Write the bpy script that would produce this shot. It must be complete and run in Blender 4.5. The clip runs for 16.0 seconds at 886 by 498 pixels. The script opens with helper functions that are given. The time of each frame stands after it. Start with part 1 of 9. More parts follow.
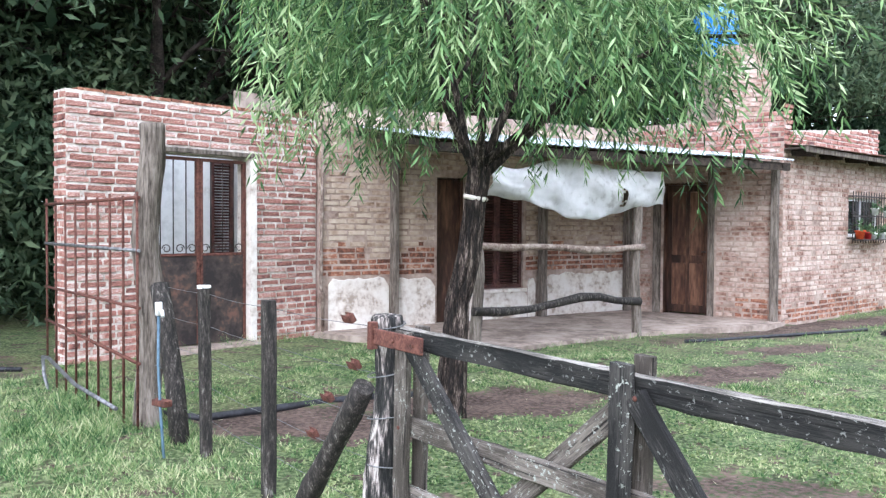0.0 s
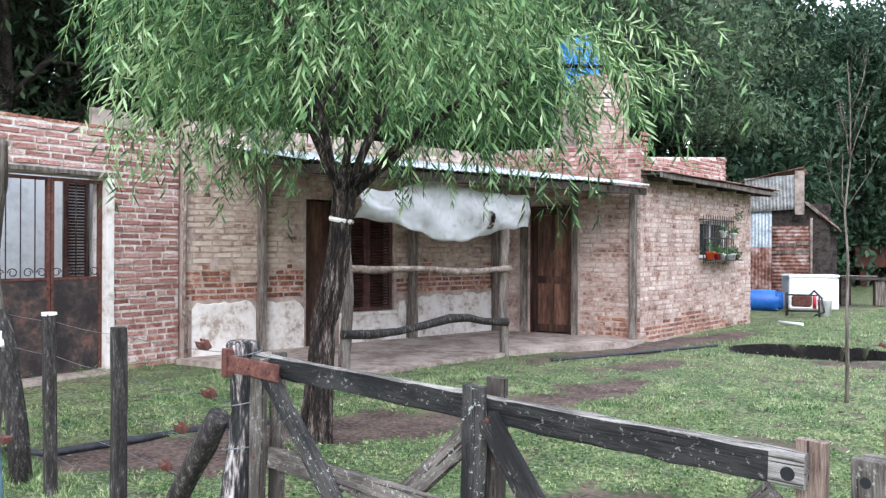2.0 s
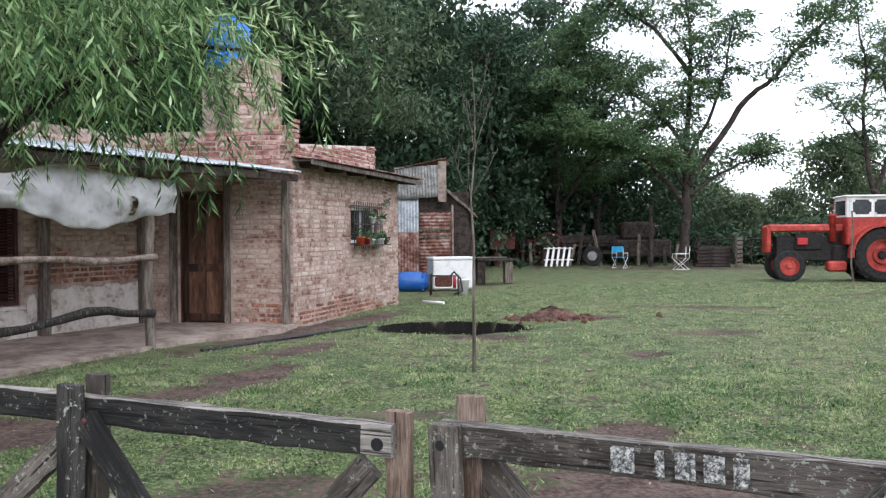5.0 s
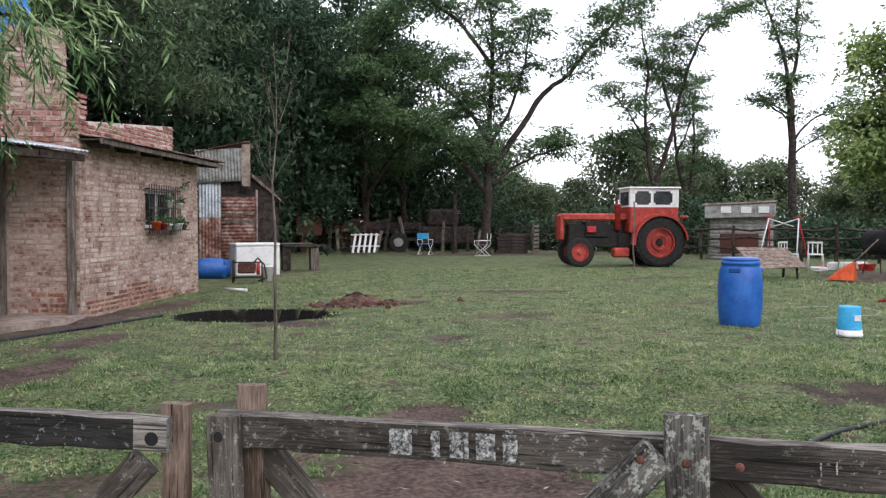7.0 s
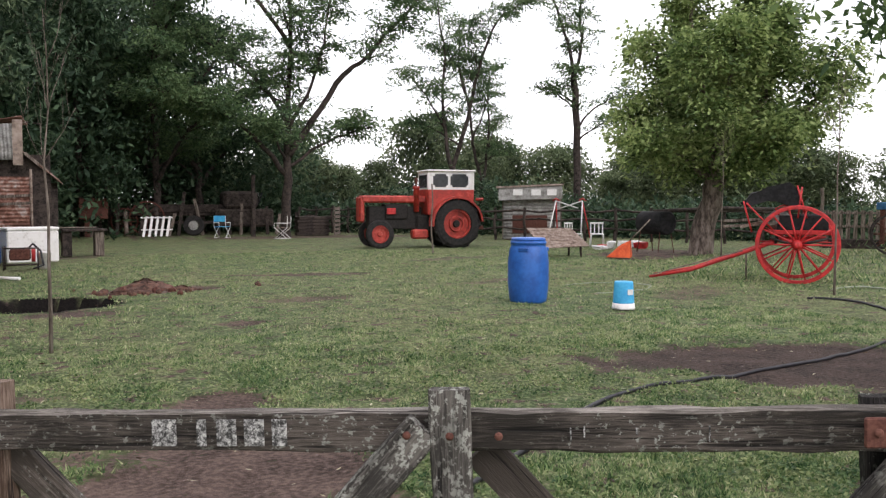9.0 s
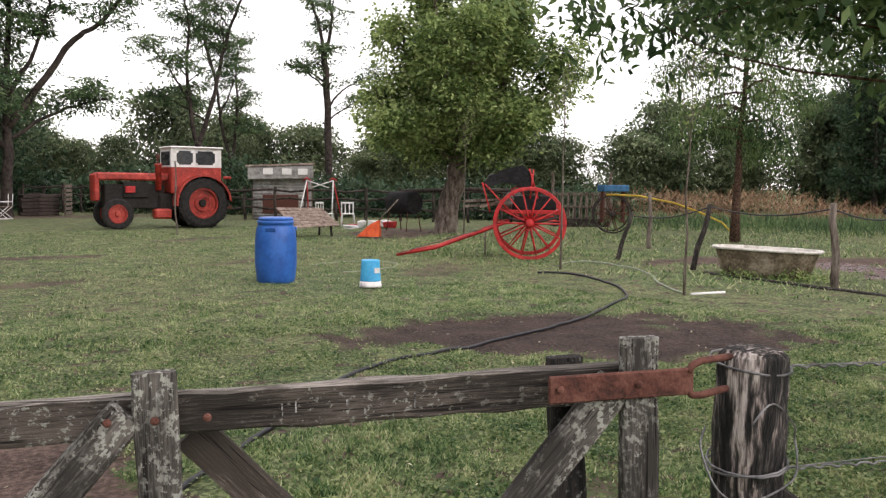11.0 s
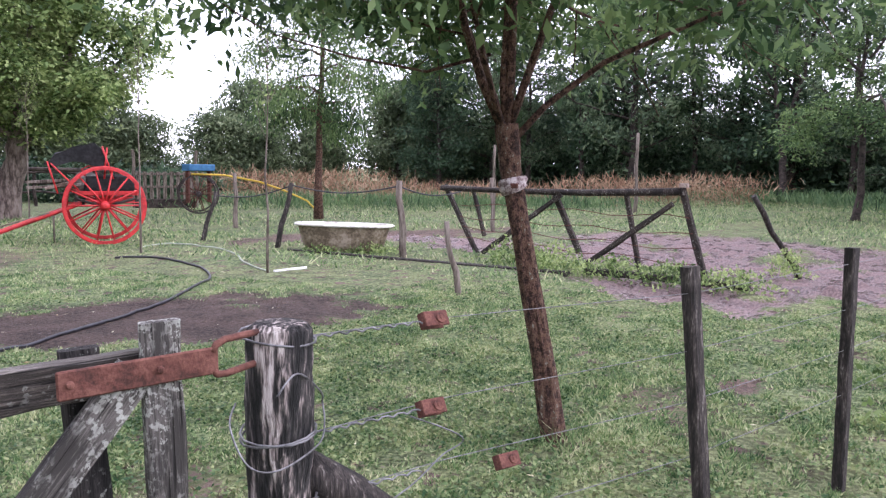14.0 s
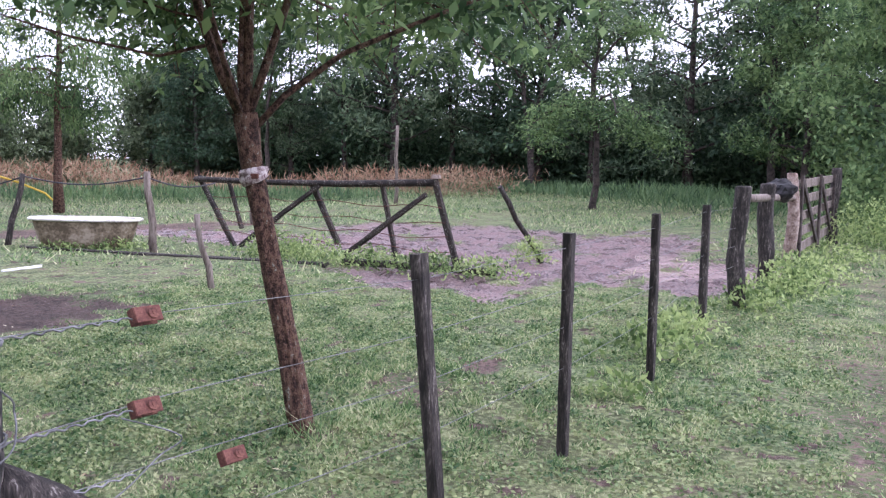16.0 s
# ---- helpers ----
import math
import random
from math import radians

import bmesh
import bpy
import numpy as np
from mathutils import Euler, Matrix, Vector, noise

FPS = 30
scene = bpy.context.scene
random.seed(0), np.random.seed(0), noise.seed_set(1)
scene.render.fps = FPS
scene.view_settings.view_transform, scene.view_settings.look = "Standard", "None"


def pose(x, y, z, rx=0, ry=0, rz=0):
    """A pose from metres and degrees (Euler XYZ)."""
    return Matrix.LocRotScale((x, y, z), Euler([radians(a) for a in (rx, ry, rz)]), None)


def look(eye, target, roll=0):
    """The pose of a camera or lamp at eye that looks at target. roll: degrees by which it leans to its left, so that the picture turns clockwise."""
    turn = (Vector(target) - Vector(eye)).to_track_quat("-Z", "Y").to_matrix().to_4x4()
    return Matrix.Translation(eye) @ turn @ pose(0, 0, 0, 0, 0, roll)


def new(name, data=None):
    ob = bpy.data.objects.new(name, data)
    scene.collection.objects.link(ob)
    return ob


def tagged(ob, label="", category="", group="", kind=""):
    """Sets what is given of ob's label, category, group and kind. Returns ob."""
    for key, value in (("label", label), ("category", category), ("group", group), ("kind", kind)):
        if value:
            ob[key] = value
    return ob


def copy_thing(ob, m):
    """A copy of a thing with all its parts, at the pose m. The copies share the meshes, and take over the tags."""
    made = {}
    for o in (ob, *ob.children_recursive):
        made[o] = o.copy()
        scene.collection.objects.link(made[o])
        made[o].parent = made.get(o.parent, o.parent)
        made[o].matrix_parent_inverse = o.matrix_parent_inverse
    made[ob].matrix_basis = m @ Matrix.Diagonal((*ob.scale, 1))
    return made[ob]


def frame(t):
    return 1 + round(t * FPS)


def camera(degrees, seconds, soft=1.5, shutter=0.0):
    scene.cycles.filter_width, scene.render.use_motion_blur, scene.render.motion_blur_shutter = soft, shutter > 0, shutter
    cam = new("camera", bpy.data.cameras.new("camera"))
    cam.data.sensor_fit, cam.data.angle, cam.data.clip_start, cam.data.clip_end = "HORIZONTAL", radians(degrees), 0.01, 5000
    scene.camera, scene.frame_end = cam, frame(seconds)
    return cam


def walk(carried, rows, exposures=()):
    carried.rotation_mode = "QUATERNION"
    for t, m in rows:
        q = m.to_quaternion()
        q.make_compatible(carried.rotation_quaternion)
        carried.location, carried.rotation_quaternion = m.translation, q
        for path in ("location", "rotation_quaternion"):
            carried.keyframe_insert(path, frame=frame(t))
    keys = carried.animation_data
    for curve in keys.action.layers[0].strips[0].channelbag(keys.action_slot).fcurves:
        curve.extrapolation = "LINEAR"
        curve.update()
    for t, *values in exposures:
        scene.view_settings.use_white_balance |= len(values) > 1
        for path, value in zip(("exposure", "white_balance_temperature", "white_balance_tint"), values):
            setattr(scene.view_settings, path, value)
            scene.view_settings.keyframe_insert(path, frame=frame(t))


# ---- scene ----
# camera and walk
cam = camera(55.9, 16.0, soft=1.3)
METRES, EYE, TILT, LEAN, TURN = 0.7, 1.4, -2.1, 0.0, 34.6
ROWS = [
    (0.0, 0.0, 0.0, 0.0, -0.0, 0.61, -0.32),
    (0.5, 0.0123, -0.0034, 0.0052, -1.08, 1.21, -0.32),
    (1.0, 0.0338, 0.0007, 0.0065, -3.29, 1.8, -0.18),
    (1.5, 0.0603, 0.0076, 0.0108, -5.9, 2.01, -0.05),
    (2.0, 0.0893, 0.0086, 0.0104, -8.58, 2.11, 0.1),
    (2.5, 0.1174, 0.0012, 0.0114, -11.33, 2.34, 0.25),
    (3.0, 0.1588, -0.0022, 0.0118, -14.76, 2.59, 0.52),
    (3.5, 0.2026, -0.015, 0.014, -18.18, 2.52, 1.01),
    (4.0, 0.2517, -0.0254, 0.0122, -22.2, 2.1, 1.38),
    (4.5, 0.2731, -0.0404, 0.0113, -26.91, 1.56, 1.43),
    (5.0, 0.2979, -0.0494, 0.0057, -31.36, 0.85, 1.49),
    (7.5, 0.3787, -0.1003, 0.0016, -47.28, -0.7, 1.36),
    (8.0, 0.391, -0.1127, 0.0008, -50.32, -1.01, 1.43),
    (8.5, 0.4164, -0.1341, -0.0021, -53.96, -1.47, 1.64),
    (11.0, 0.469, -0.27, -0.0152, -74.73, -3.84, 1.39),
    (11.5, 0.4807, -0.301, -0.0186, -78.67, -4.18, 1.55),
    (12.0, 0.499, -0.3377, -0.0182, -82.72, -4.52, 1.64),
    (12.5, 0.514, -0.3736, -0.0209, -88.09, -4.89, 1.44),
    (13.0, 0.5174, -0.4081, -0.0221, -93.16, -5.3, 1.4),
    (13.5, 0.5184, -0.4466, -0.0253, -97.99, -5.78, 1.49),
    (14.0, 0.5086, -0.4739, -0.0245, -102.17, -5.95, 1.48),
    (14.5, 0.4938, -0.51, -0.025, -105.92, -6.05, 1.36),
    (15.0, 0.4762, -0.5492, -0.028, -109.9, -6.39, 1.38),
    (15.5, 0.4545, -0.5881, -0.0295, -113.74, -6.7, 1.28),
    (16.0, 0.4464, -0.6317, -0.0361, -118.09, -6.87, 0.96),
]
EXPOSURES = [(0.0, 1.38, 5850, 13), (2.0, 1.16, 5880, 13), (3.5, 1.0, 6000, 14), (5.0, 0.5, 6200, 15), (8.0, 0.12, 6650, 18), (11.0, 0.12, 7200, 20), (12.5, 0.2, 7000, 21), (13.0, 0.40, 6550, 23), (14.0, 0.86, 6120, 29), (16.0, 0.92, 5850, 32)]
walk(cam, [(t, pose(0, 0, EYE, TILT, LEAN, TURN) @ pose(METRES * x, METRES * y, METRES * z, 90 + pitch, roll, yaw)) for t, x, y, z, yaw, pitch, roll in ROWS], EXPOSURES)

# overcast sky and a weak wide sun
world = bpy.data.worlds.new("overcast")
scene.world = world
world.use_nodes = True
wn, wl = world.node_tree.nodes, world.node_tree.links
sky = wn.new("ShaderNodeTexSky")
sky.sky_type, sky.sun_disc = "NISHITA", False
sky.sun_elevation, sky.sun_rotation = radians(35), radians(200)
veil = wn.new("ShaderNodeMixRGB")
veil.inputs[0].default_value = 0.9
veil.inputs[2].default_value = (8.6, 9.0, 9.5, 1)
wl.new(sky.outputs[0], veil.inputs[1])
wl.new(veil.outputs[0], wn["Background"].inputs[0])
wn["Background"].inputs[1].default_value = 0.19
sun = new("sun", bpy.data.lights.new("sun", "SUN"))
sun.data.energy, sun.data.angle, sun.data.color = 0.7, radians(25), (1.0, 0.96, 0.9)
sun.matrix_world = look((8, -14, 14), (0, 6, 0))

# ---------- small builders ----------
def link_all(nt, pairs):
    for a, b in pairs:
        nt.links.new(a, b)


def mat(name, cols, scale=6.0, rough=0.85, bump=0.3, metal=0.0, stretch=(1, 1, 1), fine=5.0, rnd="", amount=0.35, spec=0.3, leafy=0.0, bdist=0.01):
    """A procedural surface: a ramp of colours over two sizes of noise, with relief; rnd varies it piece by piece."""
    m = bpy.data.materials.new(name)
    m.use_nodes = True
    nt = m.node_tree
    bsdf = nt.nodes["Principled BSDF"]
    bsdf.inputs["Metallic"].default_value = metal
    bsdf.inputs["Specular IOR Level"].default_value = spec
    tc = nt.nodes.new("ShaderNodeTexCoord")
    mp = nt.nodes.new("ShaderNodeMapping")
    mp.inputs["Scale"].default_value = stretch
    n1 = nt.nodes.new("ShaderNodeTexNoise")
    n1.inputs["Scale"].default_value, n1.inputs["Detail"].default_value = scale, 5
    n1.inputs["Roughness"].default_value = 0.65
    n2 = nt.nodes.new("ShaderNodeTexNoise")
    n2.inputs["Scale"].default_value, n2.inputs["Detail"].default_value = scale * fine, 4
    mix = nt.nodes.new("ShaderNodeMath")
    mix.operation = "MULTIPLY_ADD"
    mix.inputs[1].default_value, mix.inputs[2].default_value = 0.45, -0.225
    add = nt.nodes.new("ShaderNodeMath")
    ramp = nt.nodes.new("ShaderNodeValToRGB")
    el = ramp.color_ramp.elements
    while len(el) > len(cols):
        el.remove(el[-1])
    while len(el) < len(cols):
        el.new(1.0)
    for e, (p, c) in zip(el, cols):
        e.position, e.color = p, (*c, 1)
    link_all(nt, [(tc.outputs["Object"], mp.inputs[0]), (mp.outputs[0], n1.inputs[0]), (mp.outputs[0], n2.inputs[0]),
                  (n2.outputs[0], mix.inputs[0]), (mix.outputs[0], add.inputs[0]), (n1.outputs[0], add.inputs[1])])
    wide = nt.nodes.new("ShaderNodeMath")
    wide.operation = "MULTIPLY_ADD"
    wide.inputs[1].default_value, wide.inputs[2].default_value = 2.3, -0.65
    nt.links.new(add.outputs[0], wide.inputs[0])
    fac = wide.outputs[0]
    if rnd:
        src = nt.nodes.new("ShaderNodeObjectInfo").outputs["Random"] if rnd == "object" else nt.nodes.new("ShaderNodeNewGeometry").outputs["Random Per Island"]
        ma = nt.nodes.new("ShaderNodeMath")
        ma.operation = "MULTIPLY_ADD"
        ma.inputs[1].default_value, ma.inputs[2].default_value = amount, -amount / 2
        ad = nt.nodes.new("ShaderNodeMath")
        link_all(nt, [(src, ma.inputs[0]), (ma.outputs[0], ad.inputs[0]), (fac, ad.inputs[1])])
        fac = ad.outputs[0]
    link_all(nt, [(fac, ramp.inputs[0]), (ramp.outputs[0], bsdf.inputs["Base Color"])])
    rr = nt.nodes.new("ShaderNodeMapRange")
    rr.inputs[3].default_value, rr.inputs[4].default_value = max(0.05, rough - 0.12), min(1.0, rough + 0.1)
    link_all(nt, [(n1.outputs[0], rr.inputs[0]), (rr.outputs[0], bsdf.inputs["Roughness"])])
    if bump:
        b = nt.nodes.new("ShaderNodeBump")
        b.inputs["Strength"].default_value, b.inputs["Distance"].default_value = bump, bdist
        link_all(nt, [(add.outputs[0], b.inputs["Height"]), (b.outputs[0], bsdf.inputs["Normal"])])
    if leafy:
        tr = nt.nodes.new("ShaderNodeBsdfTranslucent")
        ms = nt.nodes.new("ShaderNodeMixShader")
        ms.inputs[0].default_value = leafy
        link_all(nt, [(ramp.outputs[0], tr.inputs[0]), (bsdf.outputs[0], ms.inputs[1]), (tr.outputs[0], ms.inputs[2]),
                      (ms.outputs[0], nt.nodes["Material Output"].inputs[0])])
    return m


def mesh_from(bm, name):
    bmesh.ops.recalc_face_normals(bm, faces=bm.faces)
    me = bpy.data.meshes.new(name)
    bm.to_mesh(me)
    bm.free()
    return me


def part(name, bm, material, parent=None, label="", smooth=False):
    """Links a bmesh (or a ready mesh) as one object under a thing or a part."""
    me = mesh_from(bm, name) if isinstance(bm, bmesh.types.BMesh) else bm
    for m in material if isinstance(material, (list, tuple)) else [material]:
        me.materials.append(m)
    if smooth:
        for p in me.polygons:
            p.use_smooth = True
    ob = new(name, me)
    if parent is not None:
        ob.parent = parent
    return tagged(ob, label)


def thing(name, label, category, at=(0, 0, 0), turn=0.0, group="", kind=""):
    ob = new(name)
    ob.empty_display_size = 0.1
    ob.matrix_basis = pose(*at, 0, 0, turn)
    return tagged(ob, label, category, group, kind)


def B():
    return bmesh.new()


def slab(bm, lo, hi, m=None, bevel=0.0, mi=0):
    """A box between two corners."""
    c = [(a + b) / 2 for a, b in zip(lo, hi)]
    s = [abs(b - a) for a, b in zip(lo, hi)]
    M = (m or Matrix()) @ Matrix.Translation(c) @ Matrix.Diagonal((*s, 1))
    r = bmesh.ops.create_cube(bm, size=1, matrix=M)
    fs = {f for v in r["verts"] for f in v.link_faces}
    for f in fs:
        f.material_index = mi
    if bevel:
        es = list({e for v in r["verts"] for e in v.link_edges})
        bmesh.ops.bevel(bm, geom=es, offset=bevel, segments=1, affect="EDGES")
    return bm


def tube(bm, pts, rads, n=8, rough=0.0, seed=0, mi=0):
    """A tapered tube along points; rough makes its skin uneven."""
    rng = random.Random(seed)
    pts = [Vector(p) for p in pts]
    if not isinstance(rads, (list, tuple)):
        rads = [rads] * len(pts)
    rings = []
    t0 = (pts[1] - pts[0]).normalized()
    side = t0.orthogonal().normalized()
    for i, p in enumerate(pts):
        t = (pts[min(i + 1, len(pts) - 1)] - pts[max(i - 1, 0)])
        t = t.normalized() if t.length > 1e-9 else t0
        side = (side - t * side.dot(t))
        side = side.normalized() if side.length > 1e-6 else t.orthogonal().normalized()
        up = t.cross(side)
        ring = []
        for k in range(n):
            a = 2 * math.pi * k / n
            r = rads[i] * (1 + rough * rng.uniform(-1, 1))
            ring.append(bm.verts.new(p + (side * math.cos(a) + up * math.sin(a)) * r))
        rings.append(ring)
    for a, b in zip(rings, rings[1:]):
        for k in range(n):
            f = bm.faces.new((a[k], a[(k + 1) % n], b[(k + 1) % n], b[k]))
            f.smooth, f.material_index = True, mi
    for r in (rings[0][::-1], rings[-1]):
        bm.faces.new(r).material_index = mi
    return bm


def beam(bm, p0, p1, w, th, up=(0, 0, 1), wear=0.004, cuts=5, seed=0, mi=0):
    """A sawn board from p0 to p1: w along up, th across, with uneven worn edges."""
    rng = random.Random(seed * 7 + 3)
    p0, p1 = Vector(p0), Vector(p1)
    t = (p1 - p0).normalized()
    u = Vector(up)
    u = (u - t * u.dot(t)).normalized()
    s = t.cross(u)
    rings = []
    for i in range(cuts + 1):
        c = p0.lerp(p1, i / cuts)
        ring = []
        e = min(w, th) * 0.16
        for a, b, k in ((-1, -1, 0), (-1, -1, 1), (1, -1, 1), (1, -1, 0), (1, 1, 0), (1, 1, 1), (-1, 1, 1), (-1, 1, 0)):
            x, y = a * w / 2, b * th / 2
            if k == 0:
                x -= a * 0
                y -= b * e
            else:
                x -= a * e
            ring.append(bm.verts.new(c + u * (x + rng.uniform(-wear, wear)) + s * (y + rng.uniform(-wear, wear) * 0.6)))
        rings.append(ring)
    for a, b in zip(rings, rings[1:]):
        for k in range(8):
            bm.faces.new((a[k], a[(k + 1) % 8], b[(k + 1) % 8], b[k])).material_index = mi
    bm.faces.new(rings[0][::-1]).material_index = mi
    bm.faces.new(rings[-1]).material_index = mi
    return bm


def post_mesh(h, r, seed=0, n=10, lean=0.0, taper=0.9, rough=0.12, rings=9, bend=0.02):
    """An uneven round post from 0 to h."""
    rng = random.Random(seed)
    ph = rng.uniform(0, 6)
    pts = [(lean * h * i / rings + bend * math.sin(i * 0.9 + ph), bend * math.cos(i * 0.7 + ph), -0.15 + (h + 0.15) * i / rings) for i in range(rings + 1)]
    rs = [r * (1 + (taper - 1) * i / rings) * (1 + rng.uniform(-0.05, 0.05)) for i in range(rings + 1)]
    pts.append((pts[-1][0], pts[-1][1], h + r * 0.15))
    rs.append(r * 0.72)
    return ridged(B(), pts, rs, 22 if r > 0.06 else n, 0.06, seed)


def ridged(bm, pts, rads, n=26, ridge=0.12, seed=0, twist=0.25):
    """A trunk or post with long furrows that wander slowly round it."""
    rg = np.random.RandomState(seed)
    P = [Vector(p) for p in pts]
    fine = []
    for i in range(len(P) - 1):
        for k in range(4):
            fine.append((P[i].lerp(P[i + 1], k / 4), rads[i] + (rads[i + 1] - rads[i]) * k / 4))
    fine.append((P[-1], rads[-1]))
    base = rg.normal(size=n)
    rings = []
    for i, (p, r) in enumerate(fine):
        base = 0.8 * base + 0.45 * rg.normal(size=n)
        if i % 5 == 4:
            base = np.roll(base, 1)
        t = (fine[min(i + 1, len(fine) - 1)][0] - fine[max(i - 1, 0)][0]).normalized()
        sx = Vector((1, 0, 0))
        sx = (sx - t * sx.dot(t)).normalized()
        sy = t.cross(sx)
        rings.append([bm.verts.new(p + (sx * math.cos(6.2832 * k / n) + sy * math.sin(6.2832 * k / n)) * r * (1 + ridge * float(np.clip(base[k], -1.6, 1.2)))) for k in range(n)])
    for a, b in zip(rings, rings[1:]):
        for k in range(n):
            bm.faces.new((a[k], a[(k + 1) % n], b[(k + 1) % n], b[k]))
    bm.faces.new(rings[0][::-1])
    bm.faces.new(rings[-1])
    return bm


def spline(pts, steps=6):
    P = [Vector(p) for p in pts]
    q = []
    for i in range(len(P) - 1):
        p0, p1, p2, p3 = P[max(i - 1, 0)], P[i], P[i + 1], P[min(i + 2, len(P) - 1)]
        for k in range(steps):
            f = k / steps
            q.append(0.5 * ((2 * p1) + (p2 - p0) * f + (2 * p0 - 5 * p1 + 4 * p2 - p3) * f * f + (3 * p1 - p0 - 3 * p2 + p3) * f ** 3))
    q.append(P[-1])
    return q


def tris(name, V, F, material, parent=None, label="", island=True):
    me = bpy.data.meshes.new(name)
    me.from_pydata(V, [], F)
    me.update()
    return part(name, me, material, parent, label)


def quads_np(name, V, nq, material, parent=None, label="", per=4):
    """A mesh of nq separate faces of per corners each, from an array of corners."""
    me = bpy.data.meshes.new(name)
    me.vertices.add(len(V))
    me.vertices.foreach_set("co", np.ascontiguousarray(V, dtype=np.float32).ravel())
    me.loops.add(nq * per)
    me.loops.foreach_set("vertex_index", np.arange(nq * per, dtype=np.int32))
    me.polygons.add(nq)
    me.polygons.foreach_set("loop_start", np.arange(0, nq * per, per, dtype=np.int32))
    me.update(calc_edges=True)
    return part(name, me, material, parent, label)


def leaf_corners(P, D, L, Wd, rng, up=0.5):
    """Corners of diamond leaves at P along D, of length L and width Wd."""
    D = D / (np.linalg.norm(D, axis=1, keepdims=True) + 1e-9)
    R = rng.normal(size=P.shape)
    R[:, 2] *= up
    S = np.cross(D, R)
    S /= np.linalg.norm(S, axis=1, keepdims=True) + 1e-9
    L, Wd = L[:, None], Wd[:, None]
    mid = P + D * L * 0.42
    V = np.stack([P, mid + S * Wd / 2, P + D * L, mid - S * Wd / 2], axis=1)
    return V.reshape(-1, 3)


# ---------- materials ----------
BRICK = mat("red_brick", [(0.0, (0.11, 0.055, 0.050)), (0.22, (0.25, 0.105, 0.085)), (0.5, (0.37, 0.175, 0.14)), (0.75, (0.45, 0.27, 0.23)), (1.0, (0.60, 0.50, 0.46))], 7, 0.9, 0.7, rnd="object", amount=0.62)
BRICK_I = mat("red_brick_wall", [(0.0, (0.11, 0.055, 0.050)), (0.22, (0.25, 0.105, 0.085)), (0.5, (0.37, 0.175, 0.14)), (0.75, (0.45, 0.27, 0.23)), (1.0, (0.60, 0.50, 0.46))], 7, 0.9, 0.7, rnd="island", amount=0.62)
PALE_BRICK = mat("limewashed_brick", [(0.0, (0.16, 0.085, 0.066)), (0.22, (0.30, 0.18, 0.14)), (0.5, (0.46, 0.33, 0.28)), (0.95, (0.60, 0.50, 0.44))], 3.2, 0.92, 0.9, rnd="island", amount=0.42)
LIME_BRICK = mat("cream_limewashed_brick", [(0.0, (0.10, 0.062, 0.045)), (0.22, (0.30, 0.205, 0.15)), (0.5, (0.47, 0.365, 0.285)), (0.95, (0.60, 0.51, 0.42))], 2.0, 0.92, 0.9, rnd="island", amount=0.3)
DARK_BRICK = mat("bare_damp_brick", [(0.1, (0.10, 0.05, 0.035)), (0.45, (0.24, 0.10, 0.065)), (0.7, (0.36, 0.16, 0.10)), (0.95, (0.5, 0.35, 0.27))], 12, 0.92, 0.5, rnd="island", amount=0.5)
MORTAR = mat("lime_mortar", [(0.1, (0.30, 0.25, 0.22)), (0.45, (0.56, 0.50, 0.45)), (0.8, (0.68, 0.63, 0.58))], 7, 0.95, 0.6)
PALE_MORTAR = mat("stained_limewash", [(0.0, (0.17, 0.11, 0.09)), (0.35, (0.33, 0.245, 0.205)), (0.85, (0.50, 0.40, 0.345))], 3.0, 0.95, 0.8)
PLASTER = mat("old_white_plaster", [(0.12, (0.36, 0.29, 0.24)), (0.38, (0.62, 0.55, 0.49)), (0.7, (0.74, 0.69, 0.64))], 3.5, 0.9, 0.4)
WHITE_WALL = mat("white_painted_wall", [(0.2, (0.55, 0.56, 0.57)), (0.7, (0.72, 0.73, 0.74))], 2.5, 0.85, 0.2)
CONCRETE = mat("worn_concrete", [(0.2, (0.20, 0.155, 0.13)), (0.5, (0.34, 0.27, 0.23)), (0.85, (0.45, 0.37, 0.32))], 2.2, 0.85, 0.35)
TIN = mat("galvanised_tin", [(0.2, (0.34, 0.38, 0.42)), (0.6, (0.58, 0.63, 0.68)), (0.9, (0.70, 0.74, 0.78))], 2.5, 0.45, 0.1, metal=0.35)
RUSTY_TIN = mat("rusty_tin", [(0.25, (0.12, 0.055, 0.04)), (0.5, (0.26, 0.13, 0.10)), (0.75, (0.40, 0.30, 0.27)), (0.95, (0.5, 0.48, 0.48))], 2.0, 0.75, 0.2, metal=0.2)
RUST = mat("rusty_iron", [(0.1, (0.055, 0.025, 0.02)), (0.5, (0.125, 0.05, 0.038)), (0.9, (0.19, 0.085, 0.065))], 25, 0.85, 0.4, metal=0.2)
IRON = mat("dark_iron", [(0.3, (0.035, 0.03, 0.03)), (0.8, (0.09, 0.07, 0.065))], 20, 0.6, 0.2, metal=0.4)
DARK_SHEET = mat("dark_rusty_sheet", [(0.25, (0.025, 0.02, 0.02)), (0.6, (0.06, 0.045, 0.04)), (0.9, (0.15, 0.08, 0.06))], 3, 0.7, 0.1)
OLD_WOOD = mat("weathered_grey_wood", [(0.1, (0.045, 0.035, 0.028)), (0.45, (0.135, 0.11, 0.092)), (0.9, (0.27, 0.23, 0.20))], 20, 0.9, 0.8, stretch=(1, 1, 0.12))
CHALK = mat("smudged_chalk", [(0.3, (0.04, 0.04, 0.039)), (0.55, (0.25, 0.25, 0.245)), (0.85, (0.58, 0.58, 0.56))], 90, 0.95, 0.3)


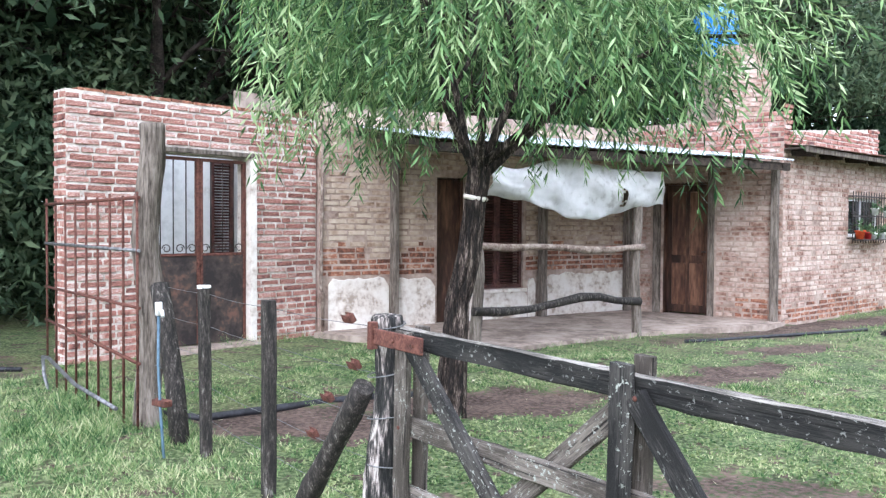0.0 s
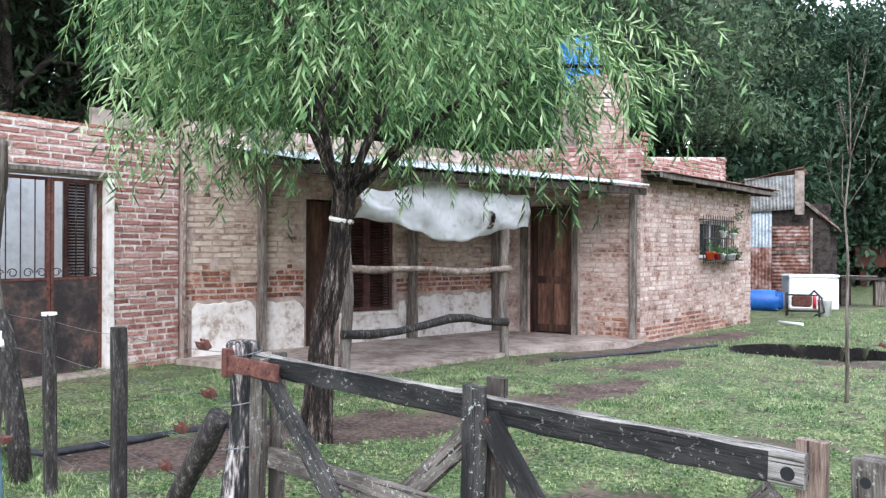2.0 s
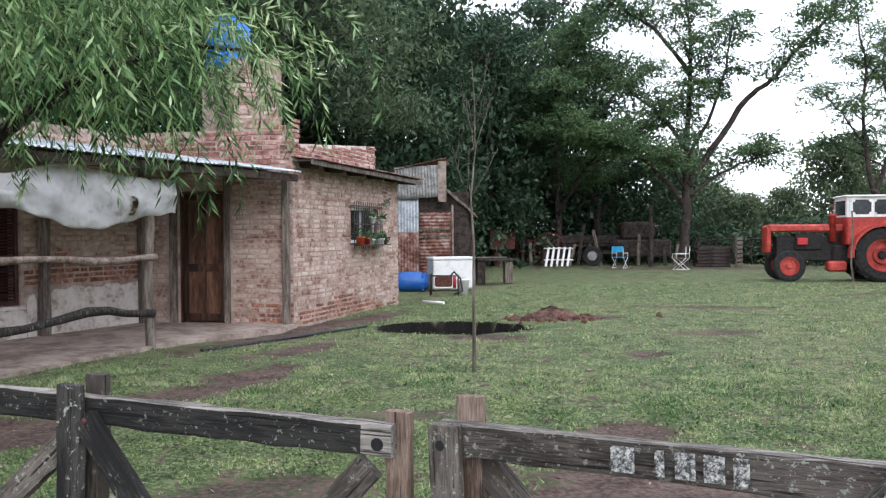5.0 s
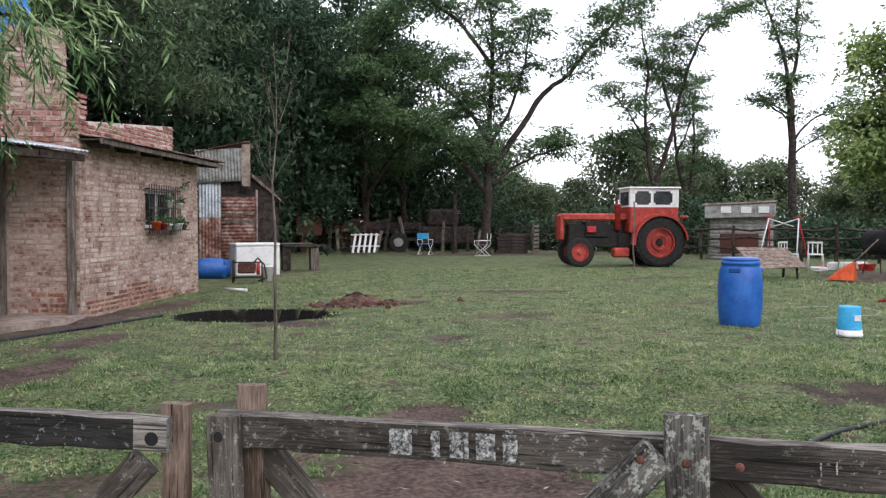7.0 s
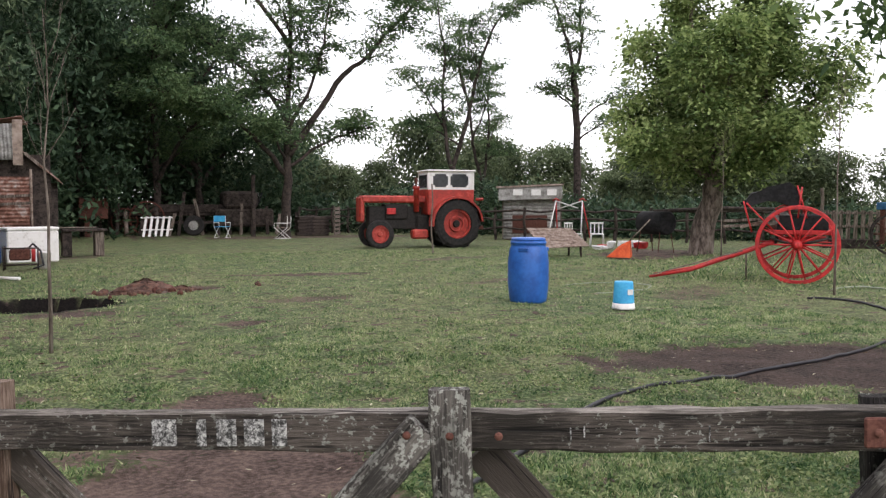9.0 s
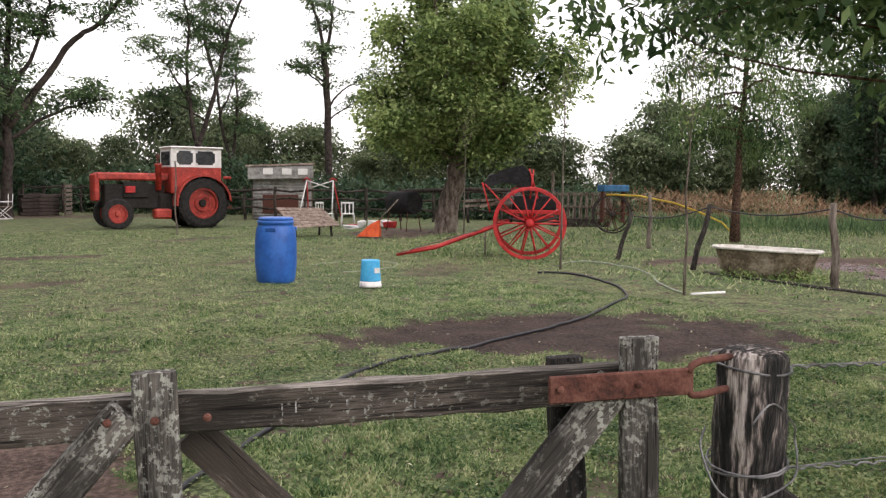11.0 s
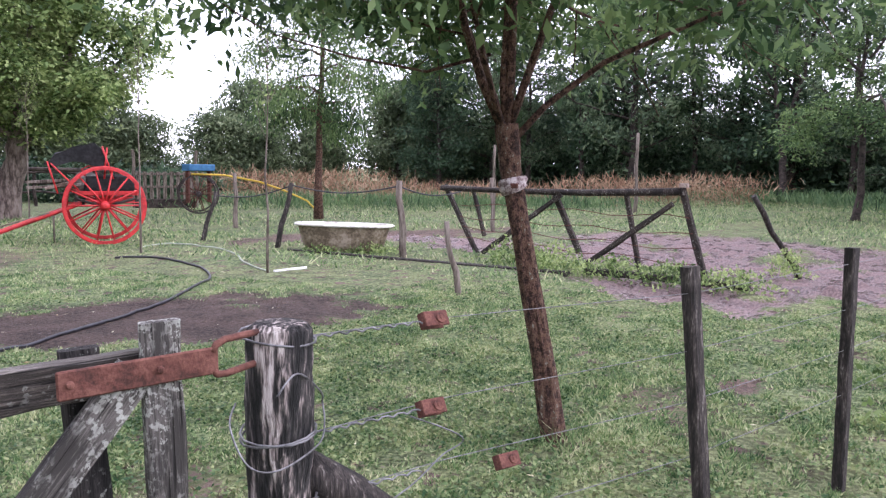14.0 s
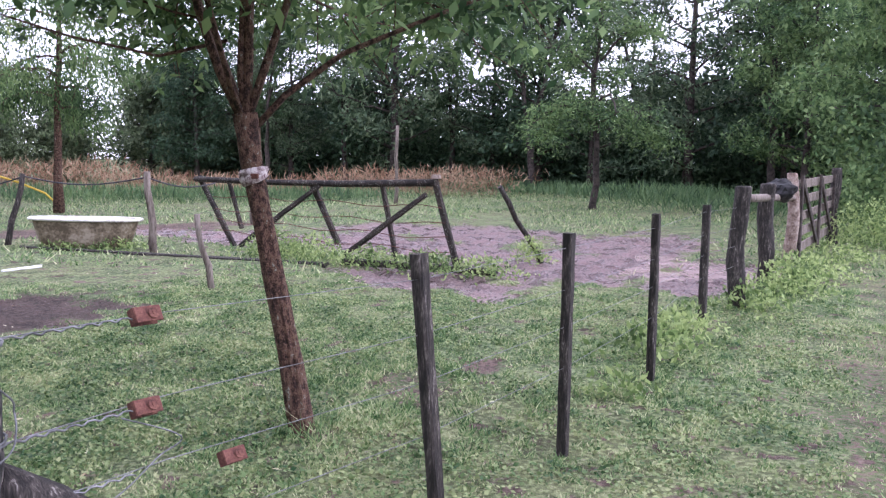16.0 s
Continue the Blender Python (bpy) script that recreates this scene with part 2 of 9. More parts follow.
def board_mat(name, dark, pale, grain=0.5, lichen=0.0, blot=(0.36, 0.38, 0.34), edge=0.0):
    """Weathered board whose grain runs along its own x: fine fibres, cracks, stains and lichen blots."""
    m = bpy.data.materials.new(name)
    m.use_nodes = True
    nt = m.node_tree
    N, bsdf = nt.nodes, nt.nodes["Principled BSDF"]
    bsdf.inputs["Specular IOR Level"].default_value = 0.25
    tc, oi = N.new("ShaderNodeTexCoord"), N.new("ShaderNodeObjectInfo")
    shift = N.new("ShaderNodeVectorMath")
    shift.operation = "MULTIPLY_ADD"
    shift.inputs[1].default_value = (17, 5, 9)
    link_all(nt, [(oi.outputs["Random"], shift.inputs[0]), (tc.outputs["Object"], shift.inputs[2])])

    def noise_at(scale, stretch, detail=5, rough=0.6):
        mp, n = N.new("ShaderNodeMapping"), N.new("ShaderNodeTexNoise")
        mp.inputs["Scale"].default_value = stretch
        n.inputs["Scale"].default_value, n.inputs["Detail"].default_value, n.inputs["Roughness"].default_value = scale, detail, rough
        link_all(nt, [(shift.outputs[0], mp.inputs[0]), (mp.outputs[0], n.inputs[0])])
        return n.outputs[0]

    def span(src, lo, hi, a=0.0, b=1.0):
        r = N.new("ShaderNodeMapRange")
        for i, v in enumerate((lo, hi, a, b)):
            r.inputs[i + 1].default_value = v
        nt.links.new(src, r.inputs[0])
        return r.outputs[0]

    def blend(f, a, b):
        x = N.new("ShaderNodeMixRGB")
        nt.links.new(f, x.inputs[0])
        for i, v in ((1, a), (2, b)):
            if isinstance(v, tuple):
                x.inputs[i].default_value = (*v, 1)
            else:
                nt.links.new(v, x.inputs[i])
        return x.outputs[0]

    fibre = noise_at(260, (0.05, 1, 1), 5, 0.75)
    stain = noise_at(9, (0.35, 1, 1), 5, 0.65)
    crack = noise_at(85, (0.03, 1, 1), 3, 0.6)
    spots = noise_at(70, (0.8, 1, 1), 5, 0.7)
    mixf = N.new("ShaderNodeMath")
    mixf.operation = "MULTIPLY_ADD"
    mixf.inputs[1].default_value = grain
    link_all(nt, [(fibre, mixf.inputs[0]), (stain, mixf.inputs[2])])
    col = blend(span(mixf.outputs[0], 0.42 + 0.5 * grain, 0.66 + 0.5 * grain), dark, pale)
    col = blend(span(crack, 0.36, 0.41, 0.85, 0.0), col, (0.008, 0.007, 0.007))
    if lichen:
        gate_ = N.new("ShaderNodeMath")
        gate_.operation = "MULTIPLY"
        link_all(nt, [(span(spots, 0.61 - 0.09 * lichen, 0.63 - 0.09 * lichen), gate_.inputs[0]), (span(stain, 0.42, 0.55), gate_.inputs[1])])
        col = blend(gate_.outputs[0], col, blot)
    nt.links.new(col, bsdf.inputs["Base Color"])
    nt.links.new(span(stain, 0.3, 0.7, 0.75, 0.95), bsdf.inputs["Roughness"])
    ad = N.new("ShaderNodeMath")
    link_all(nt, [(fibre, ad.inputs[0]), (span(crack, 0.34, 0.42, -0.8, 0.0), ad.inputs[1])])
    bp = N.new("ShaderNodeBump")
    bp.inputs["Strength"].default_value, bp.inputs["Distance"].default_value = 0.8, 0.006
    link_all(nt, [(ad.outputs[0], bp.inputs["Height"]), (bp.outputs[0], bsdf.inputs["Normal"])])
    return m


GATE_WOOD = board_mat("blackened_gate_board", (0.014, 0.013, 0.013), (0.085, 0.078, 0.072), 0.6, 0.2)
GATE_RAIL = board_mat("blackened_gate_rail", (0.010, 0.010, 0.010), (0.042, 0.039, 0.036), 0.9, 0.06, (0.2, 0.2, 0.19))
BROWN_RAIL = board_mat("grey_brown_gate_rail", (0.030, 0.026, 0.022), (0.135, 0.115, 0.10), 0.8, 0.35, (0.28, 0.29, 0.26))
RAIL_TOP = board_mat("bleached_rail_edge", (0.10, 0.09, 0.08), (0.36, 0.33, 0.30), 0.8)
GATE_GREY = board_mat("bleached_gate_board_grey", (0.060, 0.050, 0.042), (0.22, 0.19, 0.165), 0.7, 0.25)
GREEN_WOOD = board_mat("lichened_gate_board", (0.045, 0.042, 0.038), (0.20, 0.185, 0.168), 0.8, 1.0, (0.42, 0.43, 0.39))
SPLIT_WOOD = board_mat("bare_split_board", (0.11, 0.072, 0.053), (0.34, 0.255, 0.205), 0.8)
DARK_POLE = board_mat("dark_old_pole", (0.014, 0.011, 0.010), (0.062, 0.049, 0.041), 0.6, 0.1)
PALE_WOOD = mat("bare_split_wood", [(0.1, (0.09, 0.06, 0.047)), (0.5, (0.22, 0.165, 0.135)), (0.9, (0.36, 0.30, 0.26))], 9, 0.9, 0.6)
TAR_POST = mat("tarred_post", [(0.2, (0.010, 0.010, 0.010)), (0.46, (0.032, 0.030, 0.029)), (0.58, (0.075, 0.068, 0.064)), (0.72, (0.24, 0.20, 0.185)), (0.92, (0.52, 0.47, 0.44))], 22, 0.85, 1.0, fine=4, stretch=(1, 1, 0.16), bdist=0.02)
DROPPER = mat("dark_fence_dropper", [(0.3, (0.014, 0.012, 0.011)), (0.6, (0.038, 0.032, 0.028)), (0.8, (0.08, 0.068, 0.06)), (0.95, (0.2, 0.185, 0.17))], 40, 0.85, 0.6, stretch=(1, 1, 0.2))
BARK = mat("furrowed_bark", [(0.3, (0.008, 0.006, 0.005)), (0.52, (0.028, 0.020, 0.017)), (0.7, (0.085, 0.063, 0.052)), (0.92, (0.27, 0.22, 0.19))], 30, 0.95, 1.0, stretch=(1, 1, 0.16), bdist=0.03)
RED_BARK = mat("reddish_flaking_bark", [(0.22, (0.020, 0.011, 0.009)), (0.45, (0.070, 0.036, 0.026)), (0.66, (0.15, 0.088, 0.060)), (0.82, (0.085, 0.05, 0.036)), (0.95, (0.26, 0.26, 0.21))], 30, 0.95, 1.0, stretch=(1, 1, 0.7), bdist=0.02)
FAR_BARK = mat("grey_brown_bark", [(0.2, (0.015, 0.012, 0.011)), (0.7, (0.07, 0.055, 0.048))], 6, 0.95, 0.4)
CEIL_WOOD = mat("dark_brown_timber", [(0.2, (0.02, 0.016, 0.013)), (0.8, (0.075, 0.055, 0.045))], 8, 0.9, 0.3)
DOOR_WOOD = mat("varnished_brown_door", [(0.1, (0.020, 0.010, 0.007)), (0.5, (0.058, 0.027, 0.018)), (0.9, (0.15, 0.075, 0.045))], 5, 0.5, 0.3, stretch=(1, 1, 0.2))
PANEL_WOOD = mat("worn_door_panel", [(0.1, (0.040, 0.017, 0.011)), (0.5, (0.105, 0.048, 0.029)), (0.9, (0.22, 0.115, 0.07))], 6, 0.5, 0.3, stretch=(1, 1, 0.2))
MAROON = mat("brown_shutter_paint", [(0.2, (0.042, 0.019, 0.017)), (0.8, (0.115, 0.048, 0.042))], 8, 0.7, 0.2)
TARP = mat("dirty_white_tarp", [(0.0, (0.45, 0.44, 0.42)), (0.35, (0.72, 0.72, 0.71)), (0.8, (0.82, 0.82, 0.82))], 3, 0.8, 0.25)
WILLOW_LEAF = mat("willow_leaf", [(0.05, (0.024, 0.062, 0.024)), (0.4, (0.090, 0.185, 0.066)), (0.7, (0.22, 0.36, 0.145)), (1.0, (0.50, 0.62, 0.34))], 0.9, 0.55, 0.0, rnd="island", amount=0.85, leafy=0.35)
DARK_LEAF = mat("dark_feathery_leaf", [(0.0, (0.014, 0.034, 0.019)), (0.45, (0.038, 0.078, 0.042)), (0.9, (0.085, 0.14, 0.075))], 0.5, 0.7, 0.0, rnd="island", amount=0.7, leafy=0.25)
MID_LEAF = mat("mid_green_leaf", [(0.0, (0.028, 0.062, 0.030)), (0.45, (0.075, 0.14, 0.060)), (0.9, (0.16, 0.24, 0.105))], 0.5, 0.65, 0.0, rnd="island", amount=0.7, leafy=0.3)
LIGHT_LEAF = mat("light_green_leaf", [(0.0, (0.050, 0.090, 0.028)), (0.4, (0.165, 0.25, 0.082)), (0.9, (0.40, 0.49, 0.20))], 0.7, 0.65, 0.0, rnd="island", amount=0.85, leafy=0.45)
HEDGE_LEAF = mat("grey_green_leaf", [(0.0, (0.050, 0.075, 0.042)), (0.45, (0.12, 0.165, 0.085)), (0.9, (0.23, 0.28, 0.155))], 0.35, 0.7, 0.0, rnd="island", amount=0.8, leafy=0.35)
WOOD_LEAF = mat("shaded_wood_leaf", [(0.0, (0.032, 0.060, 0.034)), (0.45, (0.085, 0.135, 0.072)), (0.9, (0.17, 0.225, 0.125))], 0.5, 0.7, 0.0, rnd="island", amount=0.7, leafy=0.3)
LANE_LEAF = mat("deep_green_leaf", [(0.0, (0.030, 0.065, 0.028)), (0.45, (0.095, 0.165, 0.062)), (0.9, (0.21, 0.30, 0.12))], 0.5, 0.7, 0.0, rnd="island", amount=0.8, leafy=0.45)
PALE_BARK = mat("pale_grey_bark", [(0.2, (0.06, 0.045, 0.038)), (0.5, (0.17, 0.135, 0.115)), (0.9, (0.30, 0.25, 0.22))], 9, 0.95, 0.9, stretch=(1, 1, 0.25), bdist=0.03)
RAG = mat("grubby_printed_rag", [(0.2, (0.12, 0.07, 0.075)), (0.5, (0.34, 0.27, 0.27)), (0.8, (0.55, 0.50, 0.49))], 28, 0.95, 0.6)
REED = mat("dry_reed_stems", [(0.2, (0.16, 0.09, 0.055)), (0.5, (0.30, 0.19, 0.12)), (0.9, (0.40, 0.30, 0.20))], 0.7, 0.9, 0.0, rnd="island", amount=0.6, leafy=0.15)
GRASS_BLADE = mat("short_grass_blade", [(0.0, (0.034, 0.092, 0.032)), (0.38, (0.140, 0.245, 0.088)), (0.75, (0.33, 0.42, 0.19)), (1.0, (0.56, 0.56, 0.34))], 2.2, 0.7, 0.0, rnd="island", amount=1.0, leafy=0.3)
CLOVER_LEAF = mat("clover_leaf", [(0.0, (0.030, 0.080, 0.028)), (0.45, (0.140, 0.215, 0.080)), (1.0, (0.34, 0.38, 0.18))], 2.2, 0.65, 0.0, rnd="island", amount=0.8, leafy=0.3)
RED_PAINT = mat("faded_red_paint", [(0.2, (0.22, 0.024, 0.018)), (0.6, (0.42, 0.038, 0.026)), (0.9, (0.50, 0.085, 0.06))], 4, 0.5, 0.1, spec=0.5)
CART_RED = mat("bright_red_paint", [(0.2, (0.35, 0.012, 0.016)), (0.7, (0.60, 0.03, 0.03))], 6, 0.5, 0.1, spec=0.5)
WHITE_PAINT = mat("white_paint", [(0.0, (0.58, 0.57, 0.55)), (0.35, (0.76, 0.76, 0.75)), (0.9, (0.82, 0.82, 0.82))], 5, 0.55, 0.05, spec=0.5)
TYRE = mat("tyre_rubber", [(0.2, (0.010, 0.010, 0.011)), (0.8, (0.035, 0.033, 0.032))], 10, 0.85, 0.2)
BLUE_PLASTIC = mat("blue_barrel_plastic", [(0.2, (0.012, 0.09, 0.36)), (0.8, (0.02, 0.14, 0.50))], 4, 0.45, 0.05, spec=0.5)
TANK_BLUE = mat("blue_tank_plastic", [(0.2, (0.01, 0.16, 0.55)), (0.8, (0.02, 0.24, 0.72))], 4, 0.5, 0.05)
SKY_BLUE = mat("sky_blue_label", [(0.2, (0.03, 0.34, 0.66)), (0.8, (0.06, 0.46, 0.78))], 6, 0.5, 0.05)
GLASS_DARK = mat("dark_window_glass", [(0.2, (0.015, 0.018, 0.02)), (0.8, (0.04, 0.045, 0.05))], 2, 0.12, 0.0, spec=0.6)
DARK_CLOTH = mat("black_cloth", [(0.2, (0.008, 0.008, 0.009)), (0.8, (0.03, 0.03, 0.032))], 5, 0.9, 0.3)
ENAMEL = mat("white_enamel", [(0.2, (0.55, 0.52, 0.47)), (0.7, (0.78, 0.76, 0.72))], 4, 0.3, 0.05, spec=0.5)
TUB_SIDE = mat("mossy_tub_side", [(0.2, (0.085, 0.066, 0.042)), (0.55, (0.20, 0.16, 0.11)), (0.9, (0.34, 0.29, 0.225))], 5, 0.8, 0.3)
HOSE = mat("black_hose", [(0.2, (0.014, 0.014, 0.017)), (0.8, (0.04, 0.04, 0.048))], 10, 0.5, 0.05)
PALE_HOSE = mat("pale_green_hose", [(0.2, (0.24, 0.28, 0.22)), (0.8, (0.42, 0.46, 0.36))], 10, 0.6, 0.05)
WIRE = mat("galvanised_wire", [(0.2, (0.11, 0.11, 0.115)), (0.8, (0.26, 0.26, 0.27))], 20, 0.5, 0.0, metal=0.6)
ORANGE = mat("orange_paint", [(0.2, (0.55, 0.07, 0.02)), (0.8, (0.75, 0.13, 0.04))], 6, 0.6, 0.05)
YELLOW = mat("yellow_paint", [(0.2, (0.45, 0.30, 0.03)), (0.8, (0.62, 0.45, 0.07))], 6, 0.6, 0.1)
ENGINE = mat("black_greasy_iron", [(0.2, (0.006, 0.006, 0.006)), (0.8, (0.028, 0.025, 0.023))], 14, 0.7, 0.3)
GREY_TIN = mat("dull_grey_tin", [(0.1, (0.16, 0.15, 0.145)), (0.5, (0.30, 0.30, 0.29)), (0.9, (0.42, 0.42, 0.41))], 4, 0.7, 0.1)
MOUND = mat("dug_red_earth", [(0.1, (0.030, 0.018, 0.014)), (0.5, (0.085, 0.047, 0.036)), (0.9, (0.19, 0.10, 0.075))], 8, 0.95, 0.9)

# ---------- ground: one sheet to the horizon ----------
def graded(lo, hi, step, far_lo, far_hi, grow=1.18):
    mid = list(np.arange(lo, hi + 1e-6, step))
    s, a, left = step, lo, []
    while a > far_lo:
        s *= grow
        a -= s
        left.append(a)
    s, a, right = step, hi, []
    while a < far_hi:
        s *= grow
        a += s
        right.append(a)
    return np.array(left[::-1] + mid + right)


# bare earth: x, y, half length, half width, turn, strength
BARE = [(-4.1, 4.3, 1.1, 0.5, 20, 0.9), (-3.6, 5.8, 1.3, 0.55, 40, 0.9), (-2.2, 8.6, 0.7, 0.4, 60, 0.9), (-2.5, 7.6, 0.9, 0.3, 50, 0.8),
        (-2.1, 10.4, 0.8, 0.28, 60, 0.8), (-2.2, 13.4, 2.2, 0.45, 68, 0.85), (0.95, 4.2, 0.85, 1.0, 0, 1.0), (1.15, 6.0, 0.4, 0.55, 0, 0.9),
        (2.05, 10.15, 0.3, 0.25, 0, 0.8), (4.4, 16.3, 1.3, 0.35, 0, 0.7), (6.55, 5.3, 2.15, 1.15, -36, 1.0), (0.2, 11.6, 0.7, 0.3, 10, 0.8),
        (2.6, 7.0, 0.25, 0.12, 0, 0.7), (1.4, 14.2, 1.0, 0.5, 10, 0.8), (-3.0, 11.2, 0.5, 1.6, -25, 0.55), (9.0, 19.6, 1.6, 0.4, 20, 0.5),
        (15.0, 19.5, 2.8, 1.2, 40, 0.75), (5.4, -2.5, 3.6, 0.7, -20, 0.40), (10.5, -4.6, 3.2, 0.7, -25, 0.36), (6.5, 35.5, 7.5, 1.4, -6, 0.85),
        (16.5, 7.6, 3.5, 1.0, -30, 0.8), (-0.9, 23.5, 2.5, 1.0, 20, 0.5), (-8.6, 4.2, 1.2, 0.5, 0, 0.5), (5.7, 0.6, 0.5, 0.25, 20, 0.4), (6.3, 0.2, 0.25, 0.15, 0, 0.8), (1.0, 2.9, 1.6, 0.6, -25, 0.5), (-1.0, 4.6, 0.7, 0.35, 10, 0.6), (-0.4, 6.6, 0.5, 0.3, 30, 0.5), (3.4, 12.3, 0.7, 0.3, 0, 0.55), (7.5, 13.8, 1.2, 0.35, 20, 0.5), (3.0, 2.2, 0.8, 0.3, 30, 0.42), (9.2, 10.6, 1.2, 0.5, 40, 0.45)]
# churned wet mud of the corral
WET = [(10.5, 1.2, 1.5, 0.8, 40, 0.9), (17.5, 1.5, 3.2, 1.8, 60, 0.9), (12.6, -0.6, 2.4, 1.9, 35, 1.0), (14.6, 2.2, 3.0, 1.5, 62, 1.0), (15.5, 6.0, 2.0, 0.8, 60, 0.9), (11.8, -2.6, 1.9, 1.0, -20, 1.0), (15.5, -2.0, 2.8, 1.1, -10, 0.8), (14.6, 5.2, 1.2, 0.8, 60, 0.8)]


def patch(X, Y, spots, N):
    v = np.zeros_like(X)
    for x, y, a, b, turn, s in spots:
        c, sn = math.cos(radians(turn)), math.sin(radians(turn))
        u, w = ((X - x) * c + (Y - y) * sn) / a, (-(X - x) * sn + (Y - y) * c) / b
        r = np.sqrt(u * u + w * w) + N * 0.42
        v = np.maximum(v, s * np.clip((1.15 - r) / 0.4, 0, 1))
    return v


def lumps(X, Y, freq, seed):
    """Smooth random field of about -1..1."""
    rg = np.random.RandomState(seed)
    v = np.zeros_like(X)
    for k in range(9):
        a, p, f = rg.uniform(0, 6.28), rg.uniform(0, 6.28), freq * rg.uniform(0.6, 1.7)
        v += np.sin((X * math.cos(a) + Y * math.sin(a)) * f + p + 1.3 * np.sin((X * math.sin(a) - Y * math.cos(a)) * f * 0.7 + p * 2))
    return v / 4.2


HOLE = (-0.35, 12.75, 1.0, 0.72)


def height(X, Y):
    """Height of the ground above its mean level."""
    h = 0.012 * lumps(X, Y, 3.0, 3) + 0.006 * lumps(X, Y, 11.0, 4)
    h += 0.02 * lumps(X, Y, 0.7, 8)
    return h


gx, gy = graded(-9, 17, 0.1, -900, 900), graded(-5, 20, 0.1, -900, 900)
GX, GY = np.meshgrid(gx, gy)
GN = 0.6 * lumps(GX, GY, 3.2, 5) + 0.5 * lumps(GX, GY, 9.0, 6)
bare_m, wet_m = patch(GX, GY, BARE, GN), patch(GX, GY, WET, GN)
near = np.exp(-((GX - 3) ** 2 + (GY - 9) ** 2) / 900.0)
GZ = height(GX, GY) * near - 0.025 * bare_m + wet_m * (-0.06 + 0.035 * lumps(GX, GY, 9.0, 7) + 0.04 * lumps(GX, GY, 23.0, 17))
hr = np.sqrt(((GX - HOLE[0]) / HOLE[2]) ** 2 + ((GY - HOLE[1]) / HOLE[3]) ** 2) + GN * 0.06
GZ -= 1.1 * np.clip((1.1 - hr) / 0.12, 0, 1)
bare_m = np.maximum(bare_m, np.clip((1.16 - hr) / 0.04, 0, 1))
# Full weight darkens the hole as shade; the damp mud patch takes about half.
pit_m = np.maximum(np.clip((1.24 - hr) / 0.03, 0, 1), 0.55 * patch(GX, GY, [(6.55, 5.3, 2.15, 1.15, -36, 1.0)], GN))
ny, nx = GX.shape
idx = np.arange(nx * ny).reshape(ny, nx)
gq = np.stack([idx[:-1, :-1], idx[:-1, 1:], idx[1:, 1:], idx[1:, :-1]], axis=-1).reshape(-1, 4)
gm = bpy.data.meshes.new("ground")
gm.vertices.add(nx * ny)
gm.vertices.foreach_set("co", np.stack([GX, GY, GZ], axis=-1).astype(np.float32).ravel())
gm.loops.add(len(gq) * 4)
gm.loops.foreach_set("vertex_index", gq.astype(np.int32).ravel())
gm.polygons.add(len(gq))
gm.polygons.foreach_set("loop_start", np.arange(0, len(gq) * 4, 4, dtype=np.int32))
gm.polygons.foreach_set("use_smooth", np.ones(len(gq), dtype=bool))
gm.update(calc_edges=True)
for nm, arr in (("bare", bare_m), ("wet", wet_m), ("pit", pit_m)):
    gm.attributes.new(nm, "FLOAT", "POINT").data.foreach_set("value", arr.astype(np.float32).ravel())


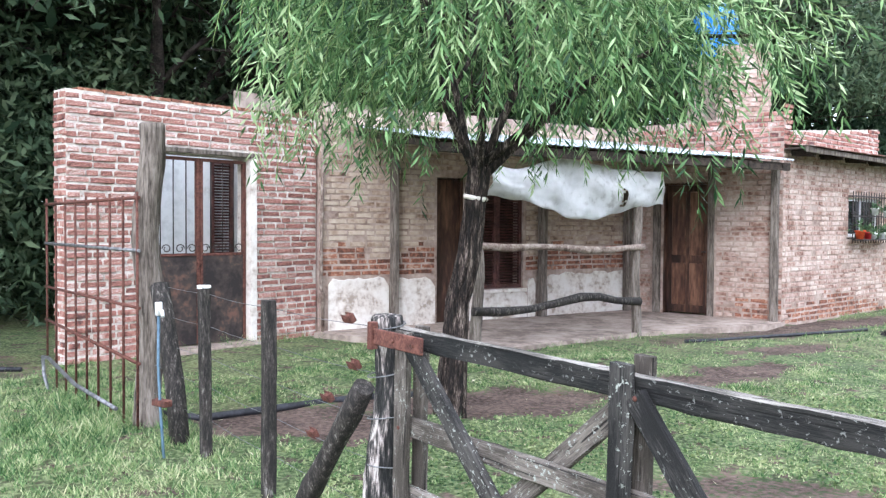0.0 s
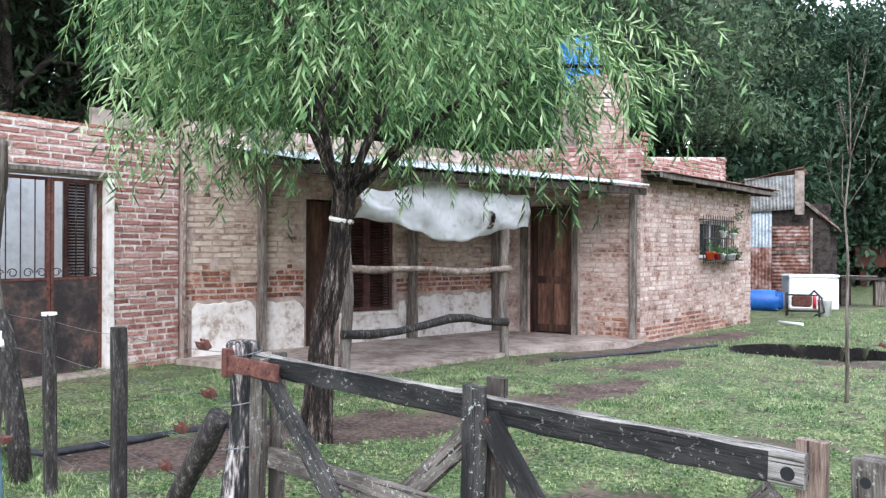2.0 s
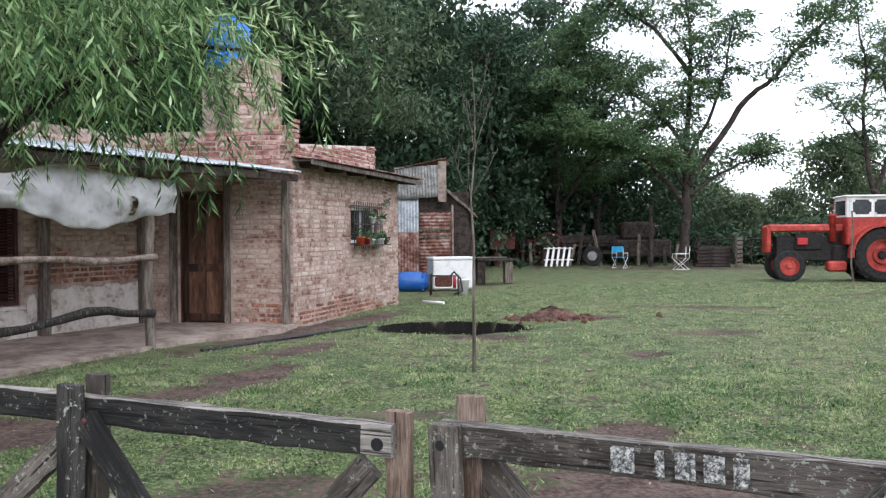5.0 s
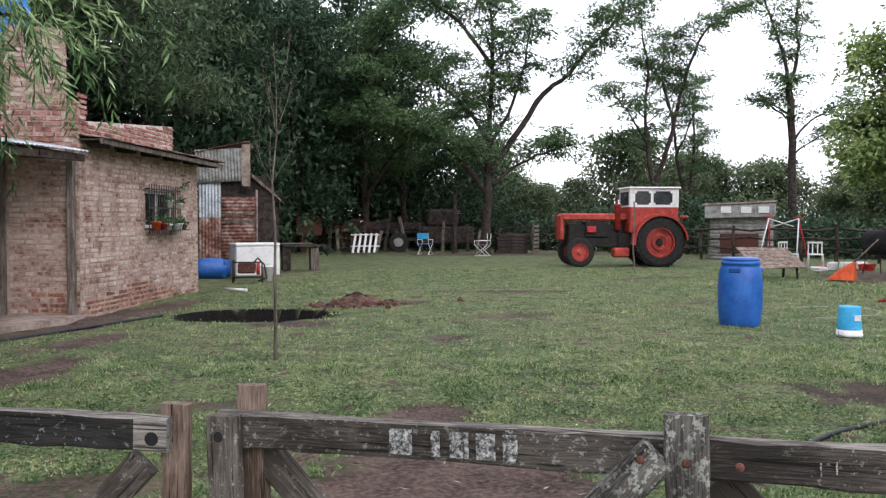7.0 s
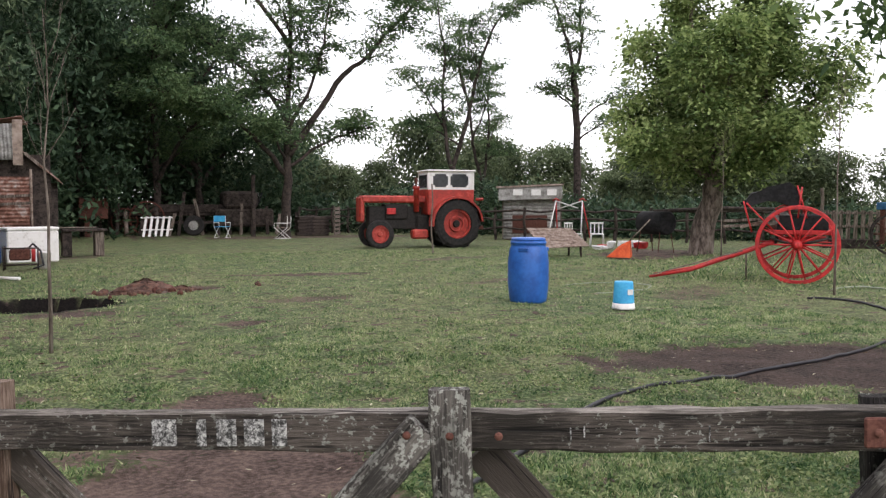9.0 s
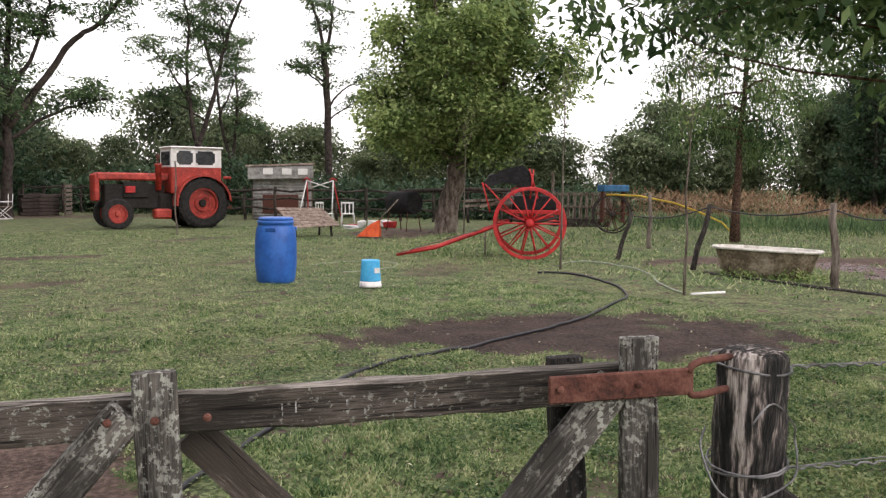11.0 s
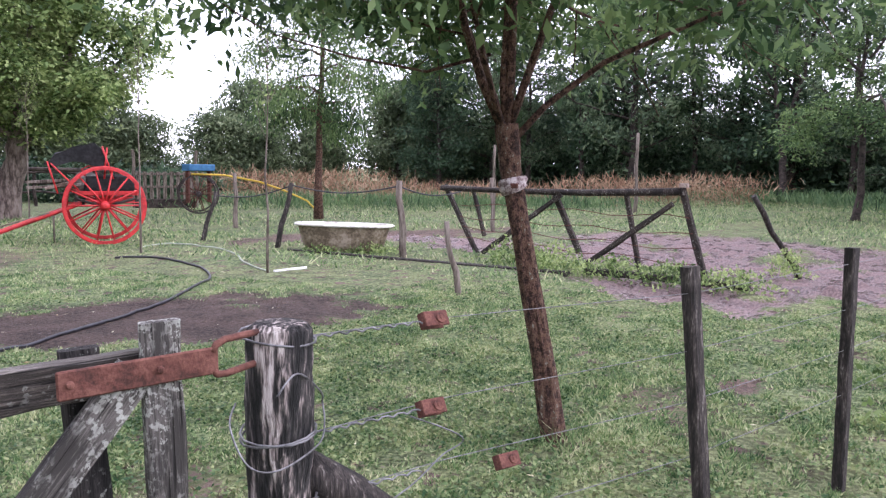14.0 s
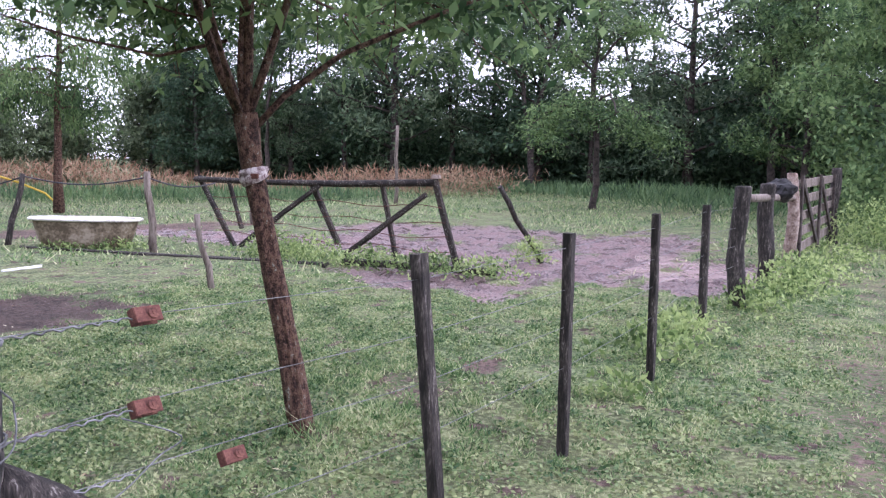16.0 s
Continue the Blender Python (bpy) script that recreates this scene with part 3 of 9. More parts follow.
def ground_material():
    m = bpy.data.materials.new("short_grass_and_earth")
    m.use_nodes = True
    nt = m.node_tree
    N, bsdf = nt.nodes, nt.nodes["Principled BSDF"]
    tc = N.new("ShaderNodeTexCoord")

    def noise_tex(s, d=5):
        n = N.new("ShaderNodeTexNoise")
        n.inputs["Scale"].default_value, n.inputs["Detail"].default_value = s, d
        nt.links.new(tc.outputs["Object"], n.inputs[0])
        return n.outputs[0]

    def ramp(src, cols):
        r = N.new("ShaderNodeValToRGB")
        el = r.color_ramp.elements
        while len(el) < len(cols):
            el.new(1.0)
        for e, (p, c) in zip(el, cols):
            e.position, e.color = p, (*c, 1)
        nt.links.new(src, r.inputs[0])
        return r.outputs[0]

    def mixc(f, a, b, kind="MIX"):
        x = N.new("ShaderNodeMixRGB")
        x.blend_type = kind
        if isinstance(f, float):
            x.inputs[0].default_value = f
        else:
            nt.links.new(f, x.inputs[0])
        nt.links.new(a, x.inputs[1])
        nt.links.new(b, x.inputs[2])
        return x.outputs[0]

    big, mid, fine, tiny = noise_tex(0.35), noise_tex(2.6, 8), noise_tex(28), noise_tex(110)
    grass = ramp(mid, [(0.40, (0.036, 0.048, 0.022)), (0.5, (0.125, 0.175, 0.068)), (0.60, (0.27, 0.295, 0.135))])
    grass2 = ramp(fine, [(0.40, (0.024, 0.028, 0.015)), (0.5, (0.12, 0.165, 0.068)), (0.60, (0.34, 0.39, 0.20))])
    dry = ramp(big, [(0.42, (0.092, 0.175, 0.058)), (0.58, (0.235, 0.235, 0.108))])
    g = mixc(0.5, mixc(0.45, grass, dry), grass2)
    earth = mixc(0.5, ramp(mid, [(0.38, (0.060, 0.037, 0.030)), (0.62, (0.21, 0.142, 0.118))]), ramp(fine, [(0.38, (0.030, 0.019, 0.015)), (0.62, (0.24, 0.168, 0.14))]))
    mud = mixc(0.5, ramp(mid, [(0.4, (0.085, 0.050, 0.048)), (0.6, (0.30, 0.205, 0.20))]), ramp(fine, [(0.38, (0.028, 0.016, 0.015)), (0.62, (0.33, 0.235, 0.228))]))
    ab, aw = N.new("ShaderNodeAttribute"), N.new("ShaderNodeAttribute")
    ab.attribute_name, aw.attribute_name = "bare", "wet"

    def edge(att):
        a = N.new("ShaderNodeMath")
        a.operation = "MULTIPLY_ADD"
        a.inputs[1].default_value, a.inputs[2].default_value = 2.2, -1.1
        nt.links.new(fine, a.inputs[0])
        b = N.new("ShaderNodeMath")
        nt.links.new(a.outputs[0], b.inputs[0])
        nt.links.new(att, b.inputs[1])
        r = N.new("ShaderNodeMapRange")
        r.inputs[1].default_value, r.inputs[2].default_value = 0.35, 0.6
        nt.links.new(b.outputs[0], r.inputs[0])
        return r.outputs[0]

    spots_ = N.new("ShaderNodeMapRange")
    spots_.inputs[1].default_value, spots_.inputs[2].default_value = 0.57, 0.64
    nt.links.new(noise_tex(5.5, 4), spots_.inputs[0])
    eb0, ew = edge(ab.outputs["Fac"]), edge(aw.outputs["Fac"])
    mx = N.new("ShaderNodeMath")
    mx.operation = "MAXIMUM"
    nt.links.new(eb0, mx.inputs[0])
    nt.links.new(spots_.outputs[0], mx.inputs[1])
    eb = mx.outputs[0]
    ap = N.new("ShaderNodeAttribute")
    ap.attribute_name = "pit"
    # Dark wet soil with the hole's shade painted in, hence near-black.
    shade_humus = ramp(fine, [(0.36, (0.004, 0.003, 0.003)), (0.64, (0.014, 0.010, 0.008))])
    nt.links.new(mixc(ap.outputs["Fac"], mixc(ew, mixc(eb, g, earth), mud), shade_humus), bsdf.inputs["Base Color"])
    pud = N.new("ShaderNodeMapRange")
    pud.inputs[1].default_value, pud.inputs[2].default_value, pud.inputs[3].default_value, pud.inputs[4].default_value = 0.42, 0.62, 0.22, 0.7
    nt.links.new(mid, pud.inputs[0])
    rmix = N.new("ShaderNodeMixRGB")
    rmix.inputs[1].default_value = (0.9, 0.9, 0.9, 1)
    nt.links.new(ew, rmix.inputs[0])
    nt.links.new(pud.outputs[0], rmix.inputs[2])
    nt.links.new(rmix.outputs[0], bsdf.inputs["Roughness"])
    bsdf.inputs["Specular IOR Level"].default_value = 0.3
    bp = N.new("ShaderNodeBump")
    bp.inputs["Strength"].default_value, bp.inputs["Distance"].default_value = 0.9, 0.045
    h = N.new("ShaderNodeMath")
    nt.links.new(fine, h.inputs[0])
    nt.links.new(tiny, h.inputs[1])
    nt.links.new(h.outputs[0], bp.inputs["Height"])
    nt.links.new(bp.outputs[0], bsdf.inputs["Normal"])
    return m


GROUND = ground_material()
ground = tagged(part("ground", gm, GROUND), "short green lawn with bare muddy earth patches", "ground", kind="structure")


def gz(x, y):
    """Ground height at one place."""
    i, j = int(np.argmin(np.abs(gy - y))), int(np.argmin(np.abs(gx - x)))
    return float(GZ[i, j])

# ---------- house ----------
FA, FB = Vector((-7.82, 4.58)), Vector((-7.42, 7.88))
PJ, PK, PC, PW = Vector((-7.36, 7.88)), Vector((-5.32, 13.02)), Vector((-2.82, 12.74)), Vector((-1.70, 17.22))


def wall_frame(a, b):
    """x along the wall from a to b, y out of the wall towards the yard, z up."""
    u = (b - a).normalized()
    m = Matrix(((u.x, u.y, 0, a.x), (u.y, -u.x, 0, a.y), (0, 0, 1, 0), (0, 0, 0, 1)))
    return m, (b - a).length


BRICK_MESHES = []
for k in range(6):
    bb = B()
    slab(bb, (-0.5, -0.5, -0.44), (0.5, 0.5, 0.44), bevel=0.06)
    rgb = random.Random(k)
    for v in bb.verts:
        v.co += Vector((rgb.uniform(-1, 1) * 0.02, rgb.uniform(-1, 1) * 0.05, rgb.uniform(-1, 1) * 0.06))
    BRICK_MESHES.append(mesh_from(bb, "brick"))
    BRICK_MESHES[-1].materials.append(BRICK)


def brick_course(L, z, row, rng, blen=0.255, gap=0.018):
    """Start and end of each brick in one course."""
    x = -rng.uniform(0.02, 0.2) if row % 2 else -0.13 - rng.uniform(0, 0.05)
    out = []
    while x < L:
        l = blen * rng.uniform(0.88, 1.08) if rng.random() > 0.22 else 0.12
        a, b = max(0.0, x), min(L, x + l)
        if b - a > 0.05:
            out.append((a, b))
        x += l + gap * rng.uniform(0.7, 1.6)
    return out


def inside(a, b, z0, z1, holes):
    """The brick cut by the openings."""
    for hx0, hz0, hx1, hz1 in holes:
        if z1 > hz0 + 0.01 and z0 < hz1 - 0.01:
            if a >= hx0 and b <= hx1:
                return None
            if a < hx0 < b:
                b = hx0
            elif a < hx1 < b:
                a = hx1
    return (a, b) if b - a > 0.04 else None


def wall_core(bm, L, top, holes, thick=0.25, proud=0.0, x0=0.0):
    """The mortar body of a wall with its openings cut right through."""
    xs = sorted({x0, L, *[h[0] for h in holes], *[h[2] for h in holes]})
    for a, b in zip(xs, xs[1:]):
        zs = [(-0.15, top)]
        for h in holes:
            if h[0] <= a + 1e-6 and h[2] >= b - 1e-6:
                zs = [q for z0, z1 in zs for q in ((z0, min(z1, h[1])), (max(z0, h[3]), z1)) if q[1] - q[0] > 0.005]
        for z0, z1 in zs:
            slab(bm, (a, -thick, z0), (b, proud, z1))
    return bm


def joined_bricks(name, L, z0, z1, holes, material, parent, label, depth=0.012, course=0.076, seed=1, pick=None, top_of=None, x0=0.0):
    rng = random.Random(seed)
    V, F = [], []
    row, z = 0, z0
    while z + 0.06 < z1 + 0.02:
        for a, b in brick_course(L, z, row, rng):
            if b < x0:
                continue
            if top_of and z + 0.06 > top_of((a + b) / 2):
                continue
            q = inside(a, b, z, z + 0.058, holes)
            keep = pick is None or pick(row, (a + b) / 2, z, rng)
            if q and keep:
                a2, b2 = q
                d = depth * rng.uniform(0.3, 1.5)
                j = [rng.uniform(-0.007, 0.007) for _ in range(4)]
                n = len(V)
                V += [(a2, -0.01, z + j[0]), (b2, -0.01, z + j[1]), (b2, -0.01, z + 0.058 + j[2]), (a2, -0.01, z + 0.058 + j[3]),
                      (a2 + 0.006, d, z + 0.006 + j[0]), (b2 - 0.006, d, z + 0.006 + j[1]), (b2 - 0.006, d, z + 0.052 + j[2]), (a2 + 0.006, d, z + 0.052 + j[3])]
                F += [(n + 4, n + 5, n + 6, n + 7), (n, n + 1, n + 5, n + 4), (n + 1, n + 2, n + 6, n + 5), (n + 2, n + 3, n + 7, n + 6), (n + 3, n, n + 4, n + 7)]
        z += course
        row += 1
    ob = tris(name, V, F, material, parent, label)
    return tagged(ob, kind="stuff")


# left front wall of red brick with an iron double door
MF, LF = wall_frame(FA, FB)
WALL_START = 0.13
wall_front = tagged(part("wall_front", wall_core(B(), LF, 2.76, [(1.02, -0.2, 2.32, 2.2)], 0.26, x0=WALL_START), MORTAR), "weathered red brick wall with thick pale mortar joints", "wall", kind="structure")
wall_front.matrix_world = MF
FRONT_HOLES = [(1.0, -0.2, 2.34, 2.22)]

# porch back wall, limewashed, with shutters and damp lower part
MP, LP = wall_frame(PJ, PK)
PORCH_HOLES = [(1.80, -0.2, 2.28, 2.1), (2.40, 0.5, 3.36, 1.92)]
wall_porch = tagged(part("wall_porch", wall_core(B(), LP + 0.3, 3.0, PORCH_HOLES, 0.26), PALE_MORTAR), "limewashed brick porch wall with bare brick band and plaster foot", "wall", kind="structure")
wall_porch.matrix_world = MP
joined_bricks("brick_course", LP, 0.76, 2.9, [(1.76, -0.2, 2.32, 2.15), (2.36, 0.45, 3.40, 1.96)], LIME_BRICK, wall_porch, "cream limewashed bricks", seed=3, pick=lambda r, x, z, g: not (0.72 < z < 1.06 + 0.1 * math.sin(x * 5)) and g.random() > 0.05, depth=0.008)
joined_bricks("bare_brick_band", LP, 0.76, 1.2, [(1.76, -0.2, 2.32, 2.15), (2.36, 0.45, 3.40, 1.96)], DARK_BRICK, wall_porch, "bare damp red bricks", seed=3, pick=lambda r, x, z, g: 0.72 < z < 1.06 + 0.1 * math.sin(x * 5), depth=0.007)


def plaster_patch(x0, x1, ztop, seed, z0=0.05):
    rng = random.Random(seed)
    bm = B()
    n = max(4, int((x1 - x0) / 0.07))
    lo = [bm.verts.new((x0 + (x1 - x0) * i / n, 0.022, z0)) for i in range(n + 1)]
    hi = [bm.verts.new((x0 + (x1 - x0) * i / n, 0.02, ztop - 0.03 + rng.uniform(-0.028, 0.028) - (0.09 if i in (0, n) else 0))) for i in range(n + 1)]
    bk = [bm.verts.new((v.co.x, 0.0, v.co.z + 0.006)) for v in hi]
    for i in range(n):
        bm.faces.new((lo[i], lo[i + 1], hi[i + 1], hi[i]))
        bm.faces.new((hi[i], hi[i + 1], bk[i + 1], bk[i]))
    return bm


for k, (a, b, zt) in enumerate(((0.12, 1.02, 0.74), (1.12, 1.76, 0.72), (2.34, 3.42, 0.47), (3.43, 3.58, 0.66), (3.78, LP, 0.72))):
    part("plaster_patch", plaster_patch(a, b, zt, k), PLASTER, wall_porch, "peeling white plaster")


def shutter(bm, x0, z0, x1, z1, y):
    fr = 0.05
    for lo, hi in (((x0, y - 0.02, z0), (x0 + fr, y + 0.02, z1)), ((x1 - fr, y - 0.02, z0), (x1, y + 0.02, z1)), ((x0 + fr, y - 0.02, z0), (x1 - fr, y + 0.02, z0 + fr)), ((x0 + fr, y - 0.02, z1 - fr), (x1 - fr, y + 0.02, z1))):
        slab(bm, lo, hi)
    z = z0 + fr + 0.02
    while z < z1 - fr - 0.01:
        m = Matrix.Translation(((x0 + x1) / 2, y, z)) @ Matrix.Rotation(radians(35), 4, "X")
        slab(bm, (-(x1 - x0) / 2 + fr, -0.018, -0.004), ((x1 - x0) / 2 - fr, 0.018, 0.004), m)
        z += 0.042
    return bm


# Added panel: keeps sky out of the openings, its dark colour replaces room shade.
tagged(part("dark_backing", slab(B(), (1.6, -0.5, 0.0), (3.6, -0.42, 2.3)), CEIL_WOOD), "added dark panel in place of the unlit room behind the porch openings", "wall", kind="structure").matrix_world = MP
win_p = thing("window_1", "closed maroon louvred shutters in the porch wall", "window", kind="structure")
win_p.matrix_basis = MP
part("shutter", shutter(B(), 2.41, 0.51, 2.878, 1.91, -0.06), MAROON, win_p)
part("shutter", shutter(B(), 2.885, 0.51, 3.35, 1.91, -0.06), MAROON, win_p)
part("window_sill", slab(B(), (2.36, -0.12, 0.44), (3.40, 0.05, 0.495), bevel=0.01), PLASTER, win_p)
# Made-up door: its brown leaf replaces a narrow shadowed strip of the wall.
door_p = thing("door_1", "dark wooden door panel standing in for a shadowed strip of porch wall", "door", kind="structure")
door_p.matrix_basis = MP
part("door_leaf", slab(B(), (1.84, -0.13, 0.06), (2.24, -0.09, 2.08), bevel=0.004), DOOR_WOOD, door_p)
part("door_frame", slab(slab(B(), (1.80, -0.14, 0.06), (1.84, -0.05, 2.1)), (2.24, -0.14, 0.06), (2.28, -0.05, 2.1)), DOOR_WOOD, door_p)

# timber posts let into the porch wall
for k, (x, w) in enumerate(((1.07, 0.10), (3.67, 0.13), (LP - 0.05, 0.12))):
    p = tagged(part("wall_post", beam(B(), (0, 0, 0.02), (0, 0, 2.62), w, 0.11, (1, 0, 0), 0.006, 8, k), OLD_WOOD), "weathered grey timber post against the porch wall", "post", "porch wall posts")
    p.matrix_world = MP @ Matrix.Translation((x, 0.075, 0))

# end wall with the panelled door
MD, LD = wall_frame(PK, PC)
DOOR_HOLE = (0.66, 0.02, 1.39, 2.1)
wall_end = tagged(part("wall_end", wall_core(B(), LD, 3.05, [DOOR_HOLE], 0.26), PALE_MORTAR), "limewashed brick end wall under the porch roof", "wall", kind="structure")
wall_end.matrix_world = MD
joined_bricks("brick_course", LD, 0.08, 2.42, [(0.44, -0.1, 1.53, 2.2)], PALE_BRICK, wall_end, "limewashed bricks", seed=5, depth=0.007, pick=lambda r, x, z, g: not (x > 1.8 and z < 0.34 and g.random() < 0.7))
joined_bricks("eroded_bricks", LD, 0.08, 0.5, [(0.0, -0.1, 1.83, 2.2)], DARK_BRICK, wall_end, "bare damp bricks", seed=5, depth=0.003, pick=lambda r, x, z, g: x > 1.8 and z < 0.36)
joined_bricks("parapet_course", LD, 2.44, 3.12, [], BRICK_I, wall_end, "red parapet bricks", seed=6, depth=0.02, top_of=lambda x: 2.95 + 0.07 * x)
door_m = thing("door_2", "closed varnished brown panelled door with timber frame", "door", kind="structure")
door_m.matrix_basis = MD @ Matrix.Translation((-0.27, 0, 0))
bd = B()
slab(bd, (0.95, -0.13, 0.08), (1.64, -0.095, 2.08))
part("door_leaf", bd, DOOR_WOOD, door_m)
for (x0, z0, x1, z1) in ((1.03, 0.2, 1.265, 0.86), (1.325, 0.2, 1.56, 0.86), (1.03, 0.98, 1.265, 1.98), (1.325, 0.98, 1.56, 1.98)):
    part("door_panel", slab(B(), (x0, -0.1, z0), (x1, -0.082, z1), bevel=0.012), PANEL_WOOD, door_m, "lighter brown panel")
for lo, hi in (((0.93, -0.14, 0.06), (0.955, 0.0, 2.12)), ((1.635, -0.14, 0.06), (1.66, 0.0, 2.12)), ((0.955, -0.14, 2.08), (1.635, 0.0, 2.12))):
    part("door_jamb", slab(B(), lo, hi), DOOR_WOOD, door_m)
part("door_handle", tube(B(), [(1.585, -0.095, 1.04), (1.585, -0.05, 1.04), (1.54, -0.045, 1.04)], 0.01, 6), IRON, door_m)
for k, (x0, x1) in enumerate(((0.50, 0.62), (1.41, 1.50))):
    p = tagged(part("door_post", slab(B(), (x0, 0.0, 0.04), (x1, 0.06, 2.45), bevel=0.008), OLD_WOOD), "grey timber door post on the porch slab", "post", "door posts")
    p.matrix_world = MD
corner_post = tagged(part("corner_post", beam(B(), (0, 0, 0.0), (0, 0, 2.42), 0.11, 0.1, (1, 0, 0), 0.006, 9, 5), OLD_WOOD), "blue-grey weathered corner post of the porch", "post")
corner_post.matrix_world = MD @ Matrix.Translation((LD - 0.09, 0.07, 0))

# right wing
MW, LW = wall_frame(PC, PW)
WIN = (2.2, 1.28, 3.45, 1.92)
wall_wing = tagged(part("wall_wing", wall_core(B(), LW, 2.6, [WIN], 0.26), PALE_MORTAR), "pinkish limewashed brick wing wall with eroded foot", "wall", kind="structure")
wall_wing.matrix_world = MW
def eroded(x, z, g):
    return z < 0.42 - 0.25 * abs(x - 1.7) / 1.6 + g.uniform(-0.12, 0.08)


joined_bricks("brick_course", LW, 0.02, 2.5, [(2.18, 1.26, 3.47, 1.94)], PALE_BRICK, wall_wing, "limewashed bricks", seed=8, depth=0.010, pick=lambda r, x, z, g: not eroded(x, z, random.Random(int(x * 40) + r * 99)) and g.random() > 0.035)
joined_bricks("eroded_bricks", LW, 0.02, 0.7, [], DARK_BRICK, wall_wing, "eroded bare bricks at the wall's foot", seed=8, depth=0.004, pick=lambda r, x, z, g: eroded(x, z, random.Random(int(x * 40) + r * 99)))
# Another added panel, dark in place of the unlit room behind the window.
tagged(part("dark_backing", slab(B(), (2.0, -0.6, 1.0), (3.7, -0.5, 2.2)), CEIL_WOOD), "added dark panel in place of the unlit room behind the wing window", "wall", kind="structure").matrix_world = MW
# wing gable end, roof side walls
def sloped_wall(x0, x1, y0, y1, z0, za, zb):
    """A wall piece whose top rises evenly from za to zb."""
    bm = B()
    v = [bm.verts.new(p) for p in ((x0, y0, z0), (x1, y0, z0), (x1, y1, z0), (x0, y1, z0), (x0, y0, za), (x1, y0, zb), (x1, y1, zb), (x0, y1, za))]
    for f in ((3, 2, 1, 0), (4, 5, 6, 7), (0, 1, 5, 4), (1, 2, 6, 5), (2, 3, 7, 6), (3, 0, 4, 7)):
        bm.faces.new([v[i] for i in f])
    return bm


far_end = tagged(part("wall_far", slab(B(), (0, -4.0, -0.1), (0.26, -0.26, 2.6)), PALE_MORTAR), "plain limewashed gable wall", "wall", kind="structure")
far_end.matrix_world = MW @ Matrix.Translation((LW - 0.26, 0, 0))
wall_parapet = tagged(part("wall_parapet", sloped_wall(0.1, LW, -0.75, -0.5, 2.3, 2.87, 3.25), MORTAR), "red brick parapet above the wing roof", "wall", kind="structure")
wall_parapet.matrix_world = MW
pb = joined_bricks("parapet_course", LW, 2.55, 3.2, [], BRICK_I, wall_parapet, "red parapet bricks", seed=9, depth=0.02, top_of=lambda x: 2.86 + 0.085 * x, x0=0.1)
pb.location = (0, -0.5, 0)
end_brick = joined_bricks("parapet_course", 0.24, 2.55, 3.2, [], BRICK_I, wall_parapet, "red parapet bricks", seed=10, depth=0.015)


def corrugated(L, D, pitch=0.076, amp=0.009, thick=0.002, drop=0.0, wavy=0.0, seed=0):
    """A corrugated sheet: ridges run along y, L wide along x, D deep along y, falling by drop."""
    rng = random.Random(seed)
    n, m = int(L / pitch * 6), 6
    V, F = [], []
    for s in (0, 1):
        for j in range(m + 1):
            for i in range(n + 1):
                x = L * i / n
                V.append((x, D * j / m, amp * math.sin(2 * math.pi * x / pitch) - drop * j / m - s * thick + wavy * math.sin(x * 2.1 + seed) * math.sin(j * 1.1)))
    k = (n + 1) * (m + 1)
    for j in range(m):
        for i in range(n):
            a = j * (n + 1) + i
            F.append((a, a + 1, a + n + 2, a + n + 1))
            F.append((k + a, k + a + n + 1, k + a + n + 2, k + a + 1))
    for i in range(n):
        a = m * (n + 1) + i
        F.append((a, a + 1, k + a + 1, k + a))
        F.append((i + 1, i, k + i, k + i + 1))
    me = bpy.data.meshes.new("sheet")
    me.from_pydata(V, [], F)
    for p in me.polygons:
        p.use_smooth = True
    return me


# porch slab and roof
SLAB = [(-7.3, 7.72), (-4.7, 7.9), (-3.98, 10.3), (-2.86, 12.2), (-2.78, 12.8), (-5.3, 13.1), (-7.4, 7.95)]
bs = B()
top = [bs.verts.new((x, y, 0.06)) for x, y in SLAB]
bot = [bs.verts.new((x, y, -0.2)) for x, y in SLAB]
bs.faces.new(top)
for i in range(len(SLAB)):
    j = (i + 1) % len(SLAB)
    bs.faces.new((top[i], bot[i], bot[j], top[j]))
tagged(part("porch_floor", bs, CONCRETE), "worn brownish concrete porch slab", "floor", kind="structure")

ROOF_A, ROOF_B = Vector((-5.25, 7.35)), Vector((-2.72, 12.35))
MR, LR = wall_frame(ROOF_A, ROOF_B)
roof = thing("porch_roof", "pale galvanised corrugated tin porch roof on timber beams", "roof", kind="structure")
for k in range(7):
    w = LR / 7
    sh = part("tin_sheet", corrugated(w + 0.06, 2.7, drop=-0.42, wavy=0.012, seed=k), TIN, roof)
    sh.matrix_world = MR @ Matrix.Translation((k * w, 0.12, 2.36 + 0.006 * (k % 2))) @ Matrix.Diagonal((1, -1, 1, 1))
for k, (y, z) in enumerate(((0.02, 2.27), (-1.2, 2.47), (-2.4, 2.66))):
    b_ = part("beam", beam(B(), (0, 0, 0), (LR + 0.05, 0, 0), 0.11, 0.07, wear=0.006, cuts=12, seed=k), CEIL_WOOD, roof)
    b_.matrix_world = MR @ Matrix.Translation((0, y, z))
for k in range(9):
    b_ = part("rafter", beam(B(), (0, 0.08, 0), (0, -2.6, 0.41), 0.07, 0.05, seed=k), CEIL_WOOD, roof)
    b_.matrix_world = MR @ Matrix.Translation((0.1 + k * (LR - 0.2) / 8, 0, 2.28))

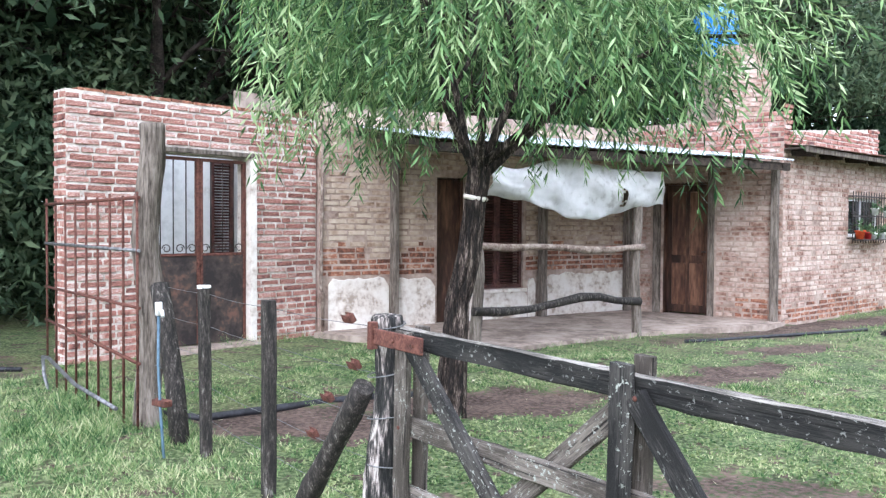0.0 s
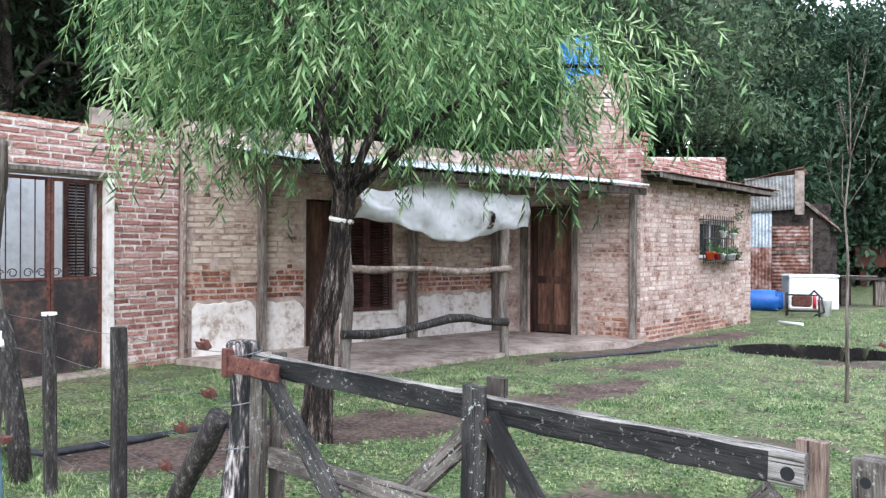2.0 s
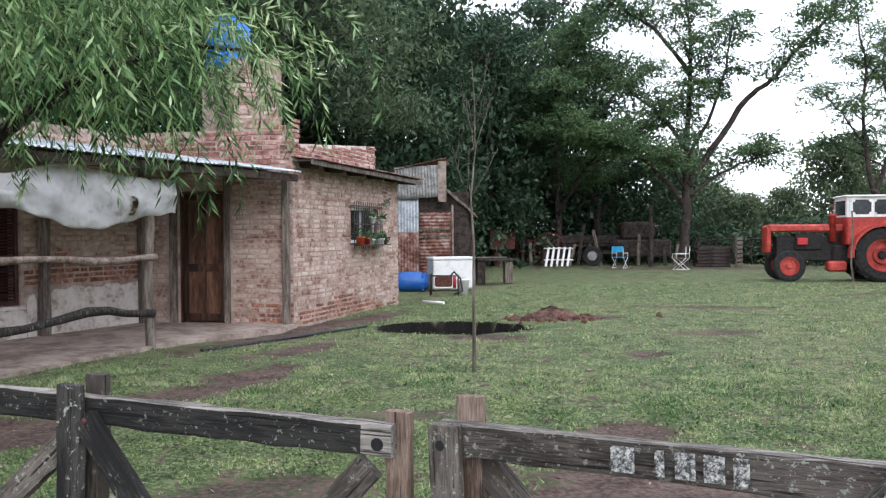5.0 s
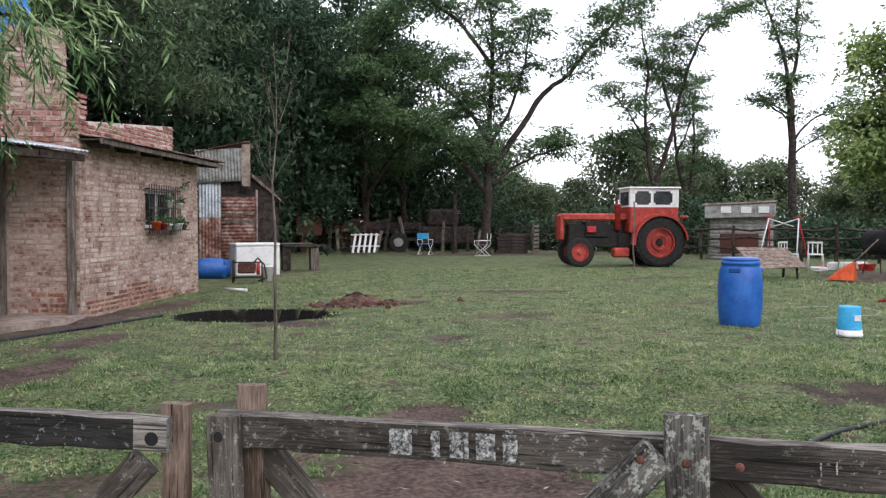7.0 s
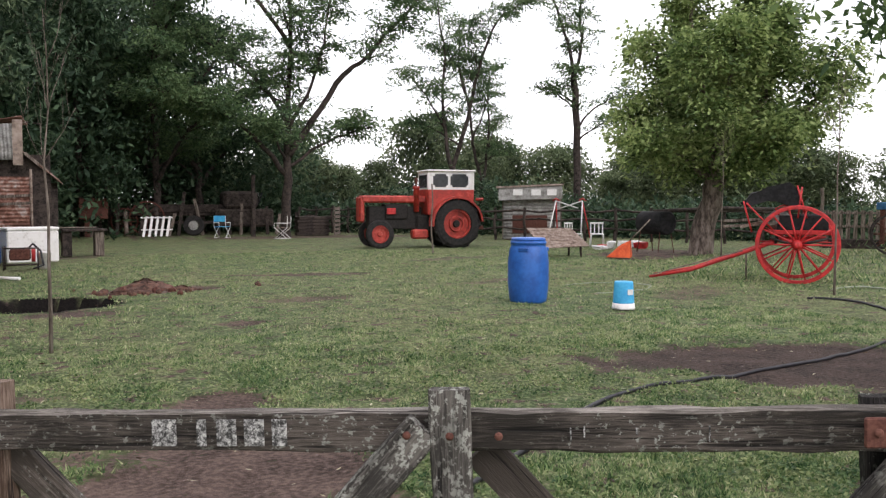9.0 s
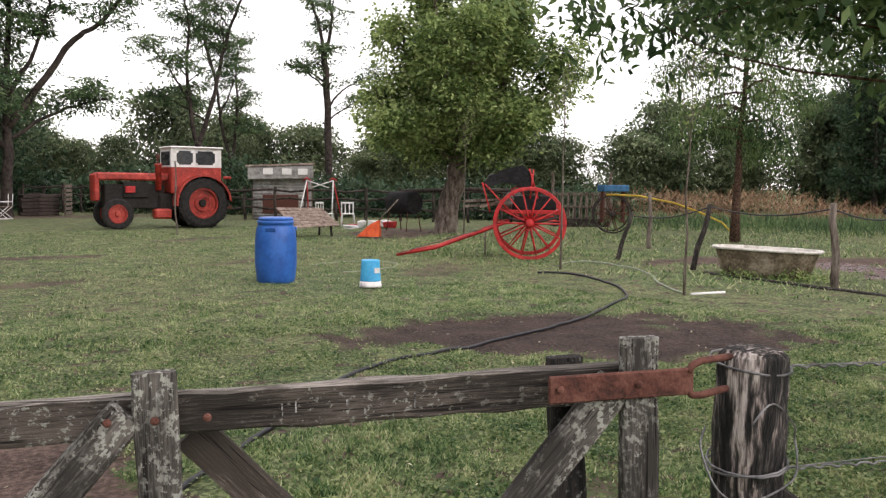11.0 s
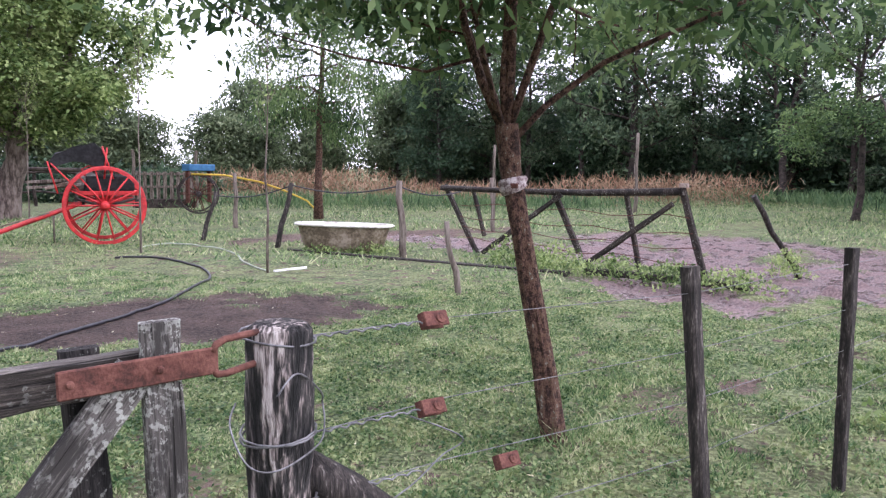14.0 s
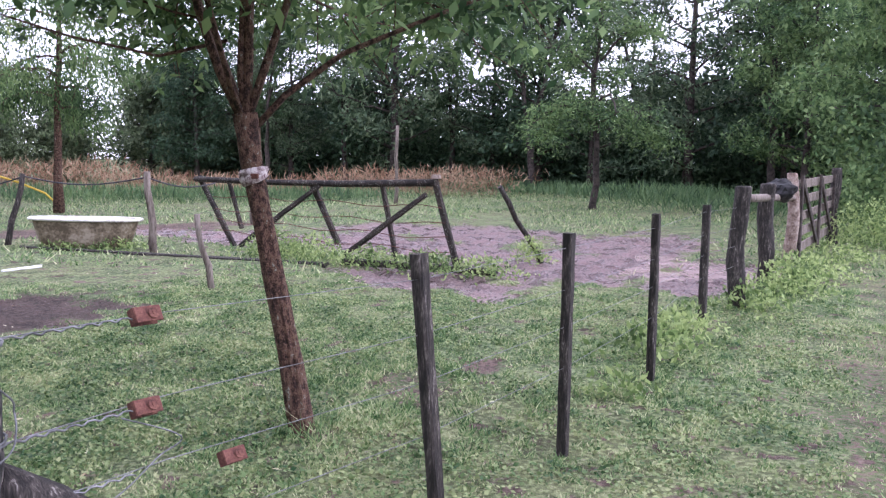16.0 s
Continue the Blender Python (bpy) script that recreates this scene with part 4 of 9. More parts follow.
# wing eave
eave = thing("wing_roof", "short rusty tin eave with weathered fascia board", "roof", kind="structure")
sh = part("tin_sheet", corrugated(LW + 0.55, 0.95, drop=0.1, wavy=0.006, seed=3), RUSTY_TIN, eave)
sh.matrix_world = MW @ Matrix.Translation((0.0, -0.52, 2.68))
fb = part("fascia", beam(B(), (-0.05, 0.36, 2.53), (LW + 0.45, 0.36, 2.50), 0.075, 0.035, wear=0.007, cuts=14, seed=2), OLD_WOOD, eave)
fb.matrix_world = MW
for k in range(6):
    b_ = part("rafter", beam(B(), (0, -0.5, 2.56), (0, 0.34, 2.48), 0.08, 0.06, seed=k), CEIL_WOOD, eave)
    b_.matrix_world = MW @ Matrix.Translation((0.25 + k * (LW - 0.1) / 5, 0, 0))
sf = part("soffit", slab(B(), (0, -0.02, 2.55), (LW + 0.3, 0.34, 2.57)), CEIL_WOOD, eave)
sf.matrix_world = MW
# house roof behind the parapets, closing the rooms
hr_ = B()
for vs in ([(-7.6, 7.9, 2.9), (-5.45, 13.0, 2.9), (-9.5, 14.5, 2.9), (-11.5, 9.4, 2.9)], [(-5.45, 13.1, 2.55), (-3.2, 12.9, 2.55), (-2.1, 17.1, 2.55), (-6.2, 18.2, 2.55)]):
    up_ = [hr_.verts.new(v) for v in vs]
    dn_ = [hr_.verts.new((v[0], v[1], v[2] - 0.08)) for v in vs]
    hr_.faces.new(up_)
    hr_.faces.new(dn_[::-1])
    for i in range(4):
        hr_.faces.new((up_[i], up_[(i + 1) % 4], dn_[(i + 1) % 4], dn_[i]))
tagged(part("house_roof", hr_, RUSTY_TIN), "flat rusty tin roof behind the parapets", "roof", kind="structure")

# ---------- gate and fences ----------
def board(name, p0, p1, w, th, material, parent, up=(0, 0, 1), wear=0.003, cuts=8, seed=0, label="", pick=None):
    """A sawn board as a part with its own axes: x along it, so that the grain follows it."""
    p0, p1 = Vector(p0), Vector(p1)
    t = (p1 - p0).normalized()
    u = Vector(up)
    u = (u - t * u.dot(t)).normalized()
    v = u.cross(t)
    bm = beam(B(), (0, 0, 0), ((p1 - p0).length, 0, 0), w, th, (0, 0, 1), wear, cuts, seed)
    bmesh.ops.recalc_face_normals(bm, faces=bm.faces)
    if pick:
        for f in bm.faces:
            f.material_index = pick(f)
    ob = part(name, bm, material, parent, label)
    ob.matrix_basis = Matrix(((t.x, v.x, u.x, p0.x), (t.y, v.y, u.y, p0.y), (t.z, v.z, u.z, p0.z), (0, 0, 0, 1)))
    return ob


def gate_leaf(name, a, b, label, front, stiles, mirrored, sag, rail_z):
    """A double-braced board gate between plan points a and b. x runs along it, -y faces the lane; sag tips it by its far end."""
    a, b = Vector(a), Vector(b)
    u = (b - a).normalized()
    L = (b - a).length
    g = thing(name, label, "gate", group="farm gate leaves")
    g.matrix_basis = Matrix(((u.x, -u.y, 0, a.x), (u.y, u.x, 0, a.y), (0, 0, 1, 0), (0, 0, 0, 1))) @ Matrix.Rotation(-math.atan(sag), 4, "Y")
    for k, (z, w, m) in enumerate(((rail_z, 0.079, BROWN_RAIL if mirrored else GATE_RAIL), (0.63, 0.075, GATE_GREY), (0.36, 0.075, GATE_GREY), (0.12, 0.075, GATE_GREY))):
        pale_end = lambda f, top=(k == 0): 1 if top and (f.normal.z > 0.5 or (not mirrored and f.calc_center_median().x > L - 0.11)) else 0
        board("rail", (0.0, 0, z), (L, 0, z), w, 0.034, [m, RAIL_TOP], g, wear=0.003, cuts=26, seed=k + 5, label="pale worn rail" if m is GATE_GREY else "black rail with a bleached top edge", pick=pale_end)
    for k, (s, m, zt, both, face) in enumerate(stiles):
        if face:
            board("stile", (s, -0.034, 0.04), (s, -0.034, zt), 0.075, 0.032, m, g, (1, 0, 0), 0.003, 10, k)
        if both:
            board("stile", (s + 0.028, 0.034, 0.04), (s + 0.028, 0.034, zt + both), 0.066, 0.032, SPLIT_WOOD if both > 0.025 else GATE_GREY, g, (1, 0, 0), 0.004, 10, k + 9)
    xs = [s[0] for s in stiles]
    for k in range(2):
        x0, x1 = xs[k] + 0.05, xs[k + 1] - 0.05
        lo, hi = (0.16, 0.955)
        fa, fb_ = ((x0, hi), (x1 - 0.15, lo)) if not mirrored else ((x1, hi), (x0 + 0.15, lo))
        ba, bb_ = ((x1, hi - 0.06), (x0 + 0.15, lo)) if not mirrored else ((x0, hi - 0.06), (x1 - 0.15, lo))
        board("brace", (fa[0], -0.036, fa[1]), (fb_[0], -0.036, fb_[1]), 0.075, 0.03, front, g, (0, 0, 1), 0.003, 10, k + 3)
        board("brace", (ba[0], 0.036, ba[1]), (bb_[0], 0.036, bb_[1]), 0.075, 0.03, GATE_GREY, g, (0, 0, 1), 0.003, 10, k + 4)
    return g


GA0, GA1, GB0, GB1 = (-2.0, 2.6), (-0.059, 2.041), (0.105, 1.985), (1.80, 1.035)
gate_l = gate_leaf("farm_gate", GA0, GA1, "closed blackened board farm gate leaf with crossed braces", GATE_WOOD, [(0.05, GATE_GREY, 1.0, 0.02, True), (1.10, GATE_WOOD, 1.04, 0.02, True), (1.995, SPLIT_WOOD, 1.005, 0.03, False)], False, -0.0238, 0.972)
gate_r = gate_leaf("farm_gate", GB0, GB1, "closed lichened board farm gate leaf with chalk marks", GREEN_WOOD, [(0.03, GATE_GREY, 0.98, 0.055, True), (1.00, GREEN_WOOD, 1.028, 0.0, True), (1.92, GREEN_WOOD, 1.04, 0.0, True)], True, 0.031, 0.943)
# Flat black discs paint the shade inside bolt holes; nothing is bored.
part("hole_disc", tube(B(), [(1.985, -0.0185, 0.963), (1.985, -0.0165, 0.963)], 0.016, 12), DARK_CLOTH, gate_l, "black disc painted as a shaded bolt hole")
part("hole_disc", tube(B(), [(0.025, -0.0515, 0.935), (0.025, -0.0495, 0.935)], 0.012, 12), DARK_CLOTH, gate_r, "black disc painted as a shaded bolt hole")
board("stile", (1.80, 0.034, 0.05), (1.79, 0.034, 0.995), 0.07, 0.032, GATE_WOOD, gate_r, (1, 0, 0), 0.006, 10, 21, "broken-topped back stile")


def bolt(x, z, parent, y=-0.052, r=0.008):
    bm = B()
    bmesh.ops.create_uvsphere(bm, u_segments=8, v_segments=5, radius=r, matrix=Matrix.Translation((x, y, z)) @ Matrix.Diagonal((1, 0.6, 1, 1)))
    part("bolt", bm, RUST, parent)


for x, z in ((0.05, 0.63), (1.10, 0.63), (1.16, 0.95), (0.1, 0.97)):
    bolt(x, z, gate_l)
for x, z in ((1.0, 0.943), (0.92, 0.945), (1.09, 0.943), (1.92, 0.63), (1.85, 0.36)):
    bolt(x, z, gate_r)
# hinge strap of the left leaf, latch strap of the right leaf
part("hinge_strap", slab(slab(B(), (-0.12, -0.062, 0.93), (0.2, -0.052, 0.995), bevel=0.003), (-0.14, -0.075, 0.91), (-0.11, -0.04, 1.02), bevel=0.003), RUST, gate_l, "rusty iron hinge strap")
for x in (0.02, 0.15):
    bolt(x, 0.962, gate_l, -0.066)
part("latch_strap", slab(B(), (1.725, -0.064, 0.924), (2.025, -0.054, 0.978), bevel=0.003), RUST, gate_r, "rusty iron hinge strap")
for x in (1.746, 1.907):
    bolt(x, 0.953, gate_r, -0.068)
part("hook", tube(B(), [(2.015, -0.06, 0.968), (2.022, -0.06, 0.982), (2.045, -0.05, 0.988), (2.13, -0.02, 0.986)], 0.0075, 6), RUST, gate_r)
part("hook", tube(B(), [(2.015, -0.06, 0.932), (2.022, -0.06, 0.922), (2.045, -0.05, 0.918), (2.12, -0.02, 0.92)], 0.0075, 6), RUST, gate_r)

# strainer posts
strain_l = tagged(part("strainer_post", post_mesh(1.03, 0.072, 4, 12, rough=0.06), TAR_POST, smooth=True), "thick tarred strainer post with white weathered streaks", "post", "strainer posts")
strain_l.location = (-2.13, 2.68, 0)
strain_r = tagged(part("strainer_post", post_mesh(1.05, 0.078, 9, 14, rough=0.06, bend=0.012), TAR_POST, smooth=True), "thick tarred strainer post wound with wire", "post", "strainer posts")
strain_r.location = (2.0, 0.94, 0)
for nm, p0, p1, r in (("left", (-2.28, 2.72, 0.72), (-2.85, 2.86, -0.05), 0.05), ("right", (2.05, 0.92, 0.72), (2.75, 0.5, 0.1), 0.05)):
    q = [Vector(p0).lerp(Vector(p1), i / 6) for i in range(7)]
    tagged(part("stay_log", tube(B(), q, [r * (1 + 0.1 * math.sin(i * 2)) for i in range(7)], 9, 0.08, 3), DROPPER), "slanting dark stay log against the strainer post", "log", "stay logs")

# fence left: tall corner post, droppers
corner = tagged(part("fence_post", post_mesh(2.1, 0.095, 12, 12, rough=0.08, rings=14), OLD_WOOD, smooth=True), "tall weathered round corner post", "post", "fence posts")
corner.location = (-4.98, 3.62, 0)
lean_post = tagged(part("fence_post", tube(B(), [(-4.38, 3.42, -0.1), (-4.5, 3.46, 0.35), (-4.62, 3.48, 0.75), (-4.74, 3.52, 1.0)], [0.06, 0.06, 0.06, 0.06], 10, 0.12, 5), DROPPER), "short dark leaning fence post", "post", "fence posts")
DROPS = [(-4.02, 3.32, 1.03, 0.04), (-3.17, 3.02, 1.02, 0.04), (3.42, 0.12, 1.07, 0.03), (4.50, -0.34, 1.07, 0.03), (5.97, -0.95, 1.09, 0.03), (8.08, -1.67, 1.06, 0.04)]
for k, (x, y, h, w) in enumerate(DROPS):
    d = tagged(part("fence_dropper", beam(B(), (0, 0, -0.2), ((-0.05, 0, 0, 0, -0.02, 0)[k] if k != 2 else -0.04, 0.1 if k == 2 else 0, h), w * 2, w * 1.6, (1, 0, 0), 0.003, 10, k), DROPPER), "dark sawn fence dropper with wire holes", "post", "fence droppers")
    d.matrix_basis = pose(x, y, 0, 0, 0, -24)
    if k == 0:
        part("paint_cap", beam(B(), (-0.052, 0, h - 0.01), (-0.053, 0, h + 0.012), 0.084, 0.068, (1, 0, 0), 0.004, 3, 2), WHITE_PAINT, d, "white paint on the top")


def wire(pts, r=0.0018, name="fence_wire", label="thin galvanised fence wire", material=None, sag=0.0):
    q = []
    for a, b in zip(pts, pts[1:]):
        a, b = Vector(a), Vector(b)
        for i in range(8):
            f = i / 8
            p = a.lerp(b, f)
            p.z -= sag * math.sin(math.pi * f)
            q.append(p)
    q.append(Vector(pts[-1]))
    return tagged(part(name, tube(B(), q, r, 5), material or WIRE), label, "wire", "fence wires")


for z in (0.985, 0.79, 0.60, 0.42, 0.22):
    wire([(-2.2, 2.7, z), (-3.17, 3.05, z - 0.01), (-4.02, 3.35, z), (-4.95, 3.62, z + 0.02)], 0.0016, sag=0.01)
for z0, z1 in ((1.03, 1.0), (0.81, 0.80), (0.66, 0.62), (0.47, 0.42)):
    wire([(1.99, 0.9, z0), (2.45, 0.72, (z0 + z1) / 2), (3.41, 0.22, z1 - 0.02), (4.50, -0.34, z1), (5.97, -0.95, z1), (8.08, -1.67, z1), (9.0, -2.15, z1)], 0.0014)

# ---------- trees ----------
def grow(rng, base, direction, length, radius, depth, spread, out, tips, up=0.25, n_child=3, shrink=0.66, wobble=0.18, first=0.4):
    """Recursive limbs: collects tapered branch lines in out and twig places in tips."""
    pts, rads = [Vector(base)], [radius]
    d = Vector(direction).normalized()
    steps = 5
    for i in range(steps):
        d = (d + Vector((rng.uniform(-1, 1), rng.uniform(-1, 1), rng.uniform(-0.6, 1) * 0.8)) * wobble + Vector((0, 0, up * 0.15))).normalized()
        pts.append(pts[-1] + d * length / steps)
        rads.append(radius * (1 - 0.5 * (i + 1) / steps))
    out.append((pts, rads))
    if depth == 0:
        for p in pts[1:]:
            tips.append((p, d))
        return
    for k in range(n_child):
        f = first + (1 - first) * (k + rng.random() * 0.8) / n_child
        i = min(steps - 1, int(f * steps))
        p = pts[i].lerp(pts[i + 1], f * steps - i) if f < 1 else pts[-1]
        a = rng.uniform(0, 6.283)
        side = d.orthogonal().normalized()
        side.rotate(Matrix.Rotation(a, 3, d))
        nd = (d * (1 - spread) + side * spread + Vector((0, 0, up))).normalized()
        grow(rng, p, nd, length * shrink * rng.uniform(0.75, 1.2), rads[i] * 0.62, depth - 1, spread, out, tips, up, n_child, shrink, wobble, 0.25)


def limbs_mesh(out, min_r=0.006):
    bm = B()
    for pts, rads in out:
        if rads[0] >= min_r:
            tube(bm, pts, rads, 10 if rads[0] > 0.1 else (6 if rads[0] > 0.03 else 4), 0.05 if rads[0] > 0.05 else 0, 1)
    return bm


def leaf_cloud(name, tips, per, size, width, spread, material, parent, seed, droop=0.0, flat=1.0, label="", clump=1.0):
    rg = np.random.RandomState(seed)
    T = np.array([t[0] for t in tips])[rg.permutation(len(tips))[: max(1, int(len(tips) * clump))]]
    per = int(per / clump)
    n = len(T) * per
    P = np.repeat(T, per, axis=0) + rg.normal(size=(n, 3)) * spread * np.array([1, 1, flat])
    D = rg.normal(size=(n, 3)) + np.array([0, 0, -droop])
    L = size * rg.uniform(0.6, 1.4, n)
    V = leaf_corners(P, D, L, width * L / size * rg.uniform(0.8, 1.2, n), rg, 2.0)
    return quads_np(name, V, n, material, parent, label)


def tree(name, label, category, seed, height, radius, trunk_h, depth, spread, leaf, bark, per, size, width, cloud, up=0.2, n_child=3, shrink=0.68, group="", droop=0.3, wobble=0.18, lean=(0, 0), flat=0.8, clump=1.0):
    t = thing(name, label, category, group=group)
    rng = random.Random(seed)
    out, tips = [], []
    tp = [Vector((lean[0] * f, lean[1] * f, -0.2 + (trunk_h + 0.2) * f)) + Vector((rng.uniform(-1, 1), rng.uniform(-1, 1), 0)) * radius * 0.35 * (f > 0) for f in (0, 0.25, 0.5, 0.75, 1)]
    out.append((tp, [radius * 1.25, radius, radius * 0.92, radius * 0.86, radius * 0.8]))
    n0 = 4
    for k in range(n0):
        a = 6.283 * (k + rng.random() * 0.7) / n0
        d = Vector((math.cos(a) * spread * 1.2, math.sin(a) * spread * 1.2, 1.0))
        grow(rng, tp[-1], d, (height - trunk_h) * 0.55, radius * 0.55, depth, spread, out, tips, up, n_child, shrink, wobble)
    part("trunk", limbs_mesh(out), bark, t)
    leaf_cloud("crown", tips, per, size, width, cloud, leaf, t, seed, droop, flat, clump=clump)
    return t


def layered(name, label, seed, height, radius, base, reach, n, leaf, bark, per, size, width, cloud, rise=0.5, flat=0.4, droop=0.2, shape="open", group="", lean=(0, 0), forks=1, bare=0.35, twigs=5, flare=1.4, bend=0.25):
    """A tree of one or more tall leaders with side limbs that carry sprays of leaves in tiers."""
    t = thing(name, label, "tree", group=group)
    rng = random.Random(seed)
    out, tips = [], []
    for q in range(forks):
        a0 = 6.283 * q / forks + rng.random()
        off = Vector((math.cos(a0), math.sin(a0), 0)) * (0.0 if forks == 1 else reach * 0.32)
        line = [Vector((0, 0, -0.2))]
        w = Vector((0, 0, 0))
        for i in range(1, 10):
            f = i / 9
            w += Vector((rng.uniform(-1, 1), rng.uniform(-1, 1), 0)) * bend * 0.4
            line.append(Vector((lean[0] * f, lean[1] * f, height * f)) + off * min(1, f * 1.7) + w * min(1, f * 1.5))
        rr = radius * (1 if q == 0 else 0.75)
        out.append((line, [rr * flare] + [rr * (1 - 0.85 * (i / 9) ** 0.9) for i in range(1, 10)]))
        for k in range(n):
            f = (k + rng.random()) / n
            z = base + (height * 0.98 - base) * f
            i = min(8, int(z / height * 9))
            p = line[i].lerp(line[i + 1], min(1.0, max(0.0, (z - line[i].z) / max(0.05, line[i + 1].z - line[i].z))))
            prof = {"open": 0.55 + 0.45 * math.sin(3.1 * min(1, f + 0.15)), "round": math.sqrt(max(0.06, 1 - (1.7 * f - 0.75) ** 2)), "cone": 1.02 - 0.8 * f}[shape]
            ln = reach * prof * rng.uniform(0.65, 1.1) * (1 if forks == 1 else 0.72)
            a = 2.4 * k + rng.uniform(-0.5, 0.5) + q
            d = Vector((math.cos(a), math.sin(a), rise * rng.uniform(0.5, 1.3)))
            pts = [p]
            for s in range(5):
                d = (d + Vector((rng.uniform(-1, 1), rng.uniform(-1, 1), rng.uniform(-0.6, 0.6))) * 0.28 - Vector((0, 0, droop * 0.12))).normalized()
                pts.append(pts[-1] + d * ln / 5)
            r0 = max(0.014, radius * 0.36 * (1 - 0.6 * f))
            out.append((pts, [r0 * (1 - 0.16 * s) for s in range(6)]))
            for m in range(twigs):
                g = bare + (1 - bare) * (m + rng.random()) / twigs
                j = min(4, int(g * 5))
                b = pts[j].lerp(pts[j + 1], g * 5 - j)
                td = (d * 0.5 + Vector((rng.uniform(-1, 1), rng.uniform(-1, 1), rng.uniform(-0.35, 0.45)))).normalized()
                tl = ln * rng.uniform(0.18, 0.36)
                tw = [b, b + td * tl * 0.5, b + td * tl - Vector((0, 0, droop * tl * 0.4))]
                out.append((tw, [r0 * 0.4, r0 * 0.28, r0 * 0.12]))
                tips += [(tw[1], td), (tw[2], td), (tw[1].lerp(tw[2], 0.5), td)]
            tips += [(pts[4], d), (pts[5], d)]
    bole = out.pop(0)
    part("trunk", tube(B(), bole[0], bole[1], 12, 0.1, seed), bark, t)
    tagged(part("limb", limbs_mesh(out, 0.006), bark, t), kind="stuff")
    leaf_cloud("crown", tips, per, size, width, cloud, leaf, t, seed, droop, flat)
    return t

def sprays(name, centres, n, disc, size, width, material, parent, seed, thick=0.07, sag=0.25):
    """Foliage as flat tilted sprays of small leaves round each centre."""
    rg = np.random.RandomState(seed)
    C = np.array([tuple(c) for c in centres])
    m = len(C)
    k = disc * rg.uniform(0.55, 1.3, (m, 1))
    a, r = rg.uniform(0, 6.283, (m, n)), np.sqrt(rg.uniform(0, 1, (m, n)))
    X, Y = k * r * np.cos(a), k * r * np.sin(a)
    Z = rg.normal(size=(m, 1)) * 0.28 * X + rg.normal(size=(m, 1)) * 0.28 * Y - sag * k * r * r + rg.normal(size=(m, n)) * thick
    P = (C[:, None, :] + np.stack([X, Y, Z], axis=-1)).reshape(-1, 3)
    D = np.stack([np.cos(a), np.sin(a), -0.35 + 0 * a], axis=-1).reshape(-1, 3) + rg.normal(size=(m * n, 3)) * 0.55
    L = size * rg.uniform(0.6, 1.4, m * n)
    return quads_np(name, leaf_corners(P, D, L, width * L / size, rg, 2.2), m * n, material, parent)


def hero(name, label, at, turn, limbs, leaf, bark, seed, leaves=60, disc=0.5, size=0.15, width=0.05, step=0.33, twig=(0.5, 1.2), thick=0.07, sag=0.25, group="", rise=0.35):
    """A tree whose main limbs are laid out one by one; twigs and leaf sprays follow along them. A limb: points, radii at both ends, bare share."""
    t = thing(name, label, "tree", at=at, turn=turn, group=group)
    rng = random.Random(seed)
    out, tips = [], []
    for q, (pts, r0, r1, bare) in enumerate(limbs):
        line = spline(pts, 4)
        line = [line[0]] + [p + Vector((rng.uniform(-1, 1), rng.uniform(-1, 1), rng.uniform(-1, 1))) * 0.05 for p in line[1:]]
        n = len(line) - 1
        rads = [r0 + (r1 - r0) * (i / n) ** 0.8 for i in range(n + 1)]
        if q == 0:
            rads[0] *= 1.4
            part("trunk", tube(B(), line, rads, 14, 0.09, seed), bark, t)
        else:
            out.append((line, rads))
        length = sum((b - a).length for a, b in zip(line, line[1:]))
        for k in range(int(length * (1 - bare) / step)):
            f = min(0.999, bare + (1 - bare) * (k + rng.random()) * step / (length * (1 - bare)))
            i = int(f * n)
            p, d = line[i].lerp(line[i + 1], f * n - i), (line[i + 1] - line[i]).normalized()
            a = rng.uniform(0, 6.283)
            v = (d * 0.35 + Vector((math.cos(a), math.sin(a), rng.uniform(-0.3, 0.6) + rise))).normalized()
            ln = rng.uniform(*twig) * (1.15 - 0.4 * f)
            e = p + v * ln + Vector((0, 0, -0.12 * ln))
            mid = p + v * ln * 0.5 + Vector((rng.uniform(-1, 1), rng.uniform(-1, 1), rng.uniform(-1, 1))) * 0.08
            rr = max(0.008, rads[i] * 0.4)
            out.append(([p, mid, e], [rr, rr * 0.7, rr * 0.35]))
            tips += [e, mid.lerp(e, 0.4)]
            if rng.random() < 0.55:
                side = mid + Vector((rng.uniform(-1, 1), rng.uniform(-1, 1), rng.uniform(-0.2, 0.4))) * ln * 0.5
                out.append(([mid, side], [rr * 0.5, rr * 0.25]))
                tips.append(side)
        tips.append(line[-1])
    tagged(part("limb", limbs_mesh(out, 0.004), bark, t), kind="stuff")
    sprays("crown", tips, leaves, disc, size, width, leaf, t, seed, thick, sag)
    return t


# background trees: a few kinds, then copies
T_NEAR = tree("tree", "tall dense dark green feathery tree behind the house", "tree", 3, 11.5, 0.2, 1.0, 3, 0.6, WOOD_LEAF, FAR_BARK, 30, 0.2, 0.065, 0.42, up=0.1, n_child=4, flat=0.5, clump=0.5, group="dark wood trees")
T_NEAR.matrix_basis = pose(-13.8, 4.2, 0)
T_DARK = layered("tree", "tall dense dark green tree in the wood", 5, 13.5, 0.24, 1.0, 4.4, 34, DARK_LEAF, FAR_BARK, 25, 0.3, 0.12, 0.5, rise=0.35, flat=0.6, shape="round", group="dark wood trees", bare=0.2, twigs=6)
T_DARK.matrix_basis = pose(-17, 8, 0)
